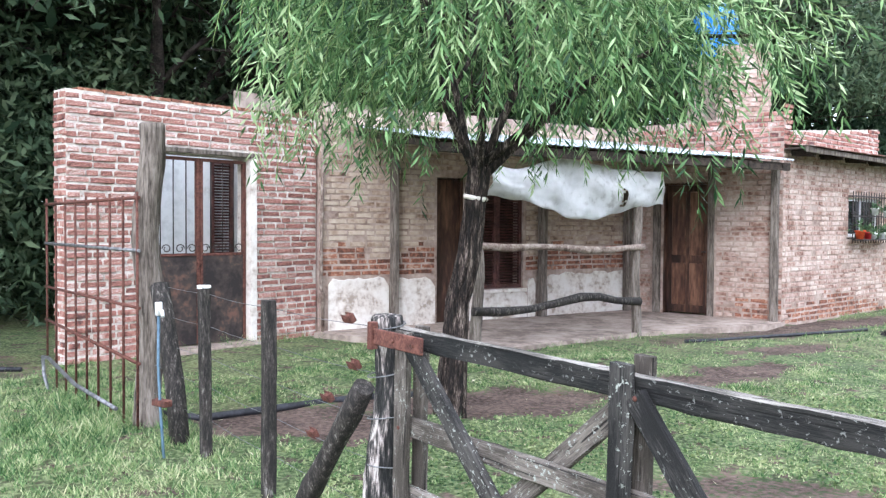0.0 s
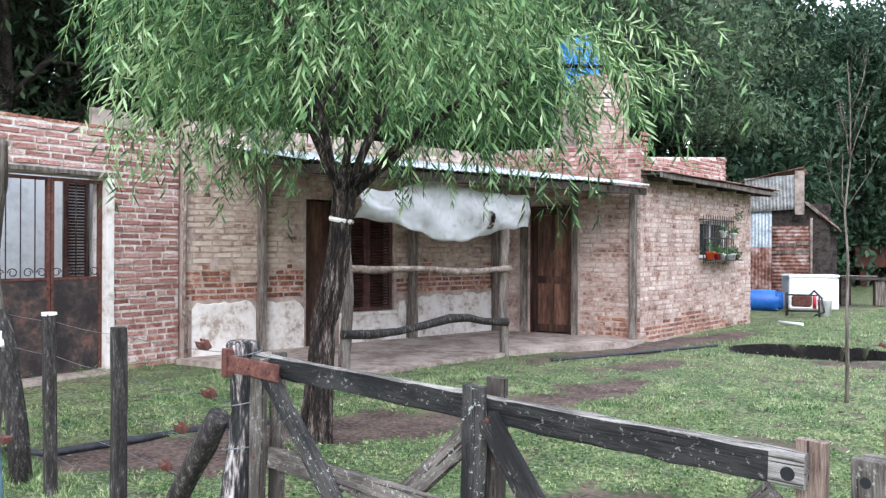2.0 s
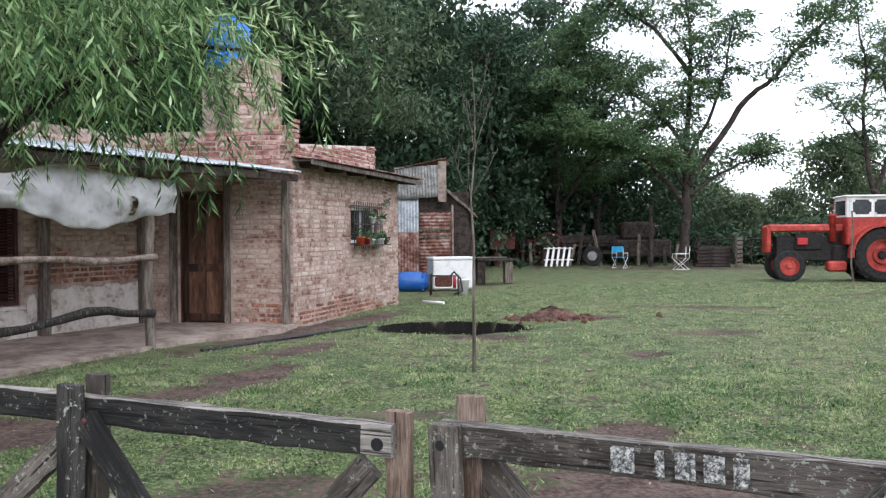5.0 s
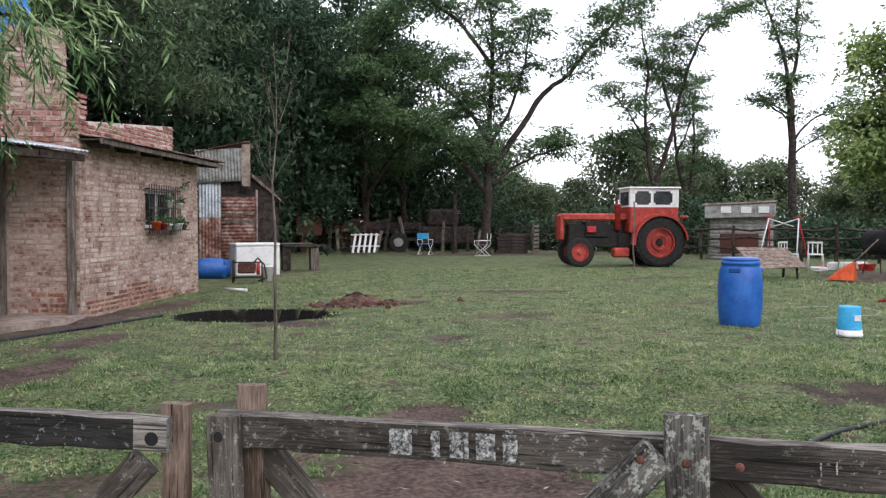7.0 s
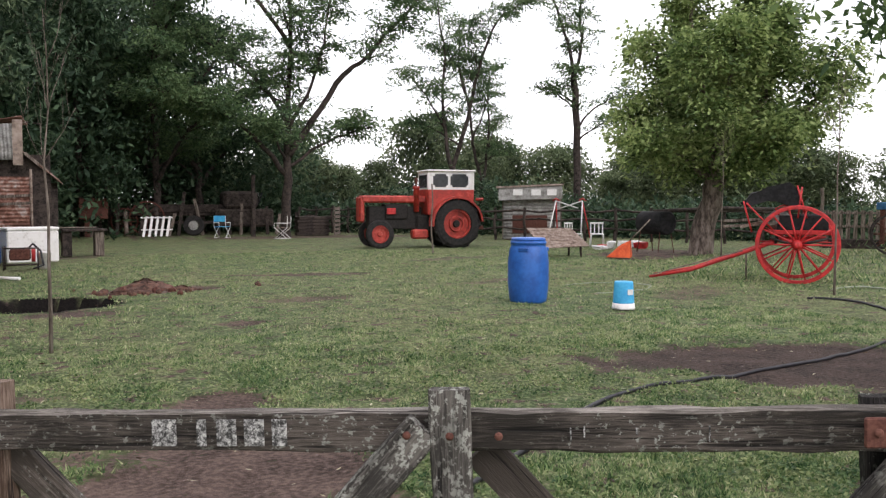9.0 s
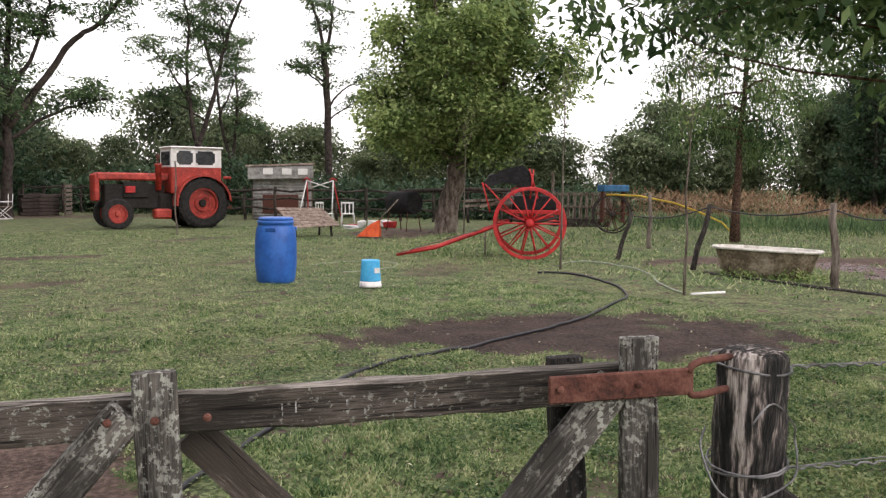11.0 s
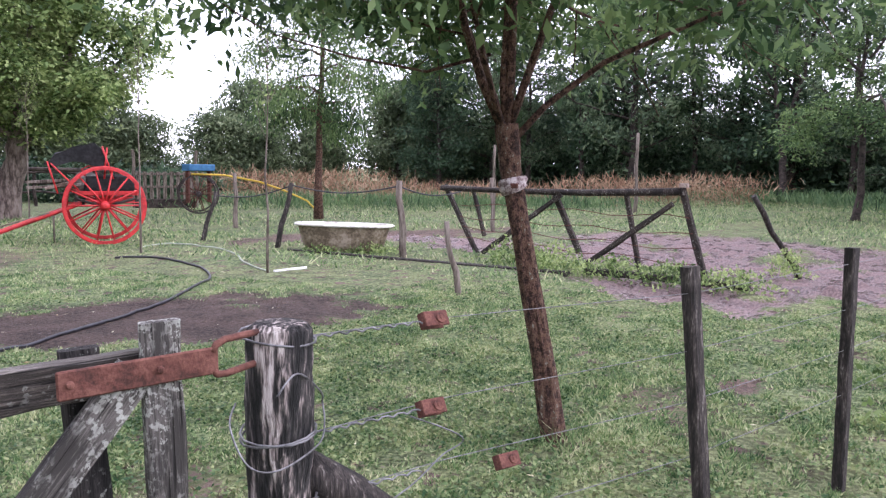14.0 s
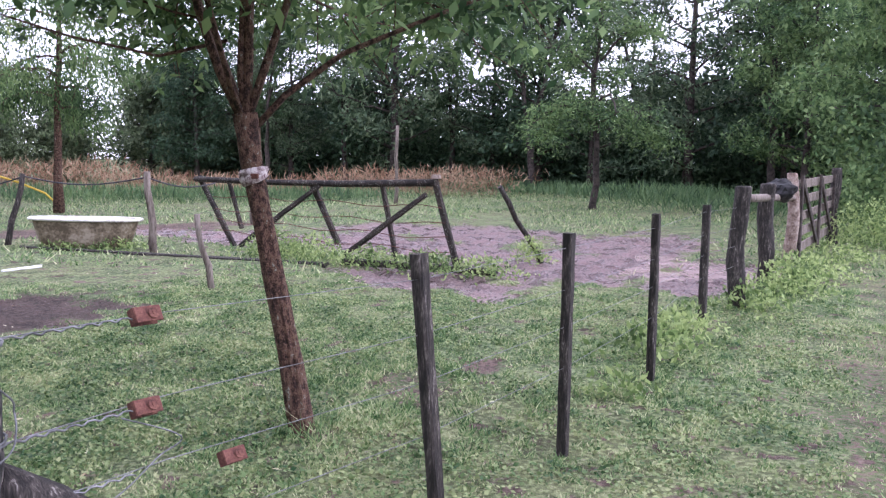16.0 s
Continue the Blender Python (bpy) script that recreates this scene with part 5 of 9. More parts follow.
T_ACACIA = hero("tree", "tall spreading acacia with dark crooked limbs and tiered foliage", (8.2, 35.3, 0), -15.7, [
    ([(0, 0, -0.2), (0.15, 0, 2.4), (0.2, 0, 5.0), (0.3, 0.1, 8.6), (0.1, 0, 11.8)], 0.24, 0.04, 0.5),
    ([(0.2, 0, 3.4), (1.2, 0.2, 4.95), (2.5, 0.3, 6.9), (3.3, 0.4, 7.5), (4.6, 0.2, 9.0), (5.6, 0.2, 10.0), (6.1, 0, 11.3)], 0.16, 0.04, 0.5),
    ([(0.25, 0, 8.0), (-1.0, -0.2, 9.8), (-2.2, -0.3, 10.7), (-3.4, -0.4, 11.6)], 0.11, 0.03, 0.25),
    ([(0.1, 0, 2.6), (-1.2, -0.6, 4.2), (-2.6, -1.0, 5.2), (-4.2, -1.3, 5.7), (-5.2, -1.4, 5.9)], 0.12, 0.03, 0.3),
    ([(0.2, 0, 4.8), (-1.0, 0.6, 6.5), (-2.5, 0.9, 7.8), (-4.2, 1.0, 8.8)], 0.11, 0.03, 0.25),
    ([(0.2, 0, 4.5), (1.2, -0.6, 6.4), (1.7, -0.9, 8.0), (2.0, -1.0, 9.9)], 0.10, 0.03, 0.35),
    ([(0.15, 0, 2.9), (1.5, 0.5, 3.9), (2.9, 0.8, 4.5), (3.9, 0.9, 4.8)], 0.09, 0.03, 0.3),
    ([(0.1, 0, 3.2), (-0.4, -1.2, 4.2), (-0.6, -2.2, 4.7)], 0.07, 0.02, 0.3)], MID_LEAF, FAR_BARK, 11, 92, 0.74, 0.19, 0.062, 0.22, (0.6, 1.8), group="acacia trees")
T_OPEN = hero("tree", "slender forked acacia with feathery tiers against the sky", (16.9, 37.0, 0), -15.7, [
    ([(0, 0, -0.2), (-0.1, 0, 2.0), (-0.15, 0, 3.2)], 0.19, 0.14, 1.0),
    ([(-0.15, 0, 3.0), (-0.6, 0.1, 5.6), (-0.5, 0.2, 8.4), (-0.9, 0, 11.0)], 0.12, 0.03, 0.25),
    ([(-0.15, 0, 3.0), (0.5, -0.1, 5.2), (1.0, 0, 7.2), (1.8, 0.1, 9.8), (2.8, 0.2, 10.8), (4.0, 0.2, 11.4)], 0.13, 0.03, 0.35),
    ([(0.7, 0, 6.0), (0.3, 0.8, 8.2), (0.4, 1.2, 10.4)], 0.07, 0.02, 0.3),
    ([(-0.5, 0.1, 5.0), (-1.5, -0.3, 6.6), (-2.3, -0.5, 7.5)], 0.06, 0.02, 0.3),
    ([(0.2, 0, 4.2), (-0.9, 0.6, 5.0), (-1.9, 0.9, 5.4)], 0.05, 0.02, 0.3)], MID_LEAF, FAR_BARK, 14, 64, 0.62, 0.18, 0.055, 0.23, (0.5, 1.6), group="acacia trees")
T_TALL = hero("tree", "tall dark-stemmed acacia with sparse leaf tufts", (21.6, 33.6, 0), -15.7, [
    ([(0, 0, -0.2), (0.05, 0, 3.0), (-0.1, 0, 6.6), (-0.2, 0, 7.6)], 0.21, 0.13, 0.55),
    ([(-0.2, 0, 7.4), (-0.5, 0, 8.9), (-1.0, 0.1, 10.4), (-1.5, 0.1, 12.2)], 0.10, 0.03, 0.2),
    ([(-0.2, 0, 7.4), (0.2, 0.1, 8.8), (0.1, 0.1, 10.4), (0.6, 0.1, 12.4)], 0.10, 0.03, 0.2),
    ([(0, 0, 4.9), (0.8, 0.2, 5.8), (1.8, 0.3, 6.4), (2.7, 0.3, 6.7)], 0.06, 0.02, 0.4),
    ([(0, 0, 4.2), (0.7, -0.3, 4.9), (1.9, -0.4, 5.4)], 0.05, 0.02, 0.4),
    ([(-0.1, 0, 5.8), (-1.0, 0.2, 6.6), (-1.9, 0.3, 6.9)], 0.05, 0.02, 0.4)], MID_LEAF, FAR_BARK, 19, 60, 0.55, 0.17, 0.055, 0.28, (0.5, 1.5), group="acacia trees")
T_ROUND = hero("tree", "broad leafy maple-like tree with a thick pale trunk", (16.5, 18.7, 0), -48.1, [
    ([(-0.3, 0, -0.2), (-0.1, 0, 0.9), (0.1, 0, 1.8), (0.25, 0, 2.6)], 0.36, 0.24, 1.0),
    ([(0.1, 0, 1.9), (-0.8, 0.2, 3.6), (-1.4, 0.3, 5.0), (-1.7, 0.2, 6.2)], 0.13, 0.03, 0.25),
    ([(0.2, 0, 2.3), (-0.2, -0.3, 4.4), (-0.5, -0.4, 6.2), (-0.5, -0.3, 7.4)], 0.14, 0.03, 0.25),
    ([(0.25, 0, 2.4), (0.7, 0.3, 4.6), (0.8, 0.4, 6.6), (0.9, 0.3, 7.9)], 0.14, 0.03, 0.25),
    ([(0.25, 0, 2.4), (1.3, -0.2, 4.0), (1.9, -0.3, 5.4), (2.1, -0.2, 6.6)], 0.12, 0.03, 0.25),
    ([(0.2, 0, 2.3), (1.5, 0.3, 3.2), (2.6, 0.4, 4.1), (3.2, 0.3, 5.3)], 0.10, 0.03, 0.25),
    ([(0.1, 0, 2.0), (-1.0, -0.3, 2.7), (-1.8, -0.4, 3.3), (-2.3, -0.3, 4.2)], 0.09, 0.03, 0.2),
    ([(0.15, 0, 2.2), (0.1, -1.2, 3.3), (0.1, -1.9, 4.3), (0.0, -2.2, 5.4)], 0.10, 0.03, 0.2),
    ([(0.15, 0, 2.2), (0.5, 1.3, 3.4), (0.6, 2.0, 4.8)], 0.10, 0.03, 0.2),
    ([(0.2, 0, 2.2), (1.2, -1.0, 2.9), (2.1, -1.5, 3.3)], 0.08, 0.03, 0.2),
    ([(0.1, 0, 2.0), (-0.7, -1.1, 2.8), (-1.2, -1.7, 3.3)], 0.08, 0.03, 0.2),
    ([(0.2, 0, 2.4), (0.6, -1.2, 4.6), (0.9, -1.6, 6.0)], 0.09, 0.03, 0.2)], LIGHT_LEAF, PALE_BARK, 22, 120, 0.52, 0.14, 0.075, 0.15, (0.4, 1.1), 0.2, 0.6, rise=0.1)
T_SLIM = layered("tree", "young slender tree with light drooping foliage", 31, 8.4, 0.11, 2.5, 2.4, 30, LANE_LEAF, RED_BARK, 80, 0.11, 0.032, 0.22, rise=0.6, flat=0.9, droop=1.6, shape="open", bare=0.2, twigs=5)
T_SLIM.matrix_basis = pose(20.0, 11.6, 0)
T_BUSH = layered("tree", "mid-green hedge tree on the far boundary", 41, 5.4, 0.1, 0.2, 2.5, 32, HEDGE_LEAF, FAR_BARK, 17, 0.27, 0.11, 0.4, rise=0.5, flat=0.7, shape="round", group="hedge trees", bare=0.15, twigs=5)
T_BUSH.matrix_basis = pose(24, 48, 0)

rt = random.Random(77)
for x, y, s in ((-12.8, 8.6, 1.0), (-13.6, 12.6, 1.1), (-11.8, 17, 1.05), (-14.8, 0.8, 0.95), (-9.6, 21.5, 1.05), (-7.2, 25.5, 1.05)):
    copy_thing(T_NEAR, pose(x, y, 0, 0, 0, rt.uniform(0, 360)) @ Matrix.Diagonal((s, s, s * rt.uniform(0.9, 1.1), 1)))
for x, y, s in ((-5.0, 30.5, 1.15), (-2.4, 34, 0.70), (0.3, 38.5, 0.74), (4.0, 43.0, 1.0), (-18, 3, 1.0), (-15, 22, 1.3), (-10, 31, 1.3), (-4, 40, 1.0), (-19, -3, 1.0), (-18.5, 14, 1.3), (-1.5, 48, 0.85), (-0.8, 41, 0.78)):
    copy_thing(T_DARK, pose(x, y, 0, 0, 0, rt.uniform(0, 360)) @ Matrix.Diagonal((s, s, s * rt.uniform(0.95, 1.15), 1)))
for x, y, s, a in ((3.4, 39.0, 0.9, 100), (5.6, 41.5, 0.85, 190)):
    copy_thing(T_ACACIA, pose(x, y, 0, 0, 0, a) @ Matrix.Diagonal((s, s, s, 1)))
for x, y, s, a in ((20.2, 41, 0.82, 200),):
    copy_thing(T_OPEN, pose(x, y, 0, 0, 0, a) @ Matrix.Diagonal((s, s, s, 1)))
for k in range(28):
    f = k / 27
    x, y = 8 + 46 * f, 61 - 41 * f + rt.uniform(-3, 3)
    s = rt.uniform(0.65, 1.2)
    copy_thing(T_BUSH, pose(x, y, 0, 0, 0, rt.uniform(0, 360)) @ Matrix.Diagonal((s, s, s * rt.uniform(0.8, 1.1), 1)))
T_BOUGH = hero("tree", "light green tree with drooping boughs at the wood edge", (27.2, -1.9, 0), -83.5, [
    ([(0, 0, -0.2), (0.1, 0, 2.0), (0.0, 0.1, 4.2), (0.2, 0.1, 7.4)], 0.13, 0.03, 0.45),
    ([(0.05, 0, 2.6), (-0.9, -0.4, 3.2), (-1.7, -0.6, 2.9), (-2.2, -0.7, 2.4)], 0.05, 0.02, 0.3),
    ([(0.05, 0, 2.7), (1.0, -0.4, 3.1), (1.9, -0.5, 2.7), (2.3, -0.6, 2.3)], 0.05, 0.02, 0.3),
    ([(0, 0, 3.4), (0.2, -1.0, 3.5), (0.3, -1.8, 2.9)], 0.05, 0.02, 0.3),
    ([(0, 0, 4.2), (-1.0, 0.2, 5.0), (-1.9, 0.3, 4.9)], 0.05, 0.02, 0.3),
    ([(0.1, 0, 4.6), (1.0, 0.1, 5.6), (1.8, 0.2, 5.7)], 0.05, 0.02, 0.3)], LANE_LEAF, FAR_BARK, 71, 80, 0.5, 0.14, 0.05, 0.22, (0.4, 1.2), thick=0.14, sag=0.8, rise=0.0)
# wood on the far side of the paddock
T_WOOD = layered("tree", "broad green tree in the far wood", 61, 13.5, 0.24, 1.2, 4.8, 30, WOOD_LEAF, FAR_BARK, 24, 0.26, 0.1, 0.45, rise=0.35, flat=0.5, shape="round", group="far wood trees", bare=0.2)
T_WOOD.matrix_basis = pose(50, 17, 0)
for k in range(25):
    f = (k + 0.5) / 25
    x, y = 51 - 16 * f + rt.uniform(-3, 3), 25 - 52 * f + rt.uniform(-1, 1)
    s = rt.uniform(0.75, 1.1) * (0.5 + 0.5 * min(1, k / 7))
    src = (T_WOOD, T_OPEN, T_DARK, T_WOOD, T_OPEN)[k % 5]
    copy_thing(src, pose(x - (3 if k % 5 == 1 else 0), y, 0, 0, 0, rt.uniform(0, 360)) @ Matrix.Diagonal((s, s, s, 1)))
T_LANE = layered("tree", "leafy green tree leaning over the lane", 51, 6.2, 0.12, 0.7, 2.5, 26, LANE_LEAF, FAR_BARK, 34, 0.15, 0.07, 0.24, rise=0.5, flat=0.6, shape="round", group="lane trees", bare=0.2)
T_LANE.matrix_basis = pose(20.5, -8.6, 0)
for x, y, s in ((24, -10.0, 1.1), (19, -11.0, 0.9), (28.5, -11, 1.2), (33, -10, 1.3)):
    copy_thing(T_LANE, pose(x, y, 0, 0, 0, rt.uniform(0, 360)) @ Matrix.Diagonal((s, s, s, 1)))


def thicket(name, label, line, height_, depth_, count, size, width, material, seed, power=1.0, droop=0.0, z0=0.0):
    """Undergrowth or reeds nobody could count: one mesh of leaves along a line."""
    rg = np.random.RandomState(seed)
    P = np.array(line, dtype=float)
    seg = np.linalg.norm(np.diff(P, axis=0), axis=1)
    cum = np.concatenate([[0], np.cumsum(seg)])
    s = rg.uniform(0, cum[-1], count)
    X, Y = np.interp(s, cum, P[:, 0]), np.interp(s, cum, P[:, 1])
    top_ = height_ * (0.62 + 0.2 * np.sin(s * 0.9 + seed) * np.sin(s * 0.37 + 1.3 * seed) + 0.18 * np.sin(s * 0.23 + seed * 2.1) + rg.normal(size=count) * 0.06)
    Z = z0 + top_ * rg.uniform(0, 1, count) ** power
    off = rg.normal(size=(count, 2)) * depth_
    pts = np.stack([X + off[:, 0], Y + off[:, 1], Z], axis=1)
    D = rg.normal(size=(count, 3)) + np.array([0, 0, -droop])
    L = size * rg.uniform(0.6, 1.5, count)
    ob = quads_np(name, leaf_corners(pts, D, L, width * L / size, rg, 1.5), count, material)
    return tagged(ob, label, "undergrowth", kind="stuff")


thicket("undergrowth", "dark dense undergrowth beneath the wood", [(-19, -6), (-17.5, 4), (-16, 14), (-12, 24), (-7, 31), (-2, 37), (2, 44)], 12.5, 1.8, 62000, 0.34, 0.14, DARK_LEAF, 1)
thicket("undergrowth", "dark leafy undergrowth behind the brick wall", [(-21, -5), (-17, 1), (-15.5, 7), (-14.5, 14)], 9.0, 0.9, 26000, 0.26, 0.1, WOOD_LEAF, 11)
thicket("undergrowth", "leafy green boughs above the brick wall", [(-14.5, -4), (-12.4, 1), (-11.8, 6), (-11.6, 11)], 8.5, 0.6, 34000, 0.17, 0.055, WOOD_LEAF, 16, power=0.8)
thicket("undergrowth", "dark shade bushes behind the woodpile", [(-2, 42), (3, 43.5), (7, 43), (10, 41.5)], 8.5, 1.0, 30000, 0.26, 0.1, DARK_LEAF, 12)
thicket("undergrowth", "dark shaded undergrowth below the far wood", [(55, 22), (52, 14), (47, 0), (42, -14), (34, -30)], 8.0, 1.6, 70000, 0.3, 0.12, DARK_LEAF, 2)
# Oversized dark leaves close the gaps and stand in for the wood's deep shade.
thicket("undergrowth", "dark leaf sheet put in as deep shade behind the far wood", [(58, 22), (56, 14), (51, 0), (46, -14), (38, -31)], 7.0, 0.8, 26000, 0.65, 0.32, DARK_LEAF, 15)
thicket("undergrowth", "green hedge bushes beyond the paddock", [(6, 64), (20, 58), (36, 44), (48, 32), (58, 20)], 4.4, 1.5, 60000, 0.24, 0.08, HEDGE_LEAF, 3)
thicket("undergrowth", "leafy bushes beside the lane", [(17.8, -7.2), (20, -8.4), (23, -9.2), (27, -10)], 2.6, 0.7, 14000, 0.14, 0.06, LANE_LEAF, 4)
thicket("tall_grass", "rank green grass along the wood edge", [(44, 4), (38, -2), (32, -6), (24, -7.0)], 0.5, 1.6, 6000, 0.4, 0.035, MID_LEAF, 5, droop=-2.2)
thicket("tall_grass", "bright green weeds behind the paddock fence", [(24, 17), (27, 11), (30, 6)], 0.4, 1.3, 5000, 0.3, 0.03, MID_LEAF, 6, droop=-2.5)
thicket("reeds", "dry reddish brown reeds behind the paddock fence", [(27, 20), (30, 13), (33.5, 7), (37, 1.5)], 1.5, 0.9, 9000, 0.3, 0.03, REED, 7, power=0.7, droop=-1.2)
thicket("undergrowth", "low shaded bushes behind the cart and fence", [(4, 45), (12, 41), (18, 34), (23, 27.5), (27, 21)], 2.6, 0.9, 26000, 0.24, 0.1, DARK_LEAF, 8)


# willow by the house
def willow():
    t = thing("willow_tree", "young weeping willow with drooping light green strands", "tree", at=(-3.5, 5.18, 0))
    rng = random.Random(5)
    out, tips = [], []
    tr_ = [(0.0, 0.0, -0.2), (0.0, 0.0, 0.1), (0.03, 0.0, 0.45), (0.05, 0.02, 0.85), (0.13, 0.05, 1.2), (0.17, 0.06, 1.55), (0.2, 0.07, 1.85)]
    out.append(([Vector(p) for p in tr_], [0.17, 0.135, 0.115, 0.105, 0.10, 0.095, 0.10]))
    fork = Vector(tr_[-1])
    heads = []
    for k, (dx, dy, dz, l) in enumerate(((-0.5, -0.15, 1.0, 1.5), (0.15, 0.1, 1.0, 1.9), (0.75, 0.5, 0.8, 1.8), (-0.1, -0.7, 0.9, 1.5), (0.4, -0.45, 1.0, 1.6), (-0.65, 0.55, 0.8, 1.5))):
        grow(rng, fork - Vector((0, 0, 0.1)), (dx, dy, dz), l, 0.036, 2, 0.5, out, heads, 0.15, 3, 0.75, 0.16)
    arm = [fork, fork + Vector((0.7, 0.2, 0.55)), fork + Vector((1.4, 0.35, 0.85)), fork + Vector((2.0, 0.45, 0.8))]
    out.append((arm, [0.035, 0.025, 0.018, 0.01]))
    bole = out.pop(0)
    part("bole", ridged(B(), bole[0], [0.135, 0.104, 0.088, 0.080, 0.076, 0.074, 0.080], 38, 0.16, 4), BARK, t, "deeply furrowed dark trunk")
    tagged(part("limb", limbs_mesh(out, 0.004), BARK, t), kind="stuff")
    rg = np.random.RandomState(9)
    P, D, L = [], [], []
    starts = []
    for k in range(1150):
        a, r = rg.uniform(0, 6.283), 1.34 * math.sqrt(rg.uniform(0.0, 1))
        r *= 1.0 + 0.12 * math.sin(a * 3 + 1)
        zc = 2.45 + 1.9 * rg.uniform(0, 1) * (1 - 0.35 * (r / 2.3) ** 2)
        starts.append((Vector((0.28 + r * math.cos(a), 0.12 + r * math.sin(a), zc)), a))
    for k in range(64):
        f = rg.uniform(0.25, 1)
        p = arm[1].lerp(arm[3], f)
        starts.append((p + Vector((rg.normal() * 0.16, rg.normal() * 0.16, rg.uniform(-0.05, 0.35))), rg.uniform(-0.5, 0.9)))
    strands = B()
    for k, (p, a) in enumerate(starts):
        floor_z = 1.86 + 0.3 * math.sin(a * 4 + 2) * math.sin(a * 1.7) + rg.uniform(-0.25, 0.6) + (0.45 if k >= 1150 else 0) - (0.35 if rg.uniform() < 0.06 else 0)
        ln = rg.uniform(0.5, 1.45)
        d = Vector((math.cos(a), math.sin(a), rg.uniform(-0.2, 0.5))) * 1.0
        q = p.copy()
        line = [q.copy()]
        n = int(ln / 0.055)
        for i in range(n):
            d = (d + Vector((rg.normal() * 0.06, rg.normal() * 0.06, -0.17))).normalized()
            q = q + d * 0.055
            if q.z < floor_z:
                break
            line.append(q.copy())
            for s in (-1, 1):
                if rg.uniform() < 0.86:
                    sd = d.cross(Vector((rg.normal(), rg.normal(), rg.normal()))).normalized()
                    P.append(q)
                    D.append(d * 0.75 + sd * 0.75 + Vector((0, 0, -0.25)))
                    L.append(rg.uniform(0.075, 0.145))
        if len(line) > 3 and k % 2 == 0:
            tube(strands, line[::3] + [line[-1]], 0.0025, 3)
    tagged(part("strand", strands, LIGHT_LEAF, t), kind="stuff")
    P, D, L = np.array([tuple(v) for v in P]), np.array([tuple(v) for v in D]), np.array(L)
    quads_np("crown", leaf_corners(P, D, L, L * rg.uniform(0.11, 0.17, len(L)), rg, 1.0), len(L), WILLOW_LEAF, t)
    band = B()
    tube(band, [(0.170, 0.06, 1.605), (0.172, 0.06, 1.615), (0.173, 0.06, 1.63), (0.175, 0.06, 1.64)], [0.080, 0.094, 0.088, 0.080], 16, 0.1, 2)
    part("cloth_band", band, PLASTER, t, "white rag tied round the trunk")


willow()


def lane_tree():
    t = thing("tree", "young leaning tree with flaking reddish bark and pale rag", "tree", at=(4.66, 1.01, 0))
    rng = random.Random(8)
    out, tips = [], []
    pts = [(0.02, -0.02, -0.2), (0.0, 0.0, 0.0), (-0.02, 0.05, 0.35), (-0.05, 0.12, 0.75), (-0.08, 0.19, 1.15), (-0.09, 0.235, 1.4), (-0.09, 0.26, 1.62)]
    out.append(([Vector(p) for p in pts], [0.085, 0.070, 0.060, 0.055, 0.052, 0.056, 0.060]))
    fork = Vector(pts[-1])
    limbs = [((-0.05, 0.3, 1.0), 1.5, 0.030), ((0.02, -0.02, 1.0), 1.7, 0.031), ((0.05, -0.42, 1.0), 1.5, 0.026), ((-0.02, 0.12, 1.0), 1.3, 0.02), ((0.5, 0.35, 0.8), 1.4, 0.02), ((-0.5, 0.2, 0.8), 1.2, 0.018)]
    for d, l, r in limbs:
        grow(rng, fork - Vector((0, 0, 0.06)), d, l, r, 2, 0.62, out, tips, 0.1, 4, 0.72, 0.13, 0.5)
    low = [fork - Vector((0, 0, 0.12)), Vector((0.0, 0.08, 1.72)), Vector((0.05, -0.2, 1.93)), Vector((0.1, -0.6, 2.1)), Vector((0.15, -1.1, 2.3))]
    out.append((low, [0.022, 0.019, 0.016, 0.012, 0.008]))
    grow(rng, low[-1], (0.1, -0.6, 0.5), 1.0, 0.012, 1, 0.6, out, tips, 0.05, 4)
    twig = [Vector((-0.06, 0.36, 1.98)), Vector((-0.1, 0.7, 1.9)), Vector((-0.2, 1.1, 1.98)), Vector((-0.3, 1.5, 2.1))]
    out.append((twig, [0.012, 0.01, 0.008, 0.005]))
    grow(rng, twig[-1], (-0.1, 0.6, 0.3), 0.7, 0.006, 1, 0.6, out, tips, 0.05, 3)
    for k in range(16):
        a = 6.283 * k / 16 + rng.uniform(-0.2, 0.2)
        p0 = fork + Vector((0.25 * math.cos(a), 0.25 * math.sin(a), 0.75))
        grow(rng, p0, (math.cos(a), math.sin(a), rng.uniform(-0.25, 0.3)), rng.uniform(0.9, 1.5), 0.011, 1, 0.6, out, tips, -0.02, 5, 0.6, 0.15, 0.3)
    bole = out.pop(0)
    part("bole", ridged(B(), bole[0], bole[1], 26, 0.07, 6), RED_BARK, t, "flaking reddish trunk")
    tagged(part("limb", limbs_mesh(out, 0.003), RED_BARK, t), kind="stuff")
    T = [(p, d) for p, d in tips if p.z > 1.98]
    leaf_cloud("crown", T, 30, 0.078, 0.030, 0.16, LANE_LEAF, t, 4, 0.4, 0.7)
    band = B()
    tube(band, [(-0.086, 0.212, 1.285), (-0.090, 0.217, 1.30), (-0.084, 0.22, 1.318), (-0.088, 0.222, 1.335), (-0.088, 0.225, 1.35)], [0.064, 0.078, 0.068, 0.073, 0.064], 18, 0.13, 2)
    part("cloth_band", band, RAG, t, "pale printed rag tied round the trunk")
    smear = B()
    slab(smear, (-0.17, 0.17, 1.30), (-0.153, 0.21, 1.325), bevel=0.004)
    part("stain", smear, RUST, t, "dull red print on the rag")


lane_tree()


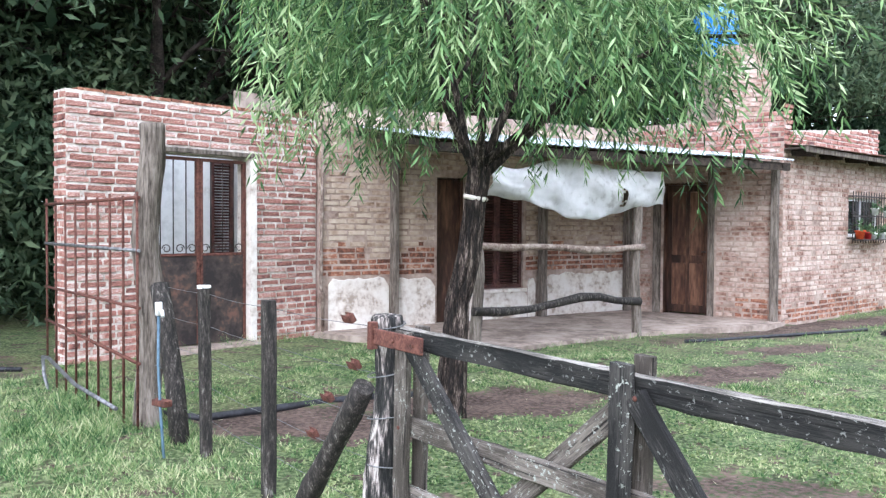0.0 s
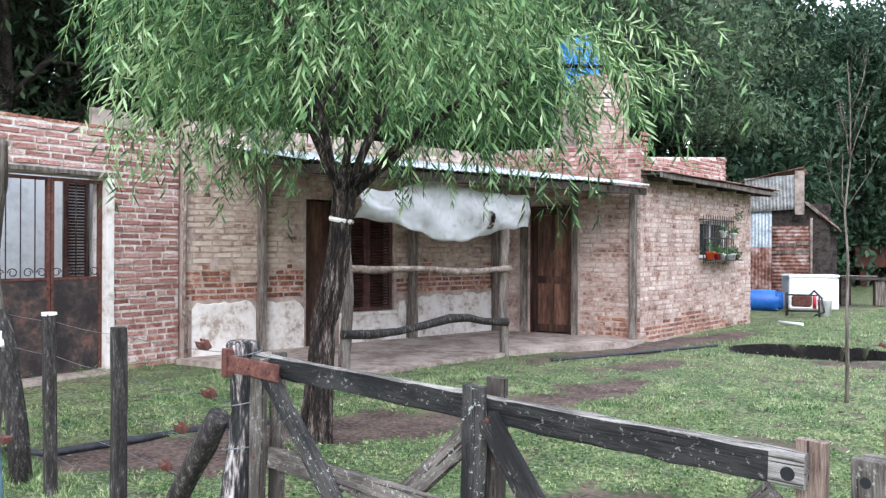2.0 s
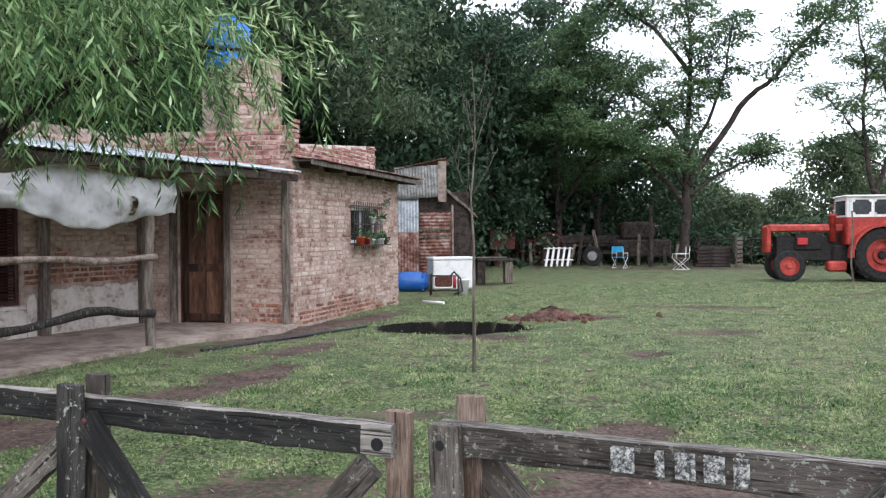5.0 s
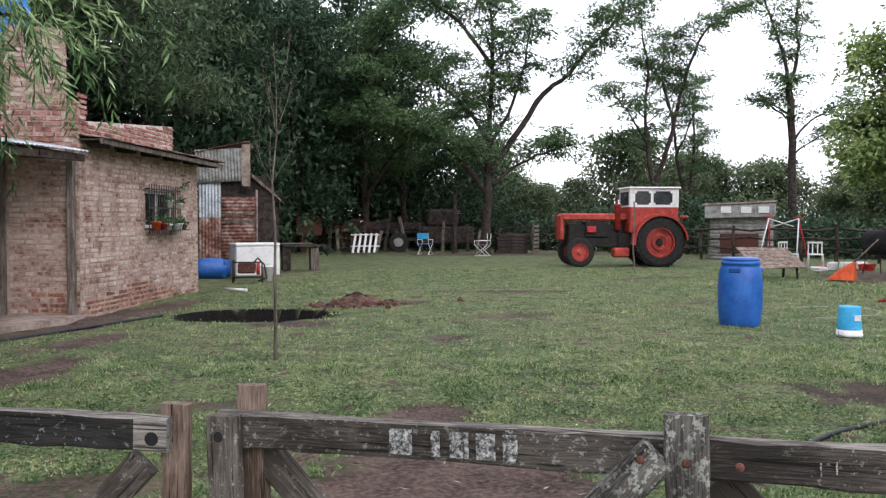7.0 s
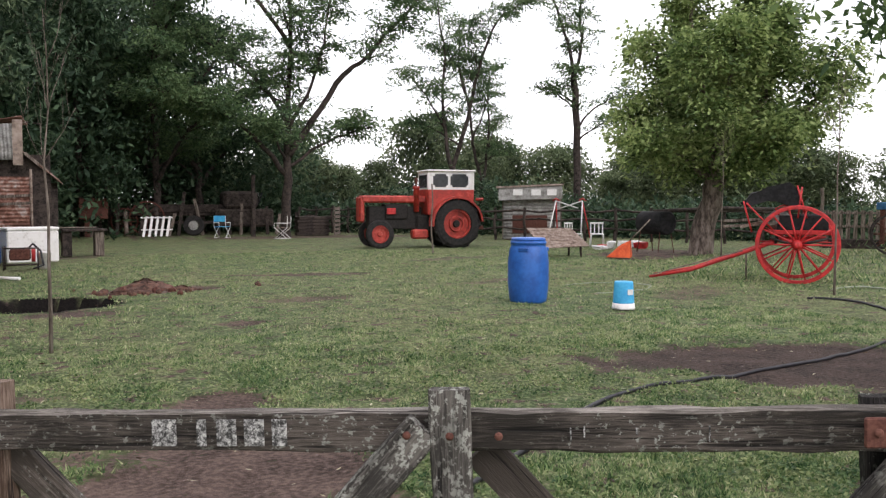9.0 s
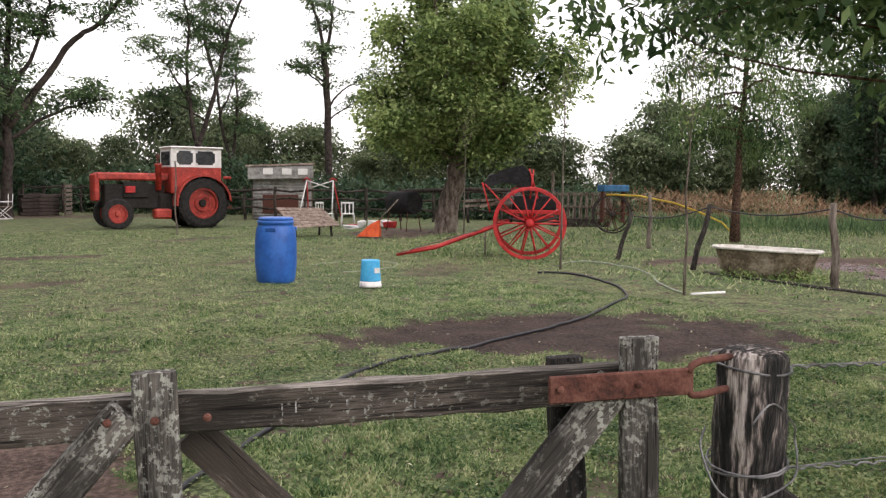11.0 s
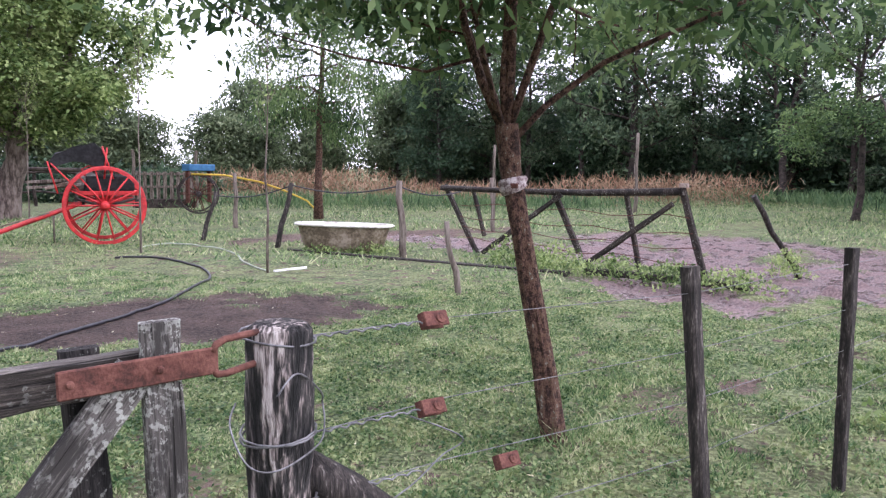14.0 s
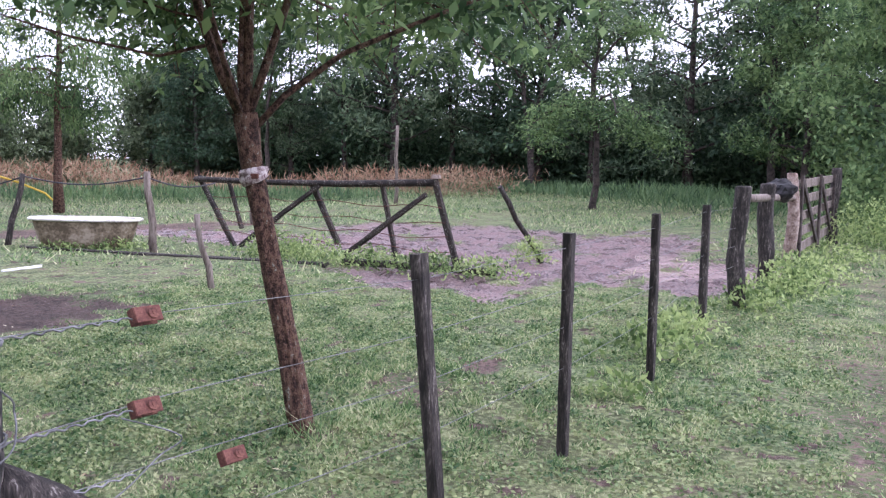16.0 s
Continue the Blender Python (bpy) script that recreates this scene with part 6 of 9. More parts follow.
def sapling(x, y, h, seed, tall_leaves=0.0):
    rng = random.Random(seed)
    t = thing("sapling", "thin young sapling with sparse bare twigs in the lawn", "tree", at=(x, y, 0), group="saplings")
    out, tips = [], []
    pts = [Vector((rng.uniform(-1, 1) * 0.007 * i, rng.uniform(-1, 1) * 0.007 * i, -0.1 + h * i / 7)) for i in range(8)]
    out.append((pts, [0.021, 0.018, 0.015, 0.012, 0.010, 0.007, 0.005, 0.003]))
    for k in range(9):
        i = rng.randint(4, 6)
        a = rng.uniform(0, 6.28)
        grow(rng, pts[i], (math.cos(a) * 0.45, math.sin(a) * 0.45, 1), 0.6 * h / 3.4, 0.005, 1, 0.35, out, tips, 0.2, 2)
    stem = out.pop(0)
    part("trunk", tube(B(), stem[0], stem[1], 8), OLD_WOOD, t)
    tagged(part("twig", limbs_mesh(out, 0.001), OLD_WOOD, t), kind="stuff")
    if tall_leaves:
        leaf_cloud("crown", tips, 5, 0.06, 0.022, 0.1, LIGHT_LEAF, t, seed)


sapling(0.02, 8.72, 3.3, 1)
sapling(10.85, 9.38, 3.4, 2, 1.0)
sapling(9.63, 6.17, 3.2, 3, 1.0)
sapling(15.0, 16.5, 3.4, 4, 1.0)

# ---------- things at the house ----------
# iron double door in the front wall
iron_door = thing("iron_door", "closed dark sheet-iron double door with barred upper half", "door")
iron_door.matrix_basis = MF
for k, (x0, x1) in enumerate(((1.04, 1.675), (1.685, 2.30))):
    leaf = part("door_leaf", slab(B(), (x0, -0.1, 0.05), (x1, -0.07, 1.06), bevel=0.004), DARK_SHEET, iron_door, "dark rusty sheet panel")
    for a, b in (((x0, -0.11, 0.05), (x0 + 0.035, -0.06, 2.17)), ((x1 - 0.035, -0.11, 0.05), (x1, -0.06, 2.17)), ((x0 + 0.035, -0.108, 2.135), (x1 - 0.035, -0.062, 2.17)), ((x0 + 0.035, -0.108, 1.06), (x1 - 0.035, -0.062, 1.09))):
        part("frame_bar", slab(B(), a, b), RUST, iron_door)
    for i in range(3):
        x = x0 + (x1 - x0) * (i + 1) / 4
        part("upright_bar", tube(B(), [(x, -0.085, 1.08), (x, -0.085, 2.14)], 0.007, 6), IRON, iron_door)
    for c in (0.25, 0.75):
        xc = x0 + (x1 - x0) * c
        for s in (-1, 1):
            pts = [(xc + s * (0.075 - 0.055 * (1 - a / 14) * math.cos(a)), -0.085, 1.145 + 0.05 * (1 - a / 14) * math.sin(a)) for a in [i * 0.45 for i in range(17)]]
            part("scroll", tube(B(), pts, 0.006, 5), IRON, iron_door)
part("jamb_trim", slab(slab(B(), (2.31, -0.2, 0.0), (2.40, 0.03, 2.2), bevel=0.004), (0.96, -0.2, 0.0), (1.03, 0.02, 2.2), bevel=0.004), PLASTER, iron_door, "whitewashed jamb")
part("lintel", beam(B(), (0.92, 0.015, 2.235), (2.42, 0.015, 2.235), 0.055, 0.05, wear=0.005, cuts=9), OLD_WOOD, iron_door)
part("threshold", slab(B(), (0.95, -0.2, -0.1), (2.45, 0.22, 0.035), bevel=0.01), CONCRETE, iron_door)
# little courtyard behind the door: white wall with a maroon shutter
yard_wall = tagged(part("wall_yard", slab(B(), (1.35, -2.4, -0.1), (5.4, -2.2, 2.5)), WHITE_WALL), "white painted courtyard wall behind the iron door", "wall", kind="structure")
yard_wall.matrix_world = MF
ysh = thing("window_2", "maroon louvred shutter on the white courtyard wall", "window", kind="structure")
ysh.matrix_basis = MF
part("shutter", shutter(B(), 3.18, 0.9, 3.55, 2.35, -2.16), MAROON, ysh)
part("window_frame", slab(B(), (3.0, -2.2, 0.85), (3.16, -2.15, 2.4)), WHITE_PAINT, ysh)
# back of the courtyard
side_wall = tagged(part("wall_side", slab(B(), (LF + 1.0, -2.2, -0.1), (LF + 1.26, -0.3, 2.75)), MORTAR), "mortared courtyard side wall", "wall", kind="structure")
side_wall.matrix_world = MF
# grey asbestos sheet standing above the wall
sheet_ = tagged(part("roof_sheet", slab(B(), (2.6, -0.75, 2.2), (3.5, -0.72, 3.12)), CONCRETE), "grey cement roof sheet seen above the brick wall", "roof sheet")
sheet_.matrix_world = MF
# drain pipe at the joint
pipe_v = tagged(part("drain_pipe", tube(B(), [(0.03, 0.05, 0.0), (0.03, 0.05, 0.55), (0.0, 0.055, 0.6), (0.01, 0.055, 1.4), (0.03, 0.055, 2.7)], 0.022, 8), PALE_WOOD), "thin pale drain pipe up the wall joint", "pipe")
pipe_v.matrix_world = MP

# window of the wing: frame, panes, iron grille, pots
wg = thing("window_3", "small wing window behind an iron grille", "window", kind="structure")
wg.matrix_basis = MW
for a, b in (((2.2, -0.12, 1.28), (2.25, -0.06, 1.92)), ((3.40, -0.12, 1.28), (3.45, -0.06, 1.92)), ((2.25, -0.12, 1.87), (3.40, -0.06, 1.92)), ((2.25, -0.12, 1.28), (3.40, -0.06, 1.33)), ((2.80, -0.12, 1.33), (2.85, -0.06, 1.87))):
    part("window_frame", slab(B(), a, b), WHITE_WALL, wg)
for x0, x1 in ((2.25, 2.80), (2.85, 3.40)):
    part("pane", slab(B(), (x0, -0.1, 1.33), (x1, -0.092, 1.87)), GLASS_DARK, wg)
grille = thing("window_grille", "dark iron window grille with pointed bars", "grille")
grille.matrix_basis = MW
for i in range(14):
    x = 2.16 + 1.34 * i / 13
    part("bar", tube(B(), [(x, 0.09, 1.18), (x, 0.09, 2.02)], 0.008, 5), IRON, grille)
for z in (1.26, 1.62, 1.94):
    part("rail", slab(B(), (2.14, 0.08, z - 0.012), (3.52, 0.1, z + 0.012)), IRON, grille)
for x in (2.16, 3.5):
    for z in (1.26, 1.94):
        part("bracket", slab(B(), (x - 0.01, -0.02, z - 0.01), (x + 0.01, 0.09, z + 0.01)), IRON, grille)
part("shelf", slab(B(), (2.14, 0.1, 1.225), (3.52, 0.26, 1.245)), IRON, grille)
POT_MATS = [ORANGE, CART_RED, WHITE_PAINT, WHITE_PAINT, WHITE_PAINT, RUST]
for k, (x, z, m, r) in enumerate(((2.25, 1.246, ORANGE, 0.08), (2.55, 1.246, CART_RED, 0.065), (2.80, 1.246, WHITE_PAINT, 0.055), (3.12, 1.246, WHITE_PAINT, 0.06), (3.27, 1.246, WHITE_PAINT, 0.06), (3.46, 1.246, RUST, 0.05), (2.82, 1.64, WHITE_PAINT, 0.065), (3.3, 1.62, WHITE_PAINT, 0.055), (3.52, 1.95, WHITE_PAINT, 0.04))):
    words = {ORANGE: "orange", CART_RED: "red", WHITE_PAINT: "white", RUST: "brown"}[m]
    pt = thing("flower_pot", "small " + words + " flower pot with a plant on the grille", "flower pot", group="flower pots")
    pt.matrix_basis = MW @ Matrix.Translation((x, 0.17, z))
    part("pot", tube(B(), [(0, 0, 0), (0, 0, r * 1.5), (0, 0, r * 1.52), (0, 0, r * 1.8)], [r * 0.7, r * 0.95, r * 1.08, r * 1.08], 12), m, pt, smooth=False)
    leaf_cloud("leaves", [(Vector((0, 0, r * 2.3)), Vector((0, 0, 1)))] * 4, 12, 0.07, 0.03, r * 0.8, MID_LEAF, pt, k)

# porch front: poles, rails, tarp
PA, PB = Vector((-5.0, 7.95)), Vector((-4.05, 10.25))
pu = (PB - PA).normalized()


def porch_at(s, z, off=0.0):
    return (PA.x + pu.x * s + pu.y * off, PA.y + pu.y * s - pu.x * off, z)


for k, s in enumerate((-0.02, 2.49)):
    p = tagged(part("porch_pole", post_mesh(2.24, 0.062 if k else 0.07, 30 + k, 10, rough=0.07, rings=12, bend=0.015), OLD_WOOD, smooth=True), "crooked grey debarked porch pole", "post", "porch poles")
    p.location = porch_at(s, 0)
for nm, pts, r, lab in (("rail_log", [(0.0, 1.19), (0.4, 1.17), (0.8, 1.18), (1.2, 1.165), (1.6, 1.13), (2.0, 1.13), (2.3, 1.155), (2.56, 1.16)], 0.042, "pale debarked log rail across the porch front"), ("rail_log", [(-0.1, 0.46), (0.3, 0.44), (0.7, 0.45), (1.1, 0.50), (1.5, 0.56), (1.8, 0.55), (2.1, 0.49), (2.5, 0.46)], 0.05, "dark bowed log rail across the porch front")):
    tagged(part(nm, tube(B(), [porch_at(s, z, 0.05) for s, z in pts], [r * (1 + 0.14 * math.sin(i * 1.9)) for i in range(len(pts))], 10, 0.07, 2), PALE_WOOD if "pale" in lab else DROPPER), lab, "rail", "porch rails")


def tarp():
    nx_, nz_ = 64, 20
    rg = random.Random(3)
    bm = B()
    grid = []
    for j in range(nz_ + 1):
        row = []
        for i in range(nx_ + 1):
            u, v = i / nx_, j / nz_
            s = 0.08 + 2.86 * u
            zt = 2.11 + 0.10 * math.exp(-((u - 0.42) / 0.2) ** 2) + 0.03 * u - 0.05 * math.exp(-((u - 0.16) / 0.1) ** 2)
            zb = 1.76 - 0.23 * math.exp(-((u - 0.52) / 0.26) ** 2) - 0.05 * u + 0.015 * math.sin(u * 40)
            z = zt + (zb - zt) * v
            belly = 0.10 * math.sin(math.pi * v) ** 0.8 * (0.6 + 0.4 * math.sin(u * 9 + 1)) + 0.02 * math.sin(u * 34 + 4 * v) + 0.016 * math.sin(u * 19 - 9 * v) + 0.012 * noise.noise(Vector((u * 22, v * 9, 0)))
            row.append(bm.verts.new(porch_at(s, z + 0.01 * noise.noise(Vector((u * 9, v * 4, 3))), 0.03 + belly)))
        grid.append(row)
    for j in range(nz_):
        for i in range(nx_):
            if 45 <= i <= 46 and 9 <= j <= 16 and (i + j) % 5:
                continue
            bm.faces.new((grid[j][i], grid[j][i + 1], grid[j + 1][i + 1], grid[j + 1][i])).smooth = True
    r = bmesh.ops.solidify(bm, geom=bm.faces[:], thickness=0.004)
    tagged(part("tarp", bm, TARP, smooth=True), "dirty white woven tarp slung under the porch roof", "tarp")


tarp()

# tank tower and blue tank
tower = tagged(part("tank_tower", slab(B(), (-0.4, -0.4, 2.5), (0.4, 0.4, 4.36)), PALE_MORTAR), "square limewashed brick tower on the house roof", "tower")
tower.matrix_world = pose(-3.78, 14.2, 0, 0, 0, 12)
for fx, (a, b) in enumerate((((-0.4, -0.4), (0.4, -0.4)), ((0.4, -0.4), (0.4, 0.4)), ((-0.4, 0.4), (-0.4, -0.4)))):
    mfr, ll = wall_frame(Vector(a), Vector(b))
    jb = joined_bricks("brick_course", ll, 2.52, 4.33, [], PALE_BRICK, tower, "limewashed bricks", seed=20 + fx, depth=0.014)
    jb.matrix_basis = mfr
tank = thing("water_tank", "bright blue plastic water tank on a brick base", "water tank", at=(-4.42, 14.75, 4.3))
part("body", tube(B(), [(0, 0, 0), (0, 0, 0.05), (0, 0, 0.3), (0, 0, 0.33), (0, 0, 0.6), (0, 0, 0.63), (0, 0, 0.8), (0, 0, 0.92), (0, 0, 0.97)], [0.36, 0.39, 0.39, 0.37, 0.39, 0.37, 0.38, 0.22, 0.16], 24), TANK_BLUE, tank)
part("lid", tube(B(), [(0, 0, 0.96), (0, 0, 1.0), (0, 0, 1.02)], [0.17, 0.17, 0.1], 16), TANK_BLUE, tank)
base_t = tagged(part("concrete_pier", slab(B(), (-0.42, -0.42, 2.5), (0.42, 0.42, 4.3), bevel=0.01), CONCRETE), "grey concrete pier under the water tank", "pier")
base_t.matrix_world = pose(-4.42, 14.75, 0, 0, 0, 12)

# rusty iron grating leaning on the corner post
gr = thing("iron_grating", "rusty welded iron grating leaning on the corner post", "grating")
ga, gb = Vector((-7.03, 4.06)), Vector((-4.92, 3.48))
gu = (gb - ga)
for i in range(9):
    f = i / 8
    p = ga + gu * f
    part("bar", tube(B(), [(p.x, p.y, 0.0 if i not in (0,) else 0.25), (p.x, p.y, 1.63 - 0.02 * (i % 2))], 0.0095, 6), RUST, gr)
for k, (z0, z1, m) in enumerate(((1.58, 1.59, RUST), (1.24, 1.23, WIRE), (0.86, 0.84, RUST), (0.57, 0.46, RUST))):
    part("cross_bar", tube(B(), [(ga.x - 0.02, ga.y, z0), (gb.x + 0.02, gb.y, z1)], 0.013, 6), m, gr)
part("bent_tube", tube(B(), [(-6.75, 3.9, 0.0), (-6.9, 3.95, 0.12), (-6.95, 3.97, 0.26), (-6.7, 3.88, 0.28), (-5.9, 3.62, 0.19), (-5.05, 3.4, 0.15)], 0.016, 7), WIRE, gr, "bent grey pipe")

# stand pipe with tap and blue hose by the fence
tap = thing("stand_pipe", "blue garden pipe with white tap tied to a fence post", "tap", at=(-4.32, 3.2, 0))
part("pipe", tube(B(), [(0.12, -0.05, 0.0), (0.05, -0.02, 0.25), (0.0, 0.0, 0.55), (-0.02, 0.02, 0.86)], 0.009, 8), mat("grey_blue_pipe", [(0.2, (0.06, 0.11, 0.16)), (0.8, (0.12, 0.19, 0.25))], 8, 0.5, 0.05), tap)
part("tap", tube(B(), [(-0.02, 0.02, 0.85), (-0.02, 0.02, 0.93)], 0.022, 8), WHITE_PAINT, tap)
part("spout", tube(B(), [(-0.02, 0.02, 0.88), (0.04, 0.0, 0.88), (0.06, -0.01, 0.85)], 0.012, 6), WHITE_PAINT, tap)
part("clamp", slab(B(), (-0.03, -0.03, 0.30), (0.1, 0.03, 0.34), bevel=0.005), RUST, tap)

# black water pipes lying on the ground
for pts, r in (([(-3.35, 10.1), (-3.1, 10.45), (-2.6, 11.3), (-2.1, 12.05), (-1.7, 12.75)], 0.022), ([(-5.3, 3.8), (-4.85, 3.95), (-4.6, 4.6), (-4.4, 5.2), (-4.1, 5.6)], 0.03), ([(-9.5, 3.2), (-8.3, 3.95), (-7.9, 4.3)], 0.025)):
    tagged(part("water_pipe", tube(B(), [(x, y, gz(x, y) + r * 0.8) for x, y in pts], r, 8), HOSE), "black plastic water pipe lying on the grass", "pipe", "water pipes")

# ---------- things in the yard ----------
def wheel_mesh(bm, R, r_tyre, width, m=None, seg=28):
    """A tyre: a fat ring round x."""
    m = m or Matrix()
    prof = [(-width / 2, R - r_tyre), (-width / 2, R - r_tyre * 0.3), (-width * 0.36, R), (width * 0.36, R), (width / 2, R - r_tyre * 0.3), (width / 2, R - r_tyre)]
    rings = []
    for i in range(seg):
        a = 2 * math.pi * i / seg
        rings.append([bm.verts.new(m @ Vector((x, r * math.cos(a), r * math.sin(a)))) for x, r in prof])
    for i in range(seg):
        A_, B_ = rings[i], rings[(i + 1) % seg]
        for k in range(len(prof)):
            bm.faces.new((A_[k], A_[(k + 1) % len(prof)], B_[(k + 1) % len(prof)], B_[k]))
    return bm


def tractor():
    # x forward, y to its left; rear axle over the origin
    t = thing("tractor", "old red farm tractor with white-roofed cab and big tyres", "tractor", at=(11.38, 24.95, 0), turn=174)
    t.matrix_basis = pose(11.3, 24.95, 0, 0, 0, 174) @ Matrix.Diagonal((0.93, 0.93, 0.95, 1))
    yy = 0.72
    for side in (-1, 1):
        w = part("rear_wheel", wheel_mesh(B(), 0.8, 0.3, 0.36, pose(0, side * yy, 0.8, 0, 0, 90)), TYRE, t)
        part("rim", wheel_mesh(B(), 0.505, 0.07, 0.26, pose(0, side * yy, 0.8, 0, 0, 90)), RED_PAINT, w)
        part("disc", tube(B(), [(0, side * (yy - 0.02), 0.8), (0, side * (yy + 0.0), 0.8)], 0.45, 28), RED_PAINT, w)
        part("hub_ring", wheel_mesh(B(), 0.27, 0.06, 0.1, pose(0, side * (yy + 0.03), 0.8, 0, 0, 90)), RED_PAINT, w)
        part("hub", tube(B(), [(0, side * (yy + 0.0), 0.8), (0, side * (yy + 0.09), 0.8)], [0.13, 0.10], 14), ENGINE, w)
        lg = B()
        for i in range(22):
            a = 2 * math.pi * i / 22
            M = pose(0, side * yy, 0.8) @ Matrix.Rotation(a, 4, "Y") @ Matrix.Translation((0, 0, 0.8)) @ Matrix.Rotation(radians(30 * (1 if i % 2 else -1)), 4, "Z")
            slab(lg, (-0.03, -0.17, -0.02), (0.03, 0.17, 0.035), M)
        part("tread", lg, TYRE, w)
        f = part("front_wheel", wheel_mesh(B(), 0.47, 0.17, 0.2, pose(2.65, side * 0.62, 0.47, 0, 0, 90)), TYRE, t)
        part("rim", wheel_mesh(B(), 0.3, 0.05, 0.16, pose(2.65, side * 0.62, 0.47, 0, 0, 90)), RED_PAINT, f)
        part("disc", tube(B(), [(2.65, side * 0.60, 0.47), (2.65, side * 0.62, 0.47)], 0.26, 22), RED_PAINT, f)
        part("hub", tube(B(), [(2.65, side * 0.6, 0.47), (2.65, side * 0.68, 0.47)], [0.1, 0.07], 10), RED_PAINT, f)
        # mudguard over the rear wheel
        mg = B()
        pa = [(math.cos(a) * 0.92, 0.8 + math.sin(a) * 0.92) for a in [radians(-5 + 15 * i) for i in range(13)]]
        for (x0, z0), (x1, z1) in zip(pa, pa[1:]):
            vs = [mg.verts.new(v) for v in ((x0, side * 0.5, z0), (x1, side * 0.5, z1), (x1, side * 0.95, z1), (x0, side * 0.95, z0))]
            mg.faces.new(vs)
            vs2 = [mg.verts.new(v) for v in ((x0, side * 0.95, z0), (x1, side * 0.95, z1), (x1 * 0.93, side * 0.95, 0.8 + (z1 - 0.8) * 0.93), (x0 * 0.93, side * 0.95, 0.8 + (z0 - 0.8) * 0.93))]
            mg.faces.new(vs2)
            vs3 = [mg.verts.new(v) for v in ((x0, side * 0.5, z0), (x1, side * 0.5, z1), (x1 * 0.6, side * 0.5, 0.8 + (z1 - 0.8) * 0.6), (x0 * 0.6, side * 0.5, 0.8 + (z0 - 0.8) * 0.6))]
            mg.faces.new(vs3)
        part("mudguard", mg, RED_PAINT, t)
    part("hood", slab(B(), (0.95, -0.33, 1.5), (3.2, 0.33, 1.74), bevel=0.05), RED_PAINT, t)
    part("grille", slab(B(), (3.1, -0.31, 0.85), (3.28, 0.31, 1.7), bevel=0.05), RED_PAINT, t)
    part("engine", slab(slab(B(), (1.1, -0.24, 0.62), (2.95, 0.24, 1.38), bevel=0.03), (1.6, -0.3, 0.95), (2.4, 0.3, 1.45), bevel=0.03), ENGINE, t, "black greasy engine block")
    part("gearbox", slab(B(), (-0.35, -0.35, 0.5), (1.3, 0.35, 1.1), bevel=0.06), ENGINE, t)
    part("belly_tank", slab(B(), (0.95, 0.2, 0.3), (1.5, 0.6, 0.62), bevel=0.06), RED_PAINT, t)
    part("battery_box", slab(B(), (2.05, 0.34, 1.12), (2.35, 0.42, 1.32), bevel=0.01), CART_RED, t)
    part("front_axle", slab(B(), (2.56, -0.6, 0.42), (2.74, 0.6, 0.54), bevel=0.02), IRON, t)
    # cab: lower red panels, white upper with windows
    part("cab_lower", slab(B(), (-0.68, -0.62, 1.1), (0.98, 0.62, 1.98), bevel=0.04), RED_PAINT, t)
    for a, b in (((-0.68, -0.62, 1.93), (-0.57, 0.62, 2.54)), ((0.88, -0.62, 1.93), (0.98, 0.62, 2.54)), ((0.13, -0.62, 1.93), (0.2, -0.55, 2.54)), ((0.13, 0.55, 1.93), (0.2, 0.62, 2.54)), ((-0.57, -0.62, 2.46), (0.88, -0.57, 2.54)), ((-0.57, 0.57, 2.46), (0.88, 0.62, 2.54))):
        part("cab_pillar", slab(B(), a, b, bevel=0.012), WHITE_PAINT, t)
    part("roof", slab(B(), (-0.74, -0.68, 2.54), (1.02, 0.68, 2.6), bevel=0.025), WHITE_PAINT, t)
    for y in (-0.6, 0.6):
        part("cab_side", slab(B(), (-0.6, y - 0.02, 1.93), (0.92, y + 0.02, 2.54), bevel=0.008), WHITE_PAINT, t, "white upper cab side")
        for x0, x1 in ((-0.46, 0.18), (0.27, 0.80)):
            pb_ = slab(B(), (x0, y - 0.024, 2.02), (x1, y + 0.024, 2.46))
            bmesh.ops.bevel(pb_, geom=[e for e in pb_.edges if abs(e.verts[0].co.y - e.verts[1].co.y) > 0.01], offset=0.07, segments=3, affect="EDGES")
            part("pane", pb_, GLASS_DARK, t, "dark rounded cab window")
    part("pane", slab(B(), (0.97, -0.5, 2.0), (0.985, 0.5, 2.44)), GLASS_DARK, t)
    part("exhaust", tube(B(), [(1.25, 0.1, 1.7), (1.25, 0.1, 2.0), (1.25, 0.1, 2.18), (1.25, 0.1, 2.22), (1.25, 0.1, 2.34)], [0.03, 0.03, 0.03, 0.06, 0.05], 8), RUST, t)
    part("air_filter", tube(B(), [(1.3, 0.3, 1.2), (1.3, 0.3, 1.95), (1.3, 0.3, 1.97), (1.3, 0.3, 2.05)], [0.1, 0.1, 0.12, 0.12], 10), RED_PAINT, t)
    part("drawbar", slab(B(), (-1.1, -0.4, 0.6), (-0.6, 0.4, 0.72)), RUST, t)
    part("light", tube(B(), [(-0.7, 0.75, 1.62), (-0.95, 0.75, 1.62)], 0.05, 8), RED_PAINT, t)
    # stake leaning by it is its own thing
    st = tagged(part("stake", post_mesh(1.95, 0.025, 3, 6, bend=0.03), OLD_WOOD), "thin wooden stake with a pale band beside the tractor", "stake")
    st.location = (9.4, 21.9, 0)


tractor()


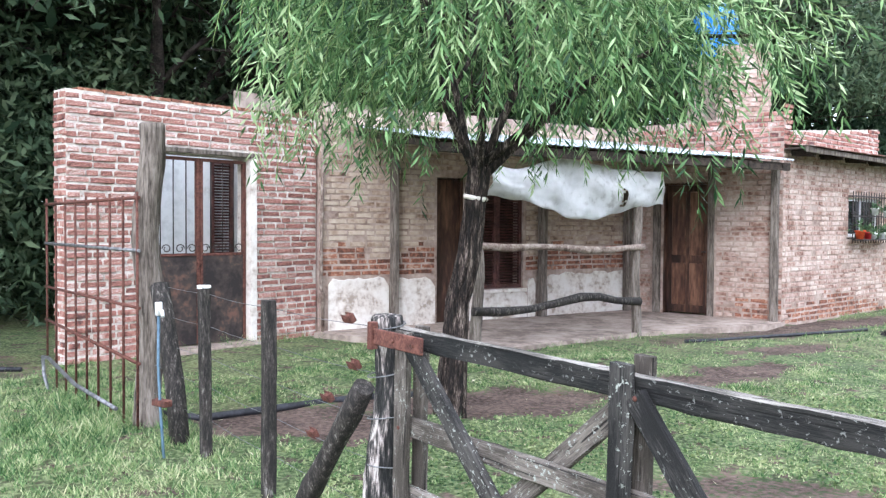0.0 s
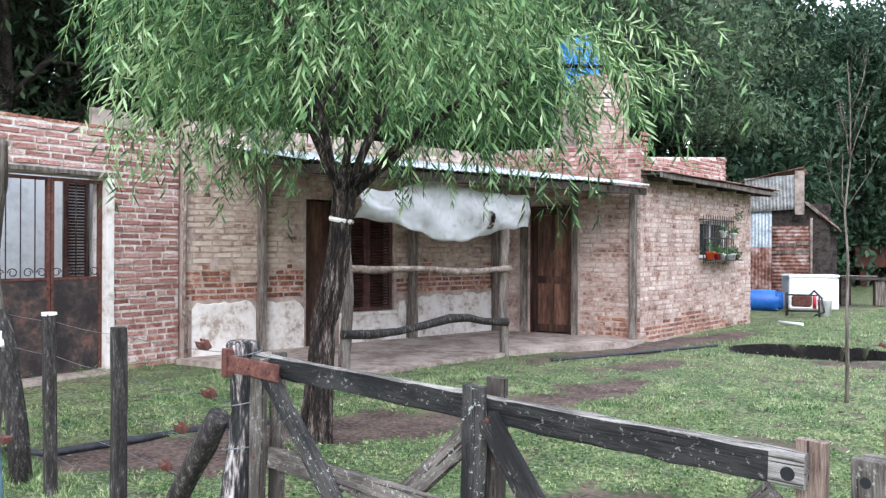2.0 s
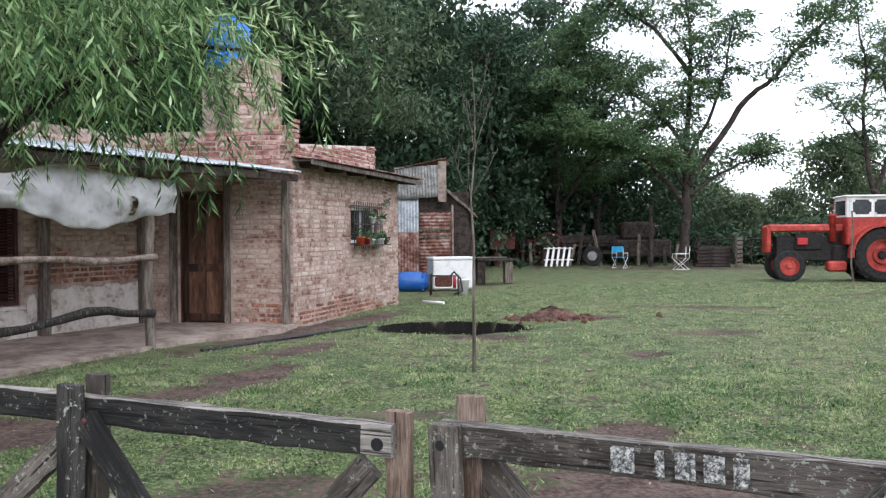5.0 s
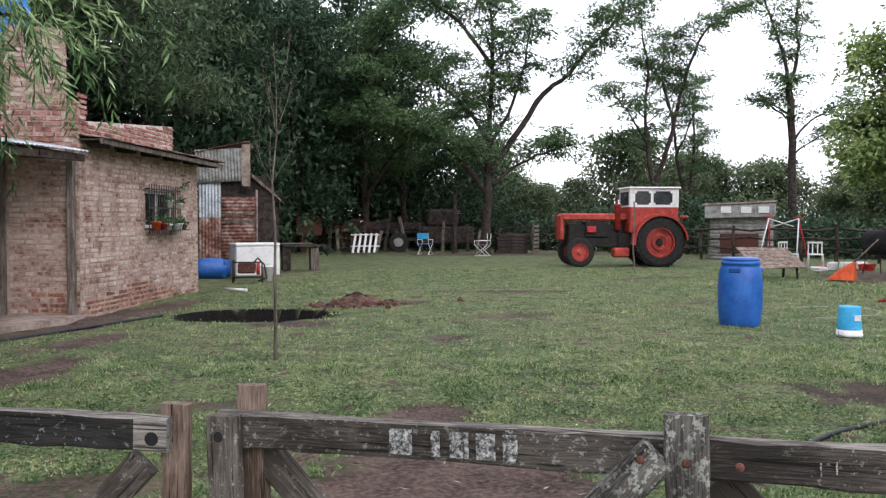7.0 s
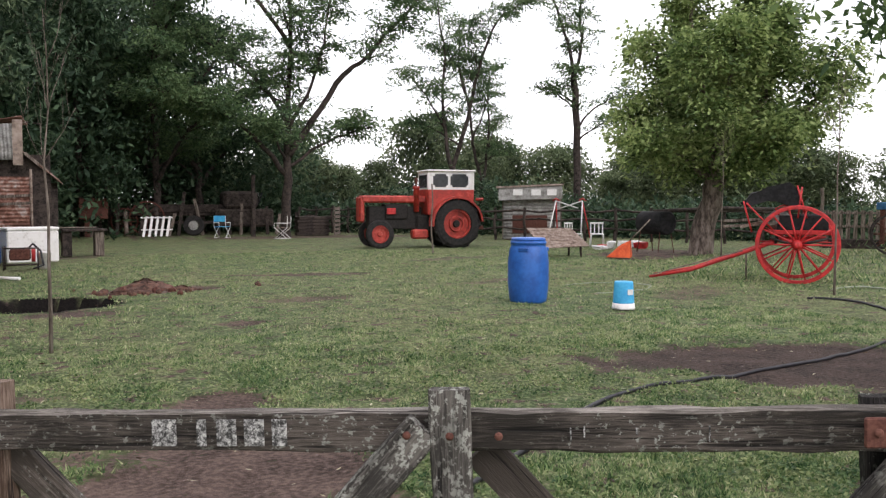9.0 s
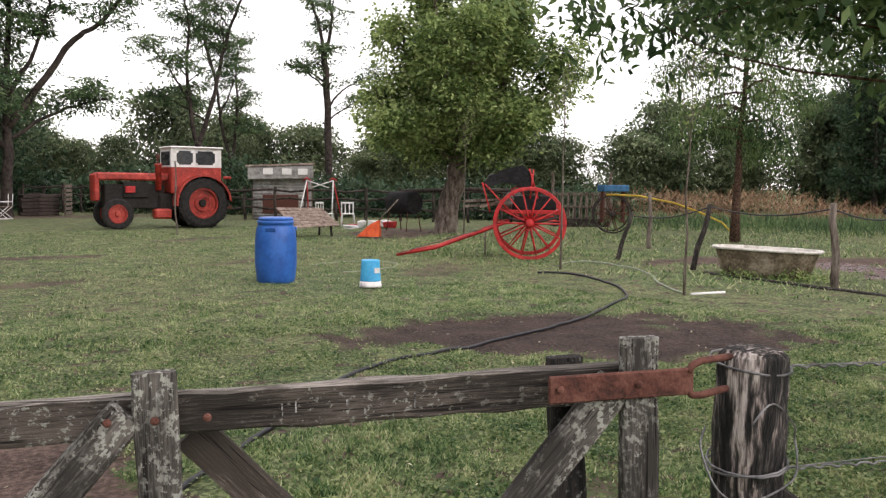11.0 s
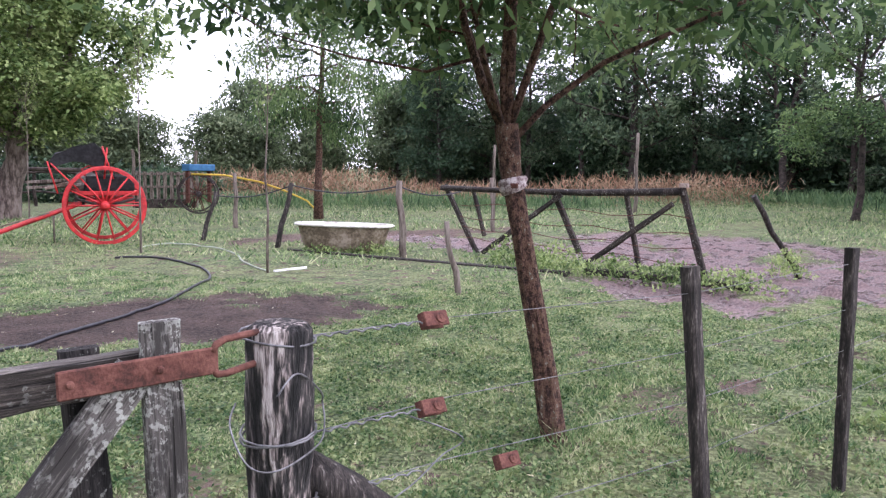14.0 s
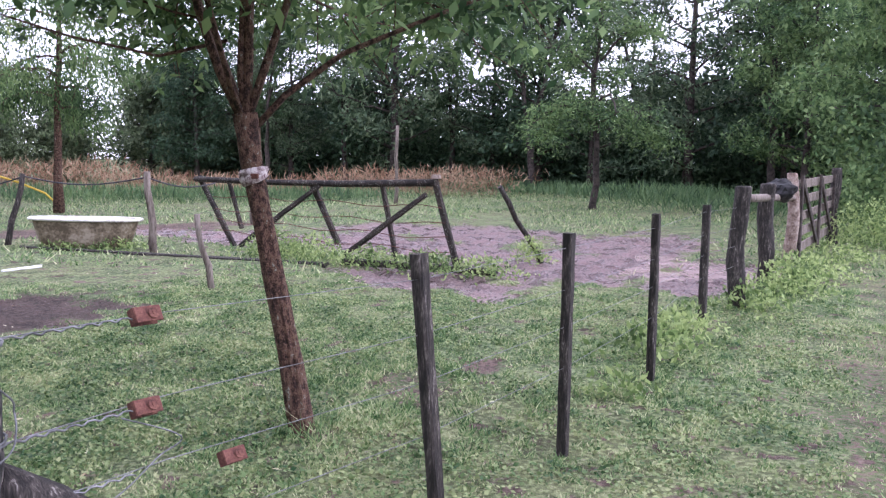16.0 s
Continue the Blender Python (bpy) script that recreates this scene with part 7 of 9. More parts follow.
def barrel(name, at, label, m, h=0.92, r=0.29, lying=None, handles=True):
    t = thing(name, label, "barrel", at=at)
    if lying is not None:
        t.matrix_basis = Matrix.Translation((at[0], at[1], at[2] + r)) @ Matrix.Rotation(radians(lying), 4, "Z") @ Matrix.Rotation(radians(90), 4, "Y") @ Matrix.Translation((0, 0, -h / 2))
    zs = [0, 0.02, 0.08, 0.3, 0.62, 0.8, 0.86, 0.90, 0.905, 0.945, 0.95, 1.0]
    rs = [0.84, 0.89, 0.93, 1.0, 1.0, 0.94, 0.87, 0.83, 0.88, 0.88, 0.82, 0.80]
    part("body", tube(B(), [(0, 0, z * h) for z in zs], [q * r for q in rs], 32), m, t)
    part("rim", tube(B(), [(0, 0, h * 0.965), (0, 0, h * 0.97), (0, 0, h * 0.99)], [r * 0.84, r * 0.86, r * 0.82], 32), m, t)
    for a in (0, 120, 240) if handles else ():
        hb = B()
        M = Matrix.Rotation(radians(a + 225), 4, "Z") @ Matrix.Translation((r * 0.93, 0, h * 0.82))
        slab(hb, (-0.03, -0.075, -0.03), (0.012, 0.075, 0.03), M, bevel=0.01)
        # First grip uses a darker blue copy: its shade is put into the colour.
        part("grip", hb, mat("barrel_grip_shade", [(0.2, (0.008, 0.06, 0.24)), (0.8, (0.012, 0.09, 0.32))], 5, 0.5, 0.0) if a == 0 else m, t)
    return t


barrel("plastic_barrel", (6.14, 10.5, 0), "upright blue plastic barrel with clamped lid on the lawn", BLUE_PLASTIC)
barrel("plastic_barrel", (-1.75, 20.9, 0), "blue plastic barrel lying on its side by the house", BLUE_PLASTIC, 0.75, 0.25, lying=10)

bk = thing("bucket", "upturned sky-blue and white paint bucket", "bucket", at=(6.92, 9.3, 0))
part("body", tube(B(), [(0, 0, 0.085), (0, 0, 0.10), (0, 0, 0.35), (0, 0, 0.37)], [0.143, 0.14, 0.125, 0.12], 24), SKY_BLUE, bk)
part("rim", tube(B(), [(0, 0, 0.0), (0, 0, 0.03), (0, 0, 0.035), (0, 0, 0.085)], [0.15, 0.155, 0.148, 0.146], 24), WHITE_PAINT, bk)
part("label_patch", tube(B(), [(0.0, 0.0, 0.16), (0, 0, 0.24)], [0.1365, 0.132], 24).faces and slab(B(), (-0.03, -0.142, 0.2), (0.05, -0.128, 0.27)), WHITE_PAINT, bk)
part("handle", tube(B(), [(-0.15, 0, 0.06), (-0.19, -0.06, 0.03), (-0.16, -0.15, 0.012), (-0.02, -0.2, 0.012)], 0.004, 5), WIRE, bk)


def spoke_wheel(parent, R, m_rim, m_spoke, centre, axis_turn, spokes=14, tilt=0.0, width=0.05, rim_r=0.035):
    """A spoked wooden wheel standing upright; its axle points along axis_turn in plan."""
    M = Matrix.Translation(centre) @ Matrix.Rotation(radians(axis_turn), 4, "Z") @ Matrix.Rotation(radians(tilt), 4, "X")
    w = part("wheel", wheel_mesh(B(), R, rim_r * 1.9, width, M, 40), m_rim, parent)
    part("hub", tube(B(), [M @ Vector((x, 0, 0)) for x in (-0.12, -0.06, 0.06, 0.12, 0.14)], [0.06, 0.085, 0.085, 0.06, 0.03], 12), m_rim, w)
    part("hub_cap", tube(B(), [M @ Vector((x, 0, 0)) for x in (-0.16, -0.12)], [0.035, 0.05], 10), IRON, w)
    for i in range(spokes):
        a = 2 * math.pi * i / spokes
        p0, p1 = M @ Vector((0, 0.07 * math.cos(a), 0.07 * math.sin(a))), M @ Vector((0, (R - 0.05) * math.cos(a), (R - 0.05) * math.sin(a)))
        part("spoke", tube(B(), [p0, p0.lerp(p1, 0.3), p1], [0.02, 0.017, 0.013], 6), m_spoke, w)
    return w


def cart():
    t = thing("horse_cart", "two-wheeled red horse cart with black hood resting on its shafts", "cart", at=(11.72, 10.95, 0), turn=135)
    # x forward along the shafts, -y towards the lane
    for y in (0.0, -1.25):
        spoke_wheel(t, 0.69, CART_RED, CART_RED, (0, y, 0.69), 90)
    part("axle", tube(B(), [(0, 0.1, 0.69), (0, -1.35, 0.69)], 0.03, 8), CART_RED, t)
    for y in (-0.3, -0.95):
        part("shaft", tube(B(), [(-0.5, y, 0.78), (0.3, y, 0.75), (0.9, y, 0.52), (1.8, y, 0.18), (2.55, y, 0.03)], [0.035, 0.035, 0.033, 0.03, 0.025], 8), CART_RED, t)
    part("shaft_strip", beam(B(), (0.9, -0.3 + 0.03, 0.56), (2.5, -0.3 + 0.03, 0.075), 0.02, 0.03), PALE_WOOD, t, "bare wood strip on the shaft")
    part("body", slab(B(), (-0.55, -1.05, 0.86), (0.45, -0.2, 0.94), bevel=0.01), CART_RED, t)
    part("side_panel", slab(B(), (-0.5, -0.24, 0.94), (0.3, -0.2, 1.2), bevel=0.01), DARK_CLOTH, t)
    part("side_panel", slab(B(), (-0.5, -1.05, 0.94), (0.3, -1.01, 1.2), bevel=0.01), DARK_CLOTH, t)
    part("seat", slab(B(), (-0.35, -1.0, 1.12), (0.12, -0.25, 1.22), bevel=0.03), DARK_CLOTH, t)
    part("dash_board", slab(B(), (0.42, -1.0, 0.62), (0.47, -0.25, 1.05), pose(0, 0, 0, 0, -8, 0), bevel=0.01), DARK_CLOTH, t)
    # folded hood
    hd = B()
    prof = [(-0.08, 1.36), (0.0, 1.66), (0.15, 1.78), (0.5, 1.70), (0.78, 1.58), (0.94, 1.42), (0.86, 1.34), (0.5, 1.46), (0.2, 1.40)]
    ra = [hd.verts.new((x, -0.12, z)) for x, z in prof]
    rb = [hd.verts.new((x, -1.15, z + 0.03 * math.sin(i * 2))) for i, (x, z) in enumerate(prof)]
    hd.faces.new(ra)
    hd.faces.new(rb[::-1])
    for i in range(len(prof)):
        hd.faces.new((ra[i], ra[(i + 1) % len(prof)], rb[(i + 1) % len(prof)], rb[i]))
    bmesh.ops.subdivide_edges(hd, edges=hd.edges[:], cuts=1)
    for v in hd.verts:
        v.co += Vector((noise.noise(v.co * 5), 0.3 * noise.noise(v.co * 4 + Vector((9, 0, 0))), noise.noise(v.co * 6 + Vector((0, 7, 0))))) * 0.05
    part("hood", hd, DARK_CLOTH, t, "folded black cloth hood")
    for a, b in (((-0.15, -0.1, 1.15), (0.02, -0.1, 1.72)), ((0.0, -0.1, 1.15), (-0.06, -0.1, 1.7)), ((0.4, -0.1, 0.94), (0.85, -0.1, 1.42)), ((0.75, -0.12, 0.9), (0.9, -0.12, 1.45)), ((-0.15, -1.05, 1.2), (0.05, -1.05, 1.7))):
        part("hood_stay", tube(B(), [a, b], 0.016, 6), CART_RED, t)
    part("arm_rail", tube(B(), [(0.3, -0.2, 1.2), (0.36, -0.2, 1.32), (0.25, -0.2, 1.38), (-0.2, -0.2, 1.3)], 0.014, 6), CART_RED, t)
    part("spring", tube(B(), [(-0.5, -0.22, 0.8), (-0.2, -0.22, 0.72), (0.2, -0.22, 0.72), (0.45, -0.22, 0.8)], 0.025, 6), IRON, t)
    for z_, h_ in ((1.02, 0.03), (1.12, 0.02)):
        part("load_plank", beam(B(), (0.35, -0.3, z_ + h_), (1.25, -0.35, z_ - 0.03), 0.05, 0.03, seed=int(z_ * 50)), OLD_WOOD, t, "grey plank lying across the cart")
    part("sack", slab(B(), (0.1, -0.9, 0.94), (0.5, -0.3, 1.28), bevel=0.1), GREY_TIN, t, "pale sack on the cart floor")
    part("prop_stick", tube(B(), [(0.85, -0.7, 0.0), (0.85, -0.7, 0.55)], 0.018, 6), OLD_WOOD, t)
    part("mud_guard_bar", beam(B(), (0.5, -0.22, 1.1), (0.95, -0.22, 0.98), 0.05, 0.03), PALE_WOOD, t)


cart()

# second old implement with dark spoked wheel and yellow curved pole
imp = thing("old_seeder", "rusty old implement with dark spoked wheels and yellow pole", "farm implement")
spoke_wheel(imp, 0.58, IRON, RUST, (20.3, 15.8, 0.58), 35, 10, rim_r=0.025)
spoke_wheel(imp, 0.58, IRON, RUST, (21.2, 16.6, 0.58), 35, 10, rim_r=0.025)
part("pole", tube(B(), [(20.1, 15.9, 1.16), (20.7, 15.2, 1.14), (21.3, 14.4, 0.95), (21.7, 13.8, 0.7), (22.0, 13.2, 0.4), (22.2, 12.9, 0.02)], 0.028, 8), YELLOW, imp, "curved yellow pole")
part("box", slab(B(), (20.4, 16.2, 1.25), (21.6, 16.5, 1.45), bevel=0.02), mat("dull_blue_paint", [(0.2, (0.03, 0.12, 0.25)), (0.8, (0.06, 0.2, 0.38))], 5, 0.6, 0.1), imp, "dull blue seed box")
part("leg", slab(B(), (20.45, 16.3, 0.3), (20.53, 16.4, 1.25)), RUST, imp)
part("leg", slab(B(), (21.45, 16.3, 0.3), (21.53, 16.4, 1.25)), RUST, imp)
part("axle", tube(B(), [(20.3, 15.8, 0.58), (21.2, 16.6, 0.58)], 0.03, 6), RUST, imp)

# bath tub
def tub():
    t = thing("bath_tub", "old cast-iron bath tub with white rim, mossy outside, on the grass", "bath tub", at=(12.72, 6.75, 0), turn=112)
    bm = B()
    n = 40
    rings = []
    # outside up, over the rim, inside down
    for z, k, ins in ((0.06, 0.74, 0), (0.10, 0.80, 0), (0.25, 0.88, 0), (0.40, 0.95, 0), (0.44, 0.965, 0)):
        rings.append((z, k, 0))
    body, rim, inner = B(), B(), B()

    def loop(bm_, z, k, tilt=0.0):
        out_ = []
        for i in range(n):
            a = 2 * math.pi * i / n
            c, s = math.cos(a), math.sin(a)
            x = 0.82 * k * (abs(c) ** 0.6) * (1 if c >= 0 else -1)
            y = 0.37 * k * (abs(s) ** 0.75) * (1 if s >= 0 else -1)
            out_.append(bm_.verts.new((x + (0.06 * (1 - k)), y, z + 0.02 * x)))
        return out_

    def skin(bm_, loops):
        for a_, b_ in zip(loops, loops[1:]):
            for i in range(n):
                f = bm_.faces.new((a_[i], a_[(i + 1) % n], b_[(i + 1) % n], b_[i]))
                f.smooth = True

    lo = [loop(body, z, k) for z, k in ((0.02, 0.70), (0.05, 0.76), (0.12, 0.82), (0.28, 0.885), (0.42, 0.93))]
    skin(body, lo)
    body.faces.new(lo[0][::-1])
    part("body", body, TUB_SIDE, t)
    lr = [loop(rim, z, k) for z, k in ((0.42, 0.935), (0.425, 1.0), (0.445, 1.02), (0.465, 1.0), (0.46, 0.93))]
    skin(rim, lr)
    part("rim", rim, ENAMEL, t, "white enamel rolled rim")
    li = [loop(inner, z, k) for z, k in ((0.46, 0.93), (0.3, 0.87), (0.14, 0.8), (0.09, 0.7))]
    skin(inner, li)
    inner.faces.new(li[-1])
    part("basin", inner, ENAMEL, t)


tub()

# hoses across the lawn
def hose(pts, r, m, label):
    q = []
    P = [Vector((x, y, 0)) for x, y in pts]
    for i in range(len(P) - 1):
        p0, p1, p2, p3 = P[max(i - 1, 0)], P[i], P[i + 1], P[min(i + 2, len(P) - 1)]
        for k in range(8):
            f = k / 8
            q.append(0.5 * ((2 * p1) + (p2 - p0) * f + (2 * p0 - 5 * p1 + 4 * p2 - p3) * f * f + (3 * p1 - p0 - 3 * p2 + p3) * f ** 3))
    q.append(P[-1])
    tagged(part("hose", tube(B(), [(p.x, p.y, gz(p.x, p.y) + r * 0.9) for p in q], r, 6), m), label, "hose", "hoses")


hose([(1.4, 3.3), (2.4, 4.0), (3.69, 4.94), (5.0, 5.35), (6.6, 5.7), (8.0, 6.1), (9.0, 6.6), (9.9, 7.6), (10.38, 8.74), (10.1, 9.2)], 0.017, HOSE, "dark garden hose snaking over the muddy lawn")
hose([(9.7, 6.2), (10.4, 7.1), (11.3, 7.9), (12.0, 8.8), (12.2, 9.9), (11.5, 10.0)], 0.014, PALE_HOSE, "pale green garden hose curled on the lawn")
hose([(7.6, 11.0), (8.6, 11.2), (9.3, 11.9), (8.8, 12.6), (7.9, 12.4)], 0.008, PALE_HOSE, "thin pale hose on the lawn")
tagged(part("plastic_pipe", tube(B(), [(9.75, 6.15, 0.02), (10.3, 6.0, 0.02)], 0.02, 8), WHITE_PAINT), "short pale plastic pipe on the grass", "pipe")

# hole with dug earth
def mound(x, y, r, h, seed, m=MOUND, name="earth_mound", label="small heap of freshly dug red-brown earth"):
    rg = random.Random(seed)
    bm = B()
    rings = []
    for j in range(7):
        f = j / 6
        rings.append([bm.verts.new((r * (1 - f) * math.cos(a) * (1.5) + rg.uniform(-1, 1) * 0.05, r * (1 - f) * math.sin(a) + rg.uniform(-1, 1) * 0.04, -0.03 + h * f ** 0.7 + rg.uniform(-0.03, 0.03) * (j > 0))) for a in [6.283 * i / 18 for i in range(18)]])
    for a_, b_ in zip(rings, rings[1:]):
        for i in range(18):
            bm.faces.new((a_[i], a_[(i + 1) % 18], b_[(i + 1) % 18], b_[i]))
    bm.faces.new(rings[-1])
    ob = tagged(part(name, bm, m), label, "earth", "dug earth heaps")
    ob.location = (x, y, gz(x, y))


mound(1.25, 14.4, 0.36, 0.2, 1)
mound(1.75, 14.15, 0.25, 0.1, 2)
mound(0.85, 13.9, 0.2, 0.08, 3)
cl_rng = random.Random(6)
for k in range(26):
    x, y = 1.4 + cl_rng.gauss(0, 0.55), 14.0 + cl_rng.gauss(0, 0.35)
    cb = B()
    bmesh.ops.create_icosphere(cb, subdivisions=1, radius=cl_rng.uniform(0.03, 0.09))
    for v in cb.verts:
        v.co *= cl_rng.uniform(0.7, 1.2)
    c_ = tagged(part("clod", cb, MOUND if k % 4 else RUST), "broken clod of earth beside the hole", "clod", "earth clods")
    c_.location = (x, y, gz(x, y) + 0.015)

# white freezer box, small engine pump, bucket, table
fz = thing("chest_freezer", "old white chest freezer standing on the grass", "freezer", at=(-0.8, 21.2, 0), turn=20)
part("body", slab(B(), (-0.55, -0.3, 0.06), (0.55, 0.3, 0.78), bevel=0.03), WHITE_PAINT, fz)
part("lid", slab(B(), (-0.56, -0.31, 0.785), (0.56, 0.31, 0.86), bevel=0.02), WHITE_PAINT, fz)
pm = thing("water_pump", "small rusty engine pump with hoses on a frame", "pump", at=(-0.85, 19.7, 0))
for a, b in (((-0.35, -0.2, 0), (-0.35, -0.2, 0.5)), ((0.3, -0.2, 0), (0.3, -0.2, 0.45)), ((-0.35, 0.2, 0), (-0.35, 0.2, 0.5)), ((-0.35, -0.2, 0.12), (0.3, -0.2, 0.12)), ((-0.35, -0.2, 0.46), (0.3, -0.2, 0.46))):
    part("frame_bar", tube(B(), [a, b], 0.018, 6), IRON, pm)
part("engine", slab(B(), (-0.25, -0.14, 0.2), (0.15, 0.14, 0.44), bevel=0.03), RUST, pm)
part("flywheel", tube(B(), [(0.17, 0, 0.3), (0.24, 0, 0.3)], 0.14, 14), CART_RED, pm)
part("hose_loop", tube(B(), [(0.1, 0, 0.44), (0.2, -0.1, 0.55), (0.35, -0.15, 0.4), (0.4, -0.2, 0.1), (0.2, -0.25, 0.03)], 0.022, 6), HOSE, pm)
wb = thing("bucket", "white plastic bucket beside the pump", "bucket", at=(-0.45, 19.85, 0))
part("body", tube(B(), [(0, 0, 0), (0, 0, 0.33), (0, 0, 0.335), (0, 0, 0.36)], [0.12, 0.145, 0.155, 0.155], 18), WHITE_PAINT, wb)
tb = thing("work_table", "low rough wooden bench with junk on brick feet", "table", at=(0.35, 24.2, 0), turn=8)
tb.matrix_basis = pose(0.35, 24.2, 0, 0, 0, 8) @ Matrix.Diagonal((0.72, 0.72, 1, 1))
part("tabletop", slab(B(), (-0.75, -0.35, 0.66), (0.75, 0.35, 0.72), bevel=0.01), FAR_BARK, tb)
part("tabletop", slab(B(), (-0.9, -0.1, 0.74), (0.45, 0.3, 0.77), bevel=0.01), OLD_WOOD, tb, "loose board lying on top")
for x in (-0.6, 0.5):
    part("foot", slab(B(), (x - 0.16, -0.25, 0), (x + 0.16, 0.25, 0.66), bevel=0.02), OLD_WOOD if x > 0 else FAR_BARK, tb)
tagged(part("plastic_pipe", tube(B(), [(-1.2, 17.4, 0.03), (-0.75, 17.0, 0.03)], 0.03, 8), WHITE_PAINT), "white plastic pipe lying beside the wall", "pipe")

# tin shed
def shed():
    t = thing("tin_shed", "ramshackle shed of rusty tin and dark boards", "shed", at=(-2.75, 25.0, 0))
    lean = part("wall_sheet", corrugated(0.62, 2.75, 0.09, 0.012), TIN, t, "grey tin sheet above rust")
    lean.matrix_basis = Matrix.Translation((0.2, 0, 0.0)) @ Matrix.Rotation(radians(90), 4, "X")
    lr_ = part("wall_sheet", corrugated(0.62, 1.5, 0.09, 0.012), RUSTY_TIN, t, "rusty tin sheet")
    lr_.matrix_basis = Matrix.Translation((0.2, -0.03, 0.0)) @ Matrix.Rotation(radians(90), 4, "X")
    dr = part("door_sheet", corrugated(1.9, 0.98, 0.1, 0.014), RUSTY_TIN, t, "rusty ribbed sheet door")
    dr.matrix_basis = Matrix.Translation((0.83, -0.03, 0.2)) @ Matrix(((0, 1, 0, 0), (0, 0, -1, 0), (1, 0, 0, 0), (0, 0, 0, 1)))
    for z_ in (1.35, 1.55):
        part("board", beam(B(), (0.84, -0.06, z_), (1.8, -0.06, z_ + 0.06), 0.07, 0.02), OLD_WOOD, t)
    part("post", tube(B(), [(1.83, -0.08, 0), (1.83, -0.08, 2.3)], 0.035, 7), PALE_WOOD, t)
    for i in range(13):
        part("board", beam(B(), (1.86, 0.4, 0.15 + i * 0.145), (2.45, 0.7, 0.15 + i * 0.145), 0.14, 0.02, wear=0.004, seed=i + 30), FAR_BARK, t)
    part("back_wall", slab(B(), (0.2, 0.15, 0), (2.3, 0.2, 2.7)), FAR_BARK, t)
    up = part("gable_sheet", corrugated(1.42, 0.95, 0.09, 0.012), GREY_TIN, t, "bluish tin sheets under the roof")
    up.matrix_basis = Matrix.Translation((0.15, -0.12, 2.48)) @ Matrix.Rotation(radians(90), 4, "X") @ Matrix.Rotation(radians(3), 4, "Z")
    up2 = part("gable_sheet", slab(B(), (1.42, -0.16, 2.4), (1.66, -0.14, 3.6)), CONCRETE, t)
    r1 = part("roof_sheet", corrugated(2.6, 1.65, 0.09, 0.012, drop=-0.35), RUSTY_TIN, t)
    r1.matrix_basis = Matrix.Translation((0.0, 2.4, 3.35)) @ Matrix.Rotation(radians(-90), 4, "Z")
    r2 = part("roof_sheet", corrugated(2.4, 0.95, 0.09, 0.012, drop=0.85), RUSTY_TIN, t)
    r2.matrix_basis = Matrix.Translation((1.62, 2.4, 2.8)) @ Matrix.Rotation(radians(-90), 4, "Z")
    part("barge_board", beam(B(), (1.7, -0.15, 2.72), (2.5, 0.3, 2.0), 0.09, 0.03), OLD_WOOD, t)
    part("side_wall", slab(B(), (0.2, 0.2, 0), (0.25, 2.4, 3.3)), FAR_BARK, t)


shed()
tagged(part("trailer", slab(slab(B(), (0.2, 37.2, 0.75), (1.3, 38.0, 1.6), bevel=0.03), (0.4, 37.4, 0.0), (0.6, 37.6, 0.75)), RUST), "dull red trailer body in the shade under the trees", "trailer")

# two folding chairs and a white rack
def folding_chair(x, y, turn, label, cloth, back=True):
    t = thing("folding_chair", label, "chair", at=(x, y, 0), turn=turn, group="folding chairs")
    for y_ in (-0.24, 0.24):
        for a, b in (((-0.26, y_, 0), (0.26, y_, 0.45)), ((0.26, y_, 0), (-0.26, y_, 0.45)), ((-0.26, y_, 0.45), (-0.28, y_, 0.9)), ((-0.28, y_, 0.62), (0.26, y_, 0.62)), ((0.26, y_, 0.45), (0.26, y_, 0.62)), ((-0.28, y_, 0.01), (0.28, y_, 0.01))):
            part("leg", tube(B(), [a, b], 0.013, 6), WHITE_PAINT, t)
    part("seat", slab(B(), (-0.25, -0.24, 0.44), (0.25, 0.24, 0.455)), cloth, t)
    if back:
        part("backrest", slab(B(), (-0.295, -0.24, 0.66), (-0.275, 0.24, 0.9)), cloth, t)


folding_chair(5.55, 34.9, 60, "white folding chair with sky-blue canvas under the trees", SKY_BLUE)
folding_chair(7.6, 33.0, 150, "white folding chair frame without back cloth", PALE_WOOD, False)
rk = thing("white_rack", "white slatted wooden rack leaning on the old cart", "rack", at=(3.1, 36.6, 0), turn=10)
for i in range(5):
    part("slat", beam(B(), (i * 0.24 - 0.5, 0, 0.02), (i * 0.24 - 0.3, 0.25, 0.85), 0.1, 0.025, (1, 0, 0)), WHITE_PAINT, rk)
for z in (0.3, 0.8):
    part("cross_bar", beam(B(), (-0.55, 0.08 + z * 0.1, z), (0.75, 0.08 + z * 0.1, z), 0.05, 0.02), WHITE_PAINT, rk)

# junk row under the trees: old cart wheels, trailer frame with tyre, log pile, fence
junk = thing("old_wagon", "broken dark wagon frame with spoked wheels under the trees", "wagon")
spoke_wheel(junk, 0.75, RUST, RUST, (2.9, 38.4, 0.75), 80, 12)
spoke_wheel(junk, 0.6, RUST, RUST, (2.0, 38.9, 0.6), 70, 12)
part("frame", slab(slab(B(), (1.5, 38.6, 0.85), (6.5, 39.4, 1.0), bevel=0.02), (4.0, 38.4, 0.5), (6.8, 38.5, 0.62)), FAR_BARK, junk)
part("bed", slab(B(), (2.4, 38.5, 1.0), (6.4, 39.5, 1.35), bevel=0.02), FAR_BARK, junk)
wt = part("tyre", wheel_mesh(B(), 0.44, 0.2, 0.22, pose(4.75, 37.6, 0.44, 0, 0, 85)), TYRE, junk)
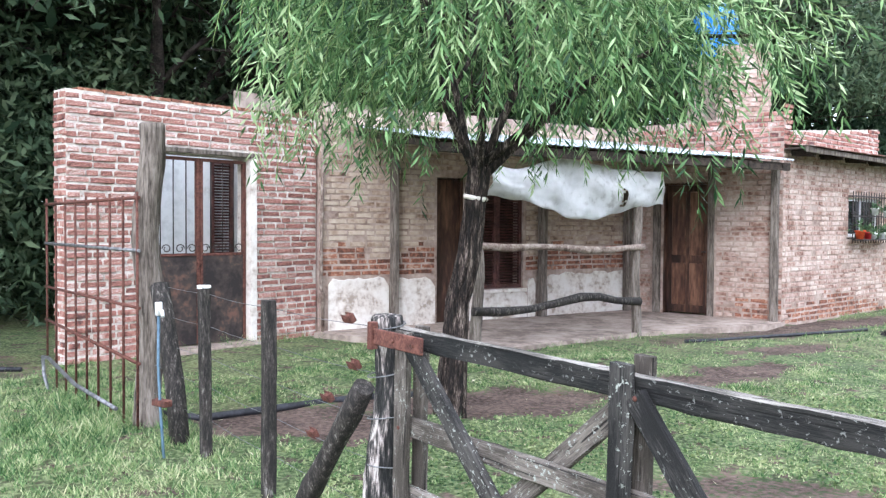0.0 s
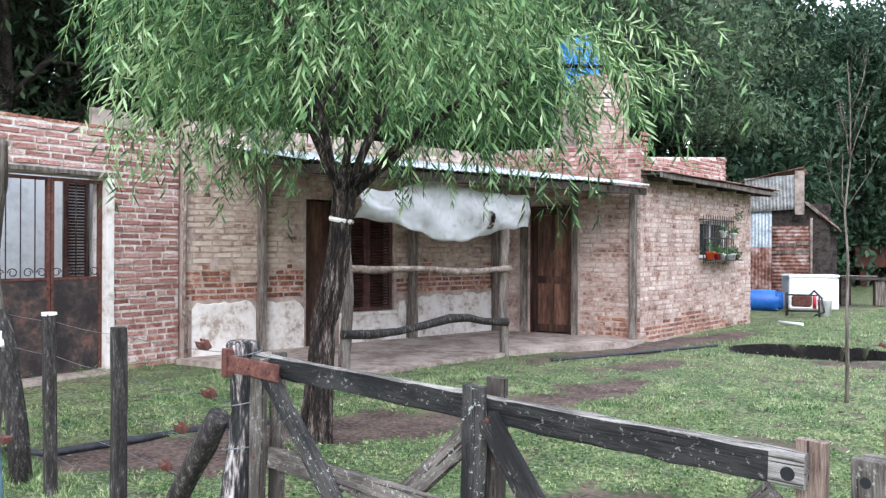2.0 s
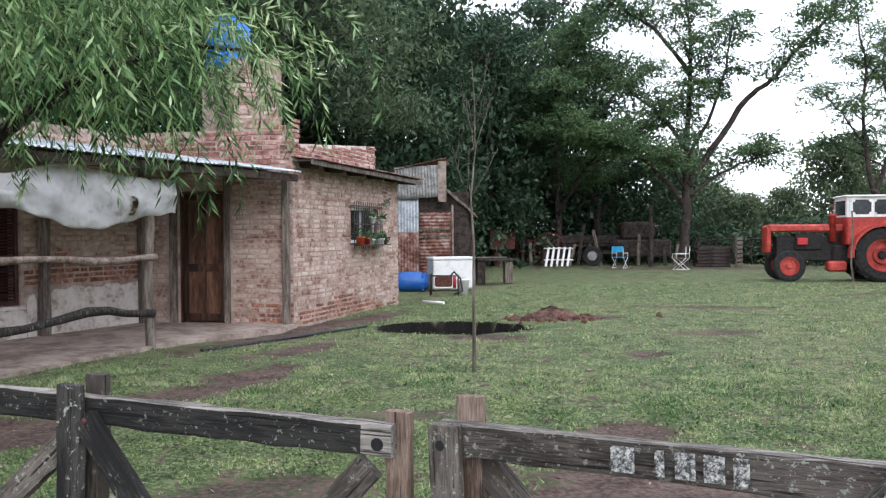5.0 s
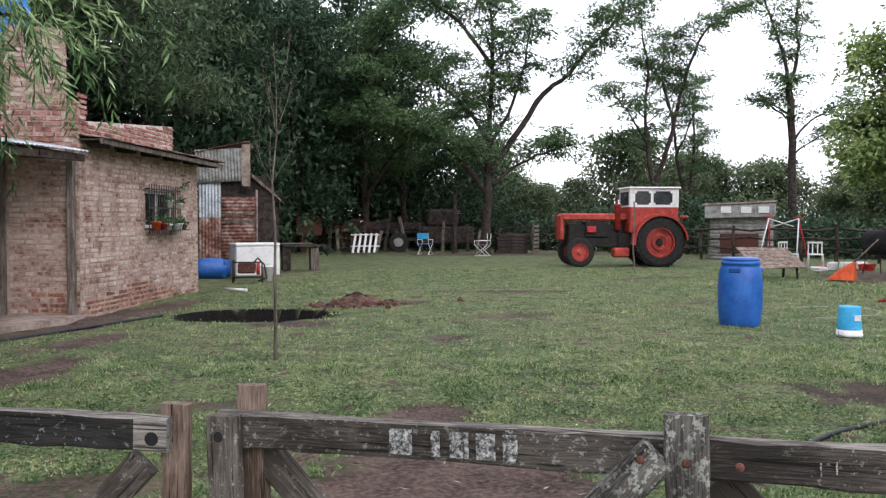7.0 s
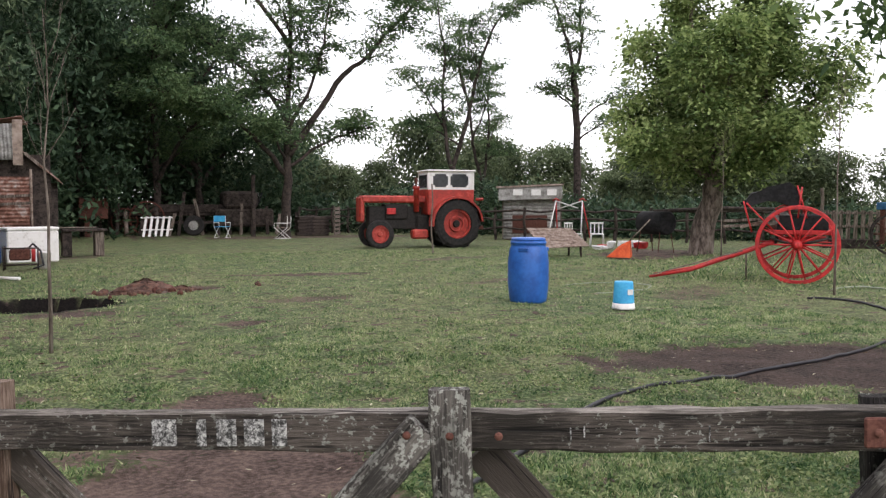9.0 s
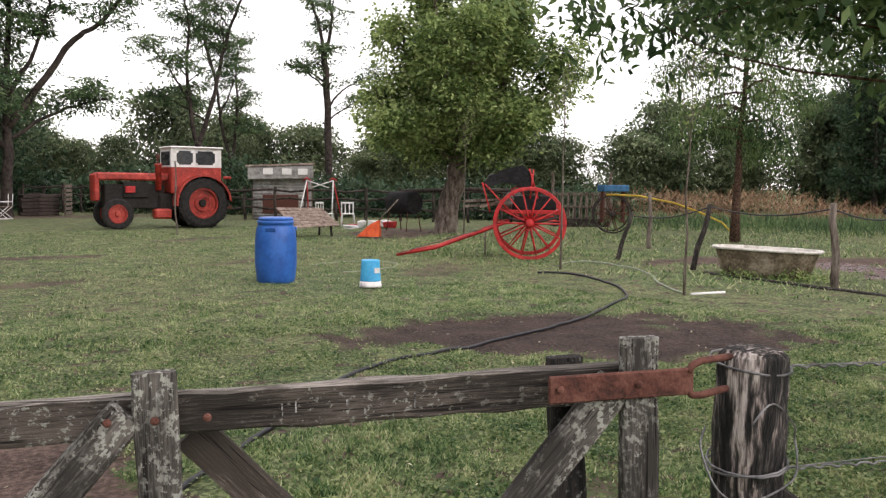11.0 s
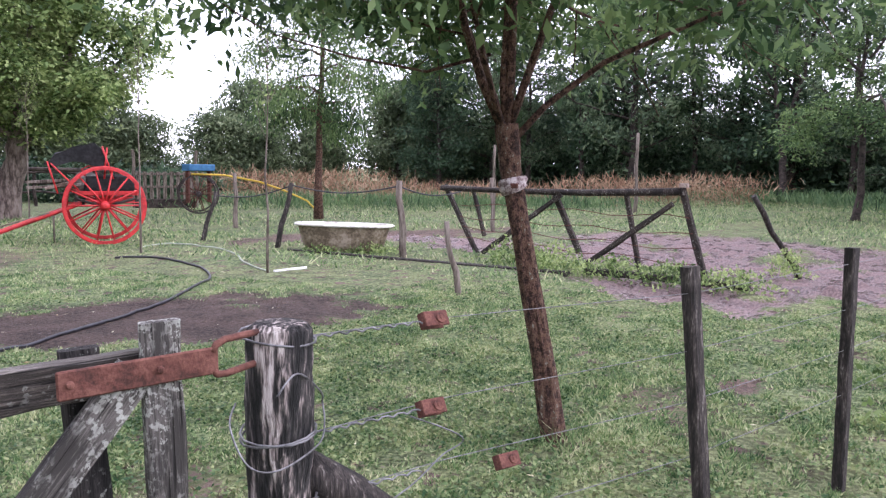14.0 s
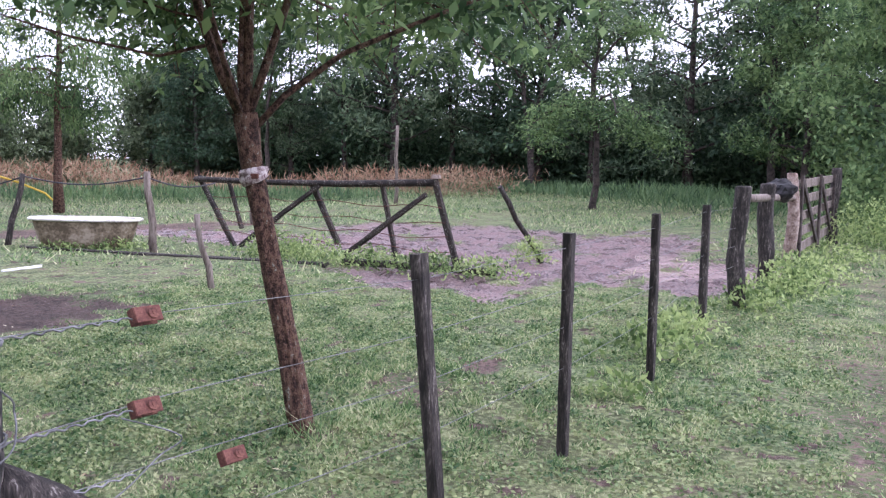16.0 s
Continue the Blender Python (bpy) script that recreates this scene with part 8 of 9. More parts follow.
part("rim", tube(B(), [(4.72, 37.46, 0.44), (4.74, 37.6, 0.44)], [0.2, 0.22], 16), GREY_TIN, wt)
cabin = thing("old_truck_cab", "dark derelict vehicle cab under the trees", "vehicle", at=(7.0, 38.6, 0))
part("body", slab(slab(B(), (-1.2, -0.7, 0.35), (1.3, 0.7, 1.15), bevel=0.08), (-0.9, -0.65, 1.15), (0.6, 0.65, 1.95), bevel=0.12), FAR_BARK, cabin)
part("windscreen", slab(B(), (0.62, -0.55, 1.25), (0.66, 0.55, 1.85), pose(0, 0, 0, 0, 18, 0) @ Matrix.Translation((-0.45, 0, 0.2))), GLASS_DARK, cabin)
for k in range(6):
    pl = tagged(part("timber_plank", slab(B(), (-0.7, -0.4, 0), (0.7, 0.4, 0.13), bevel=0.015), FAR_BARK), "stacked dark timber planks under the trees", "planks", "plank stack")
    pl.matrix_basis = pose(9.6 + 0.06 * (k % 2), 36.2, 0.14 * k, 0, 0, -6 + 3 * (k % 3))
crate = thing("slatted_crate", "grey slatted fence panel propped up by the woodpile", "crate", at=(10.6, 35.6, 0), turn=60)
for i in range(7):
    part("slat", beam(B(), (-0.5, 0, 0.1 + i * 0.18), (0.5, 0, 0.1 + i * 0.18), 0.12, 0.025, seed=i), OLD_WOOD, crate)
for x in (-0.45, 0.45):
    part("upright", beam(B(), (x, 0.03, 0), (x, 0.03, 1.3), 0.08, 0.03, (1, 0, 0)), OLD_WOOD, crate)
lp_ = tagged(part("post", post_mesh(2.6, 0.09, 2, 8), FAR_BARK), "dark upright post beside the woodpile", "post")
lp_.location = (7.0, 35.9, 0)

# dark planks and posts leaning in the junk row
pk = random.Random(12)
for k in range(18):
    hh = pk.uniform(0.9, 1.9)
    lt = tagged(part("leaning_plank", beam(B(), (0, 0, 0), (pk.uniform(-0.35, 0.35), 0.25, hh), 0.14, 0.035, (1, 0, 0), 0.004, 6, k), FAR_BARK if k % 3 else OLD_WOOD), "dark weathered plank leaning in the junk row", "plank", "leaning planks")
    lt.location = (0.6 + 0.52 * k + pk.uniform(-0.15, 0.15), 37.9 + pk.uniform(-0.3, 0.2) - 0.1 * (k > 12), 0)

# far rail fence of poles
for (x0, y0), (x1, y1) in (((-1, 38.5), (3, 39.8)), ((9.5, 38), (13.5, 38.5)), ((14, 29.5), (18.5, 26)), ((18.5, 26), (23, 21.5))):
    fn = thing("pole_fence", "rough dark pole fence with crooked posts", "fence", group="pole fences")
    n = 5
    for i in range(n + 1):
        f = i / n
        part("post", post_mesh(1.25, 0.06, i, 7, bend=0.04), FAR_BARK, fn).location = (x0 + (x1 - x0) * f, y0 + (y1 - y0) * f, 0)
    for z in (0.45, 0.8, 1.12):
        part("rail", tube(B(), [(x0 + (x1 - x0) * i / 8, y0 + (y1 - y0) * i / 8, z + 0.05 * math.sin(i * 2.3 + z * 7)) for i in range(9)], 0.04, 6), FAR_BARK, fn)

# hut of white boards and tin
hut = thing("garden_hut", "small leaning pale board hut with tin front", "hut", at=(16.4, 28.6, 0), turn=-28)
part("body", slab(B(), (-1.15, 0.0, 0.0), (1.15, 1.6, 1.95)), OLD_WOOD, hut)
ft = part("front", corrugated(1.7, 2.2, 0.12, 0.014), GREY_TIN, hut)
ft.matrix_basis = Matrix.Translation((-1.1, -0.03, 0.02)) @ Matrix(((0, 1, 0, 0), (0, 0, -1, 0), (1, 0, 0, 0), (0, 0, 0, 1)))
part("valance", slab(B(), (-1.25, -0.35, 1.55), (1.2, -0.05, 2.05), pose(0, 0, 0, 0, -1.5, 0), bevel=0.02), GREY_TIN, hut)
part("roof", slab(B(), (-1.3, -0.4, 2.06), (1.3, 1.7, 2.12), pose(0, 0, 0, 0, -2.5, 0)), CONCRETE, hut)
for x in (-0.55, 0.15, 0.75):
    part("label_plate", slab(B(), (x - 0.18, -0.39, 1.72), (x + 0.18, -0.36, 1.95)), WHITE_PAINT, hut)
part("rust_panel", slab(B(), (-0.75, -0.08, 0.25), (0.6, -0.05, 0.95)), RUST, hut)

# swing frame, plastic chairs, propped boards, junk, fire drum
sw = thing("swing_frame", "red and white tubular swing frame", "swing", at=(15.6, 24.6, 0), turn=-40)
for s in (-0.45, 0.45):
    for d in (-0.45, 0.45):
        part("leg", tube(B(), [(s * 1.3 + d * 0.3, d, 0), (s, 0, 1.5)], 0.024, 6), WHITE_PAINT if d < 0 else CART_RED, sw)
    part("cap", tube(B(), [(s - 0.12, 0, 1.5), (s, 0, 1.58), (s + 0.12, 0, 1.5)], 0.026, 6), CART_RED, sw)
for a, b in (((-0.45, 0, 1.5), (0.3, 0, 1.25)), ((0.45, 0, 1.5), (-0.3, 0, 1.25))):
    part("brace", tube(B(), [a, b], 0.02, 6), WHITE_PAINT, sw)


def plastic_chair(x, y, turn, label):
    t = thing("plastic_chair", label, "chair", at=(x, y, 0), turn=turn, group="plastic chairs")
    part("seat", slab(B(), (-0.22, -0.22, 0.4), (0.22, 0.22, 0.44), bevel=0.02), WHITE_PAINT, t)
    part("top_rail", slab(B(), (-0.22, 0.19, 0.74), (0.22, 0.22, 0.8), bevel=0.012), WHITE_PAINT, t)
    for c in (-0.19, -0.07, 0.07, 0.19):
        part("back_slat", slab(B(), (c - 0.02, 0.195, 0.44), (c + 0.02, 0.215, 0.74), bevel=0.006), WHITE_PAINT, t)
    for a in (-0.19, 0.19):
        for b in (-0.19, 0.19):
            part("leg", tube(B(), [(a * 1.1, b * 1.1, 0), (a, b, 0.41)], 0.02, 6), WHITE_PAINT, t)


plastic_chair(14.9, 23.2, 20, "white plastic garden chair on the grass")
plastic_chair(15.6, 22.9, -30, "white plastic garden chair among junk")
bdz = thing("propped_boards", "pale board panel tilted on a trestle on the lawn", "boards", at=(11.75, 19.0, 0), turn=-2)
for i in range(6):
    f = i / 5
    part("board", beam(B(), (-0.68, -0.42 + 0.8 * f, 0.30 + 0.42 * f), (0.68, -0.42 + 0.8 * f, 0.34 + 0.36 * f), 0.16, 0.02, (0, 1, 0.5), 0.004, 6, i), PALE_WOOD, bdz)
for x in (-0.5, 0.55):
    part("leg", tube(B(), [(x, -0.3, 0), (x, -0.25, 0.36)], 0.03, 6), FAR_BARK, bdz)
    part("leg", tube(B(), [(x, 0.35, 0), (x, 0.3, 0.66)], 0.03, 6), FAR_BARK, bdz)
jk = random.Random(4)
for k in range(9):
    b_ = B()
    slab(b_, (-0.2, -0.12, 0), (0.2, 0.12, jk.uniform(0.08, 0.28)), bevel=0.03)
    for v in b_.verts:
        v.co += Vector((jk.uniform(-1, 1), jk.uniform(-1, 1), 0)) * 0.05
    o_ = tagged(part("rubbish_bag", b_, WHITE_PAINT if k % 3 else CART_RED), "crumpled pale bag of junk on the ground", "bag", "junk on the ground")
    o_.matrix_basis = pose(15.7 + jk.gauss(0, 0.7), 22.4 + jk.gauss(0, 0.5), 0, 0, 0, jk.uniform(0, 180))
fd = thing("fire_drum", "blackened half drum barbecue on thin legs", "barbecue", at=(15.6, 19.9, 0), turn=-85)
part("drum", tube(B(), [(-0.5, 0, 0.85), (-0.48, 0, 0.85), (0.48, 0, 0.85), (0.5, 0, 0.85)], [0.3, 0.34, 0.34, 0.3], 20), DARK_CLOTH, fd)
for x in (-0.4, 0.4):
    for y in (-0.25, 0.25):
        part("leg", tube(B(), [(x * 1.1, y * 1.2, 0), (x, y * 0.8, 0.62)], 0.015, 5), RUST, fd)
og = thing("barrow", "upturned orange wheelbarrow tray with long handle", "wheelbarrow", at=(13.1, 18.1, 0), turn=-45)
ob_ = B()
vs_ = [ob_.verts.new(v) for v in ((-0.32, -0.2, 0.02), (0.28, -0.2, 0.02), (0.28, 0.2, 0.02), (-0.32, 0.2, 0.02), (0.02, -0.1, 0.34), (0.26, -0.1, 0.46), (0.26, 0.1, 0.46), (0.02, 0.1, 0.34))]
for f in ((0, 1, 5, 4), (1, 2, 6, 5), (2, 3, 7, 6), (3, 0, 4, 7), (4, 5, 6, 7)):
    ob_.faces.new([vs_[i] for i in f])
part("tray", ob_, ORANGE, og)
part("handle", tube(B(), [(0.2, 0, 0.4), (0.75, 0, 1.0)], 0.02, 6), OLD_WOOD, og)

# palisade crate by the implement
cr = thing("palisade_panel", "grey picket panel between two posts", "fence", at=(22.6, 19.0, 0), turn=-48)
for i in range(9):
    part("picket", beam(B(), (-0.85 + i * 0.21, 0, 0.3), (-0.85 + i * 0.21, 0, 1.2), 0.12, 0.03, (1, 0, 0), seed=i), OLD_WOOD, cr)
for z in (0.7, 1.12):
    part("rail", beam(B(), (-0.95, -0.03, z), (0.95, -0.03, z), 0.07, 0.03), OLD_WOOD, cr)
for x in (-1.0, 1.0):
    part("post", post_mesh(1.9, 0.06, int(x + 5), 7, bend=0.03), OLD_WOOD, cr).location = (x, 0.05, 0)
part("base", slab(B(), (-0.95, -0.1, 0), (0.95, 0.1, 0.3), bevel=0.02), FAR_BARK, cr)
ldr = tagged(part("fence_rail", tube(B(), [(17.5, 22.5, 1.15), (19.4, 21.2, 1.25), (21.6, 19.9, 1.2)], 0.07, 7), FAR_BARK), "dark heavy rail along the back fence", "rail")

# ---------- paddock fences, pen gate, corral gate ----------
PR, PL = Vector((11.32, 0.85)), Vector((13.56, 4.74))
pen_u = (PL - PR).normalized()


def pen_at(s, z, off=0.0):
    return (PR.x + pen_u.x * s - pen_u.y * off, PR.y + pen_u.y * s + pen_u.x * off, z)


pen = thing("pen_gate", "sagging dark pole gate leaning over with slack wires", "gate")
part("top_rail", tube(B(), [pen_at(0.35, 1.13), pen_at(2.0, 1.07), pen_at(3.6, 1.05), pen_at(5.4, 1.06)], [0.05, 0.047, 0.045, 0.05], 8, 0.06, 1), DARK_POLE, pen)
for (s0, z0, s1, z1, w) in ((5.37, 1.1, 4.47, -0.03, 0.085), (4.62, 1.08, 4.3, 0.29, 0.06), (2.72, 1.08, 2.17, 0.2, 0.09), (1.33, 1.1, 1.05, 0.0, 0.06), (0.42, 1.18, 0.0, -0.05, 0.085)):
    board("upright", pen_at(s0, z0, -0.05), pen_at(s1, z1, -0.05), w, 0.06, DARK_POLE, pen, (0.5, 0.86, 0), 0.006, 7, int(s0 * 10))
for (s0, z0, s1, z1) in ((2.47, 1.03, 4.24, 0.02), (0.49, 0.97, 2.03, 0.0)):
    board("brace", pen_at(s0, z0, 0.04), pen_at(s1, z1, 0.04), 0.07, 0.05, DARK_POLE, pen, (0, 0, 1), 0.005, 7, 3)
for k, z in enumerate((0.80, 0.58, 0.40, 0.22)):
    part("wire", tube(B(), [pen_at(0.3 + 4.7 * i / 14 - 0.25 * (1 - z), z + 0.03 * math.sin(i * 1.3 + k), 0.0) for i in range(15)], 0.006, 5), RUST, pen)
part("cap_block", slab(B(), (-0.12, -0.05, 0), (0.12, 0.05, 0.05), Matrix.Translation(pen_at(0.35, 1.185))), PALE_WOOD, pen)

# stakes in the lawn and paddock
for k, (x0, y0, x1, y1, h, r, lab) in enumerate(((12.1, 5.35, 12.02, 5.42, 1.2, 0.055, "crooked weathered grey paddock post"), (8.97, 3.2, 8.86, 3.36, 0.82, 0.035, "short broken stake tied with rag"), (12.79, -0.3, 12.1, 0.35, 1.08, 0.04, "leaning dark stake in the mud"), (12.93, 9.89, 13.25, 9.75, 0.92, 0.04, "leaning dark paddock stake"), (12.56, 8.01, 12.85, 7.85, 1.12, 0.045, "leaning dark paddock stake"), (16.2, 11.5, 16.2, 11.5, 1.25, 0.05, "weathered grey wooden paddock post"), (18.2, 6.0, 18.3, 6.1, 1.2, 0.05, "weathered grey wooden paddock post"), (24.0, 8.0, 24.0, 8.0, 2.1, 0.05, "tall pale wooden pole standing in the paddock"), (28, 4.5, 28, 4.5, 2.6, 0.06, "tall pale wooden pole standing in the paddock"))):
    tagged(part("stake", tube(B(), [(x0 + (x1 - x0) * i / 5, y0 + (y1 - y0) * i / 5 + 0.02 * math.sin(i * 2 + k), -0.1 + (h + 0.1) * i / 5) for i in range(6)], [r * (1.1 - 0.05 * i) for i in range(6)], 8, 0.12, k), DROPPER if "dark" in lab else OLD_WOOD), lab, "stake", "stakes")
wire([(12.02, 5.42, 1.12), (13.3, 4.9, 1.02)], 0.012, label="sagging black cable between paddock posts", material=HOSE, sag=0.1)
wire([(12.85, 7.85, 1.08), (12.02, 5.42, 1.12)], 0.012, label="sagging black cable between paddock posts", material=HOSE, sag=0.12)
wire([(13.25, 9.75, 0.85), (12.85, 7.85, 1.08)], 0.012, label="sagging black cable between paddock posts", material=HOSE, sag=0.1)
# plank edge at the paddock
tagged(part("edge_plank", beam(B(), (12.35, 7.6, 0.0), (11.4, 2.6, 0.0), 0.07, 0.12, cuts=14), DROPPER), "dark half-buried plank along the paddock edge", "plank")
tagged(part("edge_plank", beam(B(), (11.5, 2.4, 0.05), (10.9, 0.3, 0.04), 0.09, 0.1, cuts=10), DROPPER), "dark half-buried plank along the paddock edge", "plank")

# heavy posts and board gate of the corral
for k, (x, y, h, r, lab) in enumerate(((9.01, -2.17, 1.2, 0.088, "thick weathered corral strainer post"), (10.6, -2.85, 1.2, 0.095, "thick weathered corral strainer post"), (12.3, -3.62, 1.32, 0.08, "pale split corral gate post"), (16.6, -5.6, 1.4, 0.10, "dark weathered corral gate post"))):
    o = tagged(part("corral_post", post_mesh(h, r, 50 + k, 10, rough=0.1), PALE_WOOD if "pale" in lab else DROPPER, smooth=True), lab, "post", "corral posts")
    o.location = (x, y, 0)
cg = thing("corral_gate", "grey weathered five-board corral gate", "gate")
cu0, cu1 = Vector((12.55, -3.75)), Vector((16.45, -5.5))
for i, z in enumerate((0.25, 0.48, 0.71, 0.94, 1.17)):
    part("board", beam(B(), (cu0.x, cu0.y, z), (cu1.x, cu1.y, z + 0.05), 0.13, 0.03, cuts=9, seed=i), OLD_WOOD, cg)
for f in (0.01, 0.5, 0.97):
    p = cu0.lerp(cu1, f)
    part("stile", beam(B(), (p.x - 0.02, p.y - 0.05, 0.1), (p.x - 0.02, p.y - 0.05, 1.3), 0.1, 0.04, (1, -0.45, 0)), FAR_BARK, cg)
for f0, f1 in ((0.03, 0.48), (0.52, 0.95)):
    a, b = cu0.lerp(cu1, f0), cu0.lerp(cu1, f1)
    part("brace", beam(B(), (a.x, a.y - 0.06, 1.2), (b.x, b.y - 0.06, 0.2), 0.1, 0.035), FAR_BARK, cg)
cloth = B()
bmesh.ops.create_icosphere(cloth, subdivisions=3, radius=0.2)
for v in cloth.verts:
    v.co = Vector((v.co.x * 1.5, v.co.y * 0.8, v.co.z * 0.7)) * (1 + 0.35 * noise.noise(v.co * 9))
co = tagged(part("cloth_bundle", cloth, DARK_CLOTH), "dark cloth bundle hung on the corral post", "cloth")
co.location = (11.4, -3.2, 1.12)
tagged(part("rail_pole", tube(B(), [(9.05, -2.2, 1.12), (9.9, -2.5, 1.06), (10.6, -2.85, 1.05), (12.25, -3.6, 1.0)], 0.045, 7), OLD_WOOD), "rail pole between the corral posts", "rail")
# shallow puddle in the corral mud
pd = B()
pv = []
prg = random.Random(12)
for i in range(28):
    a = 6.283 * i / 28
    q = 1 + 0.28 * math.sin(3 * a + 1) + prg.uniform(-0.1, 0.1)
    pv.append(pd.verts.new((12.3 + 1.7 * q * math.cos(a) * 0.9, -2.2 + 0.85 * q * math.sin(a), -0.035)))
pd.faces.new(pv)
tagged(part("puddle", pd, mat("muddy_water", [(0.2, (0.34, 0.25, 0.235)), (0.8, (0.45, 0.345, 0.33))], 1.2, 0.1, 0.0, spec=0.5)), "shallow muddy puddle in the corral", "puddle", kind="structure")

# wire strainers, knots on the right fence and the left fence
def strainer(p, d, label):
    t = thing("wire_strainer", label, "wire strainer", group="wire strainers")
    t.matrix_basis = look(p, Vector(p) + Vector(d)) @ Matrix.Rotation(radians(90), 4, "Y") @ Matrix.Rotation(radians(62), 4, "X") @ Matrix.Diagonal((0.74, 0.7, 0.7, 1))
    bm = B()
    slab(bm, (-0.05, -0.021, -0.028), (0.05, -0.015, 0.028), bevel=0.002)
    slab(bm, (-0.05, 0.015, -0.028), (0.05, 0.021, 0.028), bevel=0.002)
    slab(bm, (-0.05, -0.015, -0.028), (-0.04, 0.015, 0.028))
    part("frame", bm, RUST, t)
    part("drum", tube(B(), [(0.015, -0.03, 0), (0.015, 0.03, 0)], 0.02, 10), RUST, t)
    part("stub", tube(B(), [(0.015, 0.02, 0), (0.015, 0.033, 0)], 0.009, 6), RUST, t)


fd_ = (0.87, -0.45, -0.03)
for p in ((2.37, 0.73, 1.02), (2.36, 0.73, 0.80), (2.58, 0.60, 0.61)):
    strainer(p, fd_, "rusty ratchet wire strainer on the fence wire")
for p in ((-2.42, 2.78, 1.0), (-2.38, 2.77, 0.8), (-2.6, 2.84, 0.62), (-2.75, 2.9, 0.42)):
    strainer(p, (-0.94, 0.34, 0), "rusty ratchet wire strainer on the fence wire")
# loops of wire round the strainer posts
for (cx, cy, r0), zs in (((2.0, 0.94, 0.083), (1.03, 0.82, 0.815, 0.66)), ((-2.13, 2.68, 0.078), (1.0, 0.8, 0.62, 0.42, 0.24))):
    for k, z in enumerate(zs):
        pts = [(cx + r0 * (1 + 0.05 * math.sin(a * 3)) * math.cos(a), cy + r0 * math.sin(a), z + 0.012 * math.sin(a + k)) for a in [i * 0.45 for i in range(15)]]
        tagged(part("wire_loop", tube(B(), pts, 0.0028, 5), WIRE), "galvanised wire wound round the post", "wire", "wire loops")
loose = [(1.90, 0.98, 0.9), (1.84, 0.95, 0.87), (1.83, 0.9, 0.80), (1.88, 0.86, 0.78), (2.0, 0.84, 0.8), (2.06, 0.86, 0.83), (2.085, 0.88, 0.865), (2.06, 0.87, 0.9), (1.95, 0.86, 0.965), (1.89, 0.87, 0.93)]
tagged(part("wire_loop", tube(B(), spline(loose), 0.0022, 5), WIRE), "loose loop of fence wire hanging on the post", "wire", "wire loops")
tail = [(2.3, 0.76, 0.79), (2.4, 0.66, 0.72), (2.36, 0.7, 0.68), (2.28, 0.74, 0.63), (2.2, 0.78, 0.6)]
tagged(part("wire_loop", tube(B(), spline(tail), 0.002, 5), WIRE), "loose wire tail below the fence wire", "wire", "wire loops")
for z in (1.02, 0.80, 0.645):
    tw = [(2.03 + 0.30 * i / 30, 0.905 - 0.16 * i / 30 + 0.004 * math.cos(i * 1.6), z + 0.004 * math.sin(i * 1.6)) for i in range(31)]
    tagged(part("wire_twist", tube(B(), tw, 0.0028, 4), WIRE), "twisted wire end beside the strainer post", "wire", "wire loops")

# chalk bars on the right gate leaf where a number is written, and chalk strokes
for k, (x0, x1) in enumerate(((0.415, 0.47), (0.505, 0.53), (0.545, 0.59), (0.60, 0.645), (0.655, 0.69))):
    part("chalk_bar", slab(B(), (x0, -0.0215, 0.916), (x1 - 0.006, -0.0195, 0.968)), CHALK, gate_r, "white chalk bar")
for k, x in enumerate((1.22, 1.245, 1.34, 1.47)):
    part("chalk_stroke", slab(B(), (x, -0.0215, 0.925 + 0.006 * (k % 3)), (x + 0.003, -0.0195, 0.95 + 0.004 * (k % 2))), CHALK, gate_r, "faint chalk stroke")

# ---------- pieces: bricks of the front wall ----------
fr_rng = random.Random(2)
V_, F_, count = [], [], 0
row, z = 0, 0.0
while z < 2.72:
    for a, b in brick_course(LF, z, row, fr_rng):
        q = inside(a, b, z, z + 0.058, FRONT_HOLES)
        if not q:
            continue
        a2, b2 = max(q[0], WALL_START), q[1]
        if b2 - a2 < 0.04:
            continue
        d = 0.012 + fr_rng.uniform(-0.008, 0.008)
        if z > 0.55 and count < 300:
            ob = new("brick", BRICK_MESHES[fr_rng.randrange(6)])
            ob.parent = wall_front
            ob.matrix_basis = Matrix.Translation(((a2 + b2) / 2, d - 0.05, z + 0.03 + fr_rng.uniform(-0.003, 0.003))) @ Matrix.Rotation(fr_rng.uniform(-0.012, 0.012), 4, "Y") @ Matrix.Diagonal((b2 - a2, 0.1, 0.058, 1))
            count += 1
        else:
            n = len(V_)
            V_ += [(a2, -0.01, z), (b2, -0.01, z), (b2, -0.01, z + 0.058), (a2, -0.01, z + 0.058), (a2 + 0.006, d, z + 0.006), (b2 - 0.006, d, z + 0.005), (b2 - 0.006, d, z + 0.053), (a2 + 0.006, d, z + 0.052)]
            F_ += [(n + 4, n + 5, n + 6, n + 7), (n, n + 1, n + 5, n + 4), (n + 1, n + 2, n + 6, n + 5), (n + 2, n + 3, n + 7, n + 6), (n + 3, n, n + 4, n + 7)]
    z += 0.0762
    row += 1
tagged(tris("brick_course", V_, F_, BRICK_I, wall_front, "red bricks"), kind="stuff")
end_mf, end_l = wall_frame(Vector((0, -0.26)), Vector((0, 0.0)))
je = joined_bricks("end_course", 0.26, 0.02, 2.75, [], BRICK_I, wall_front, "red bricks on the wall's end", seed=33, depth=0.012)
je.matrix_basis = Matrix(((0, -1, 0, WALL_START), (1, 0, 0, -0.26), (0, 0, 1, 0), (0, 0, 0, 1)))
cap = joined_bricks("capping_course", LF, 2.765, 2.80, [], DARK_BRICK, wall_front, "dark capping bricks", seed=34, depth=0.0, x0=0.3)
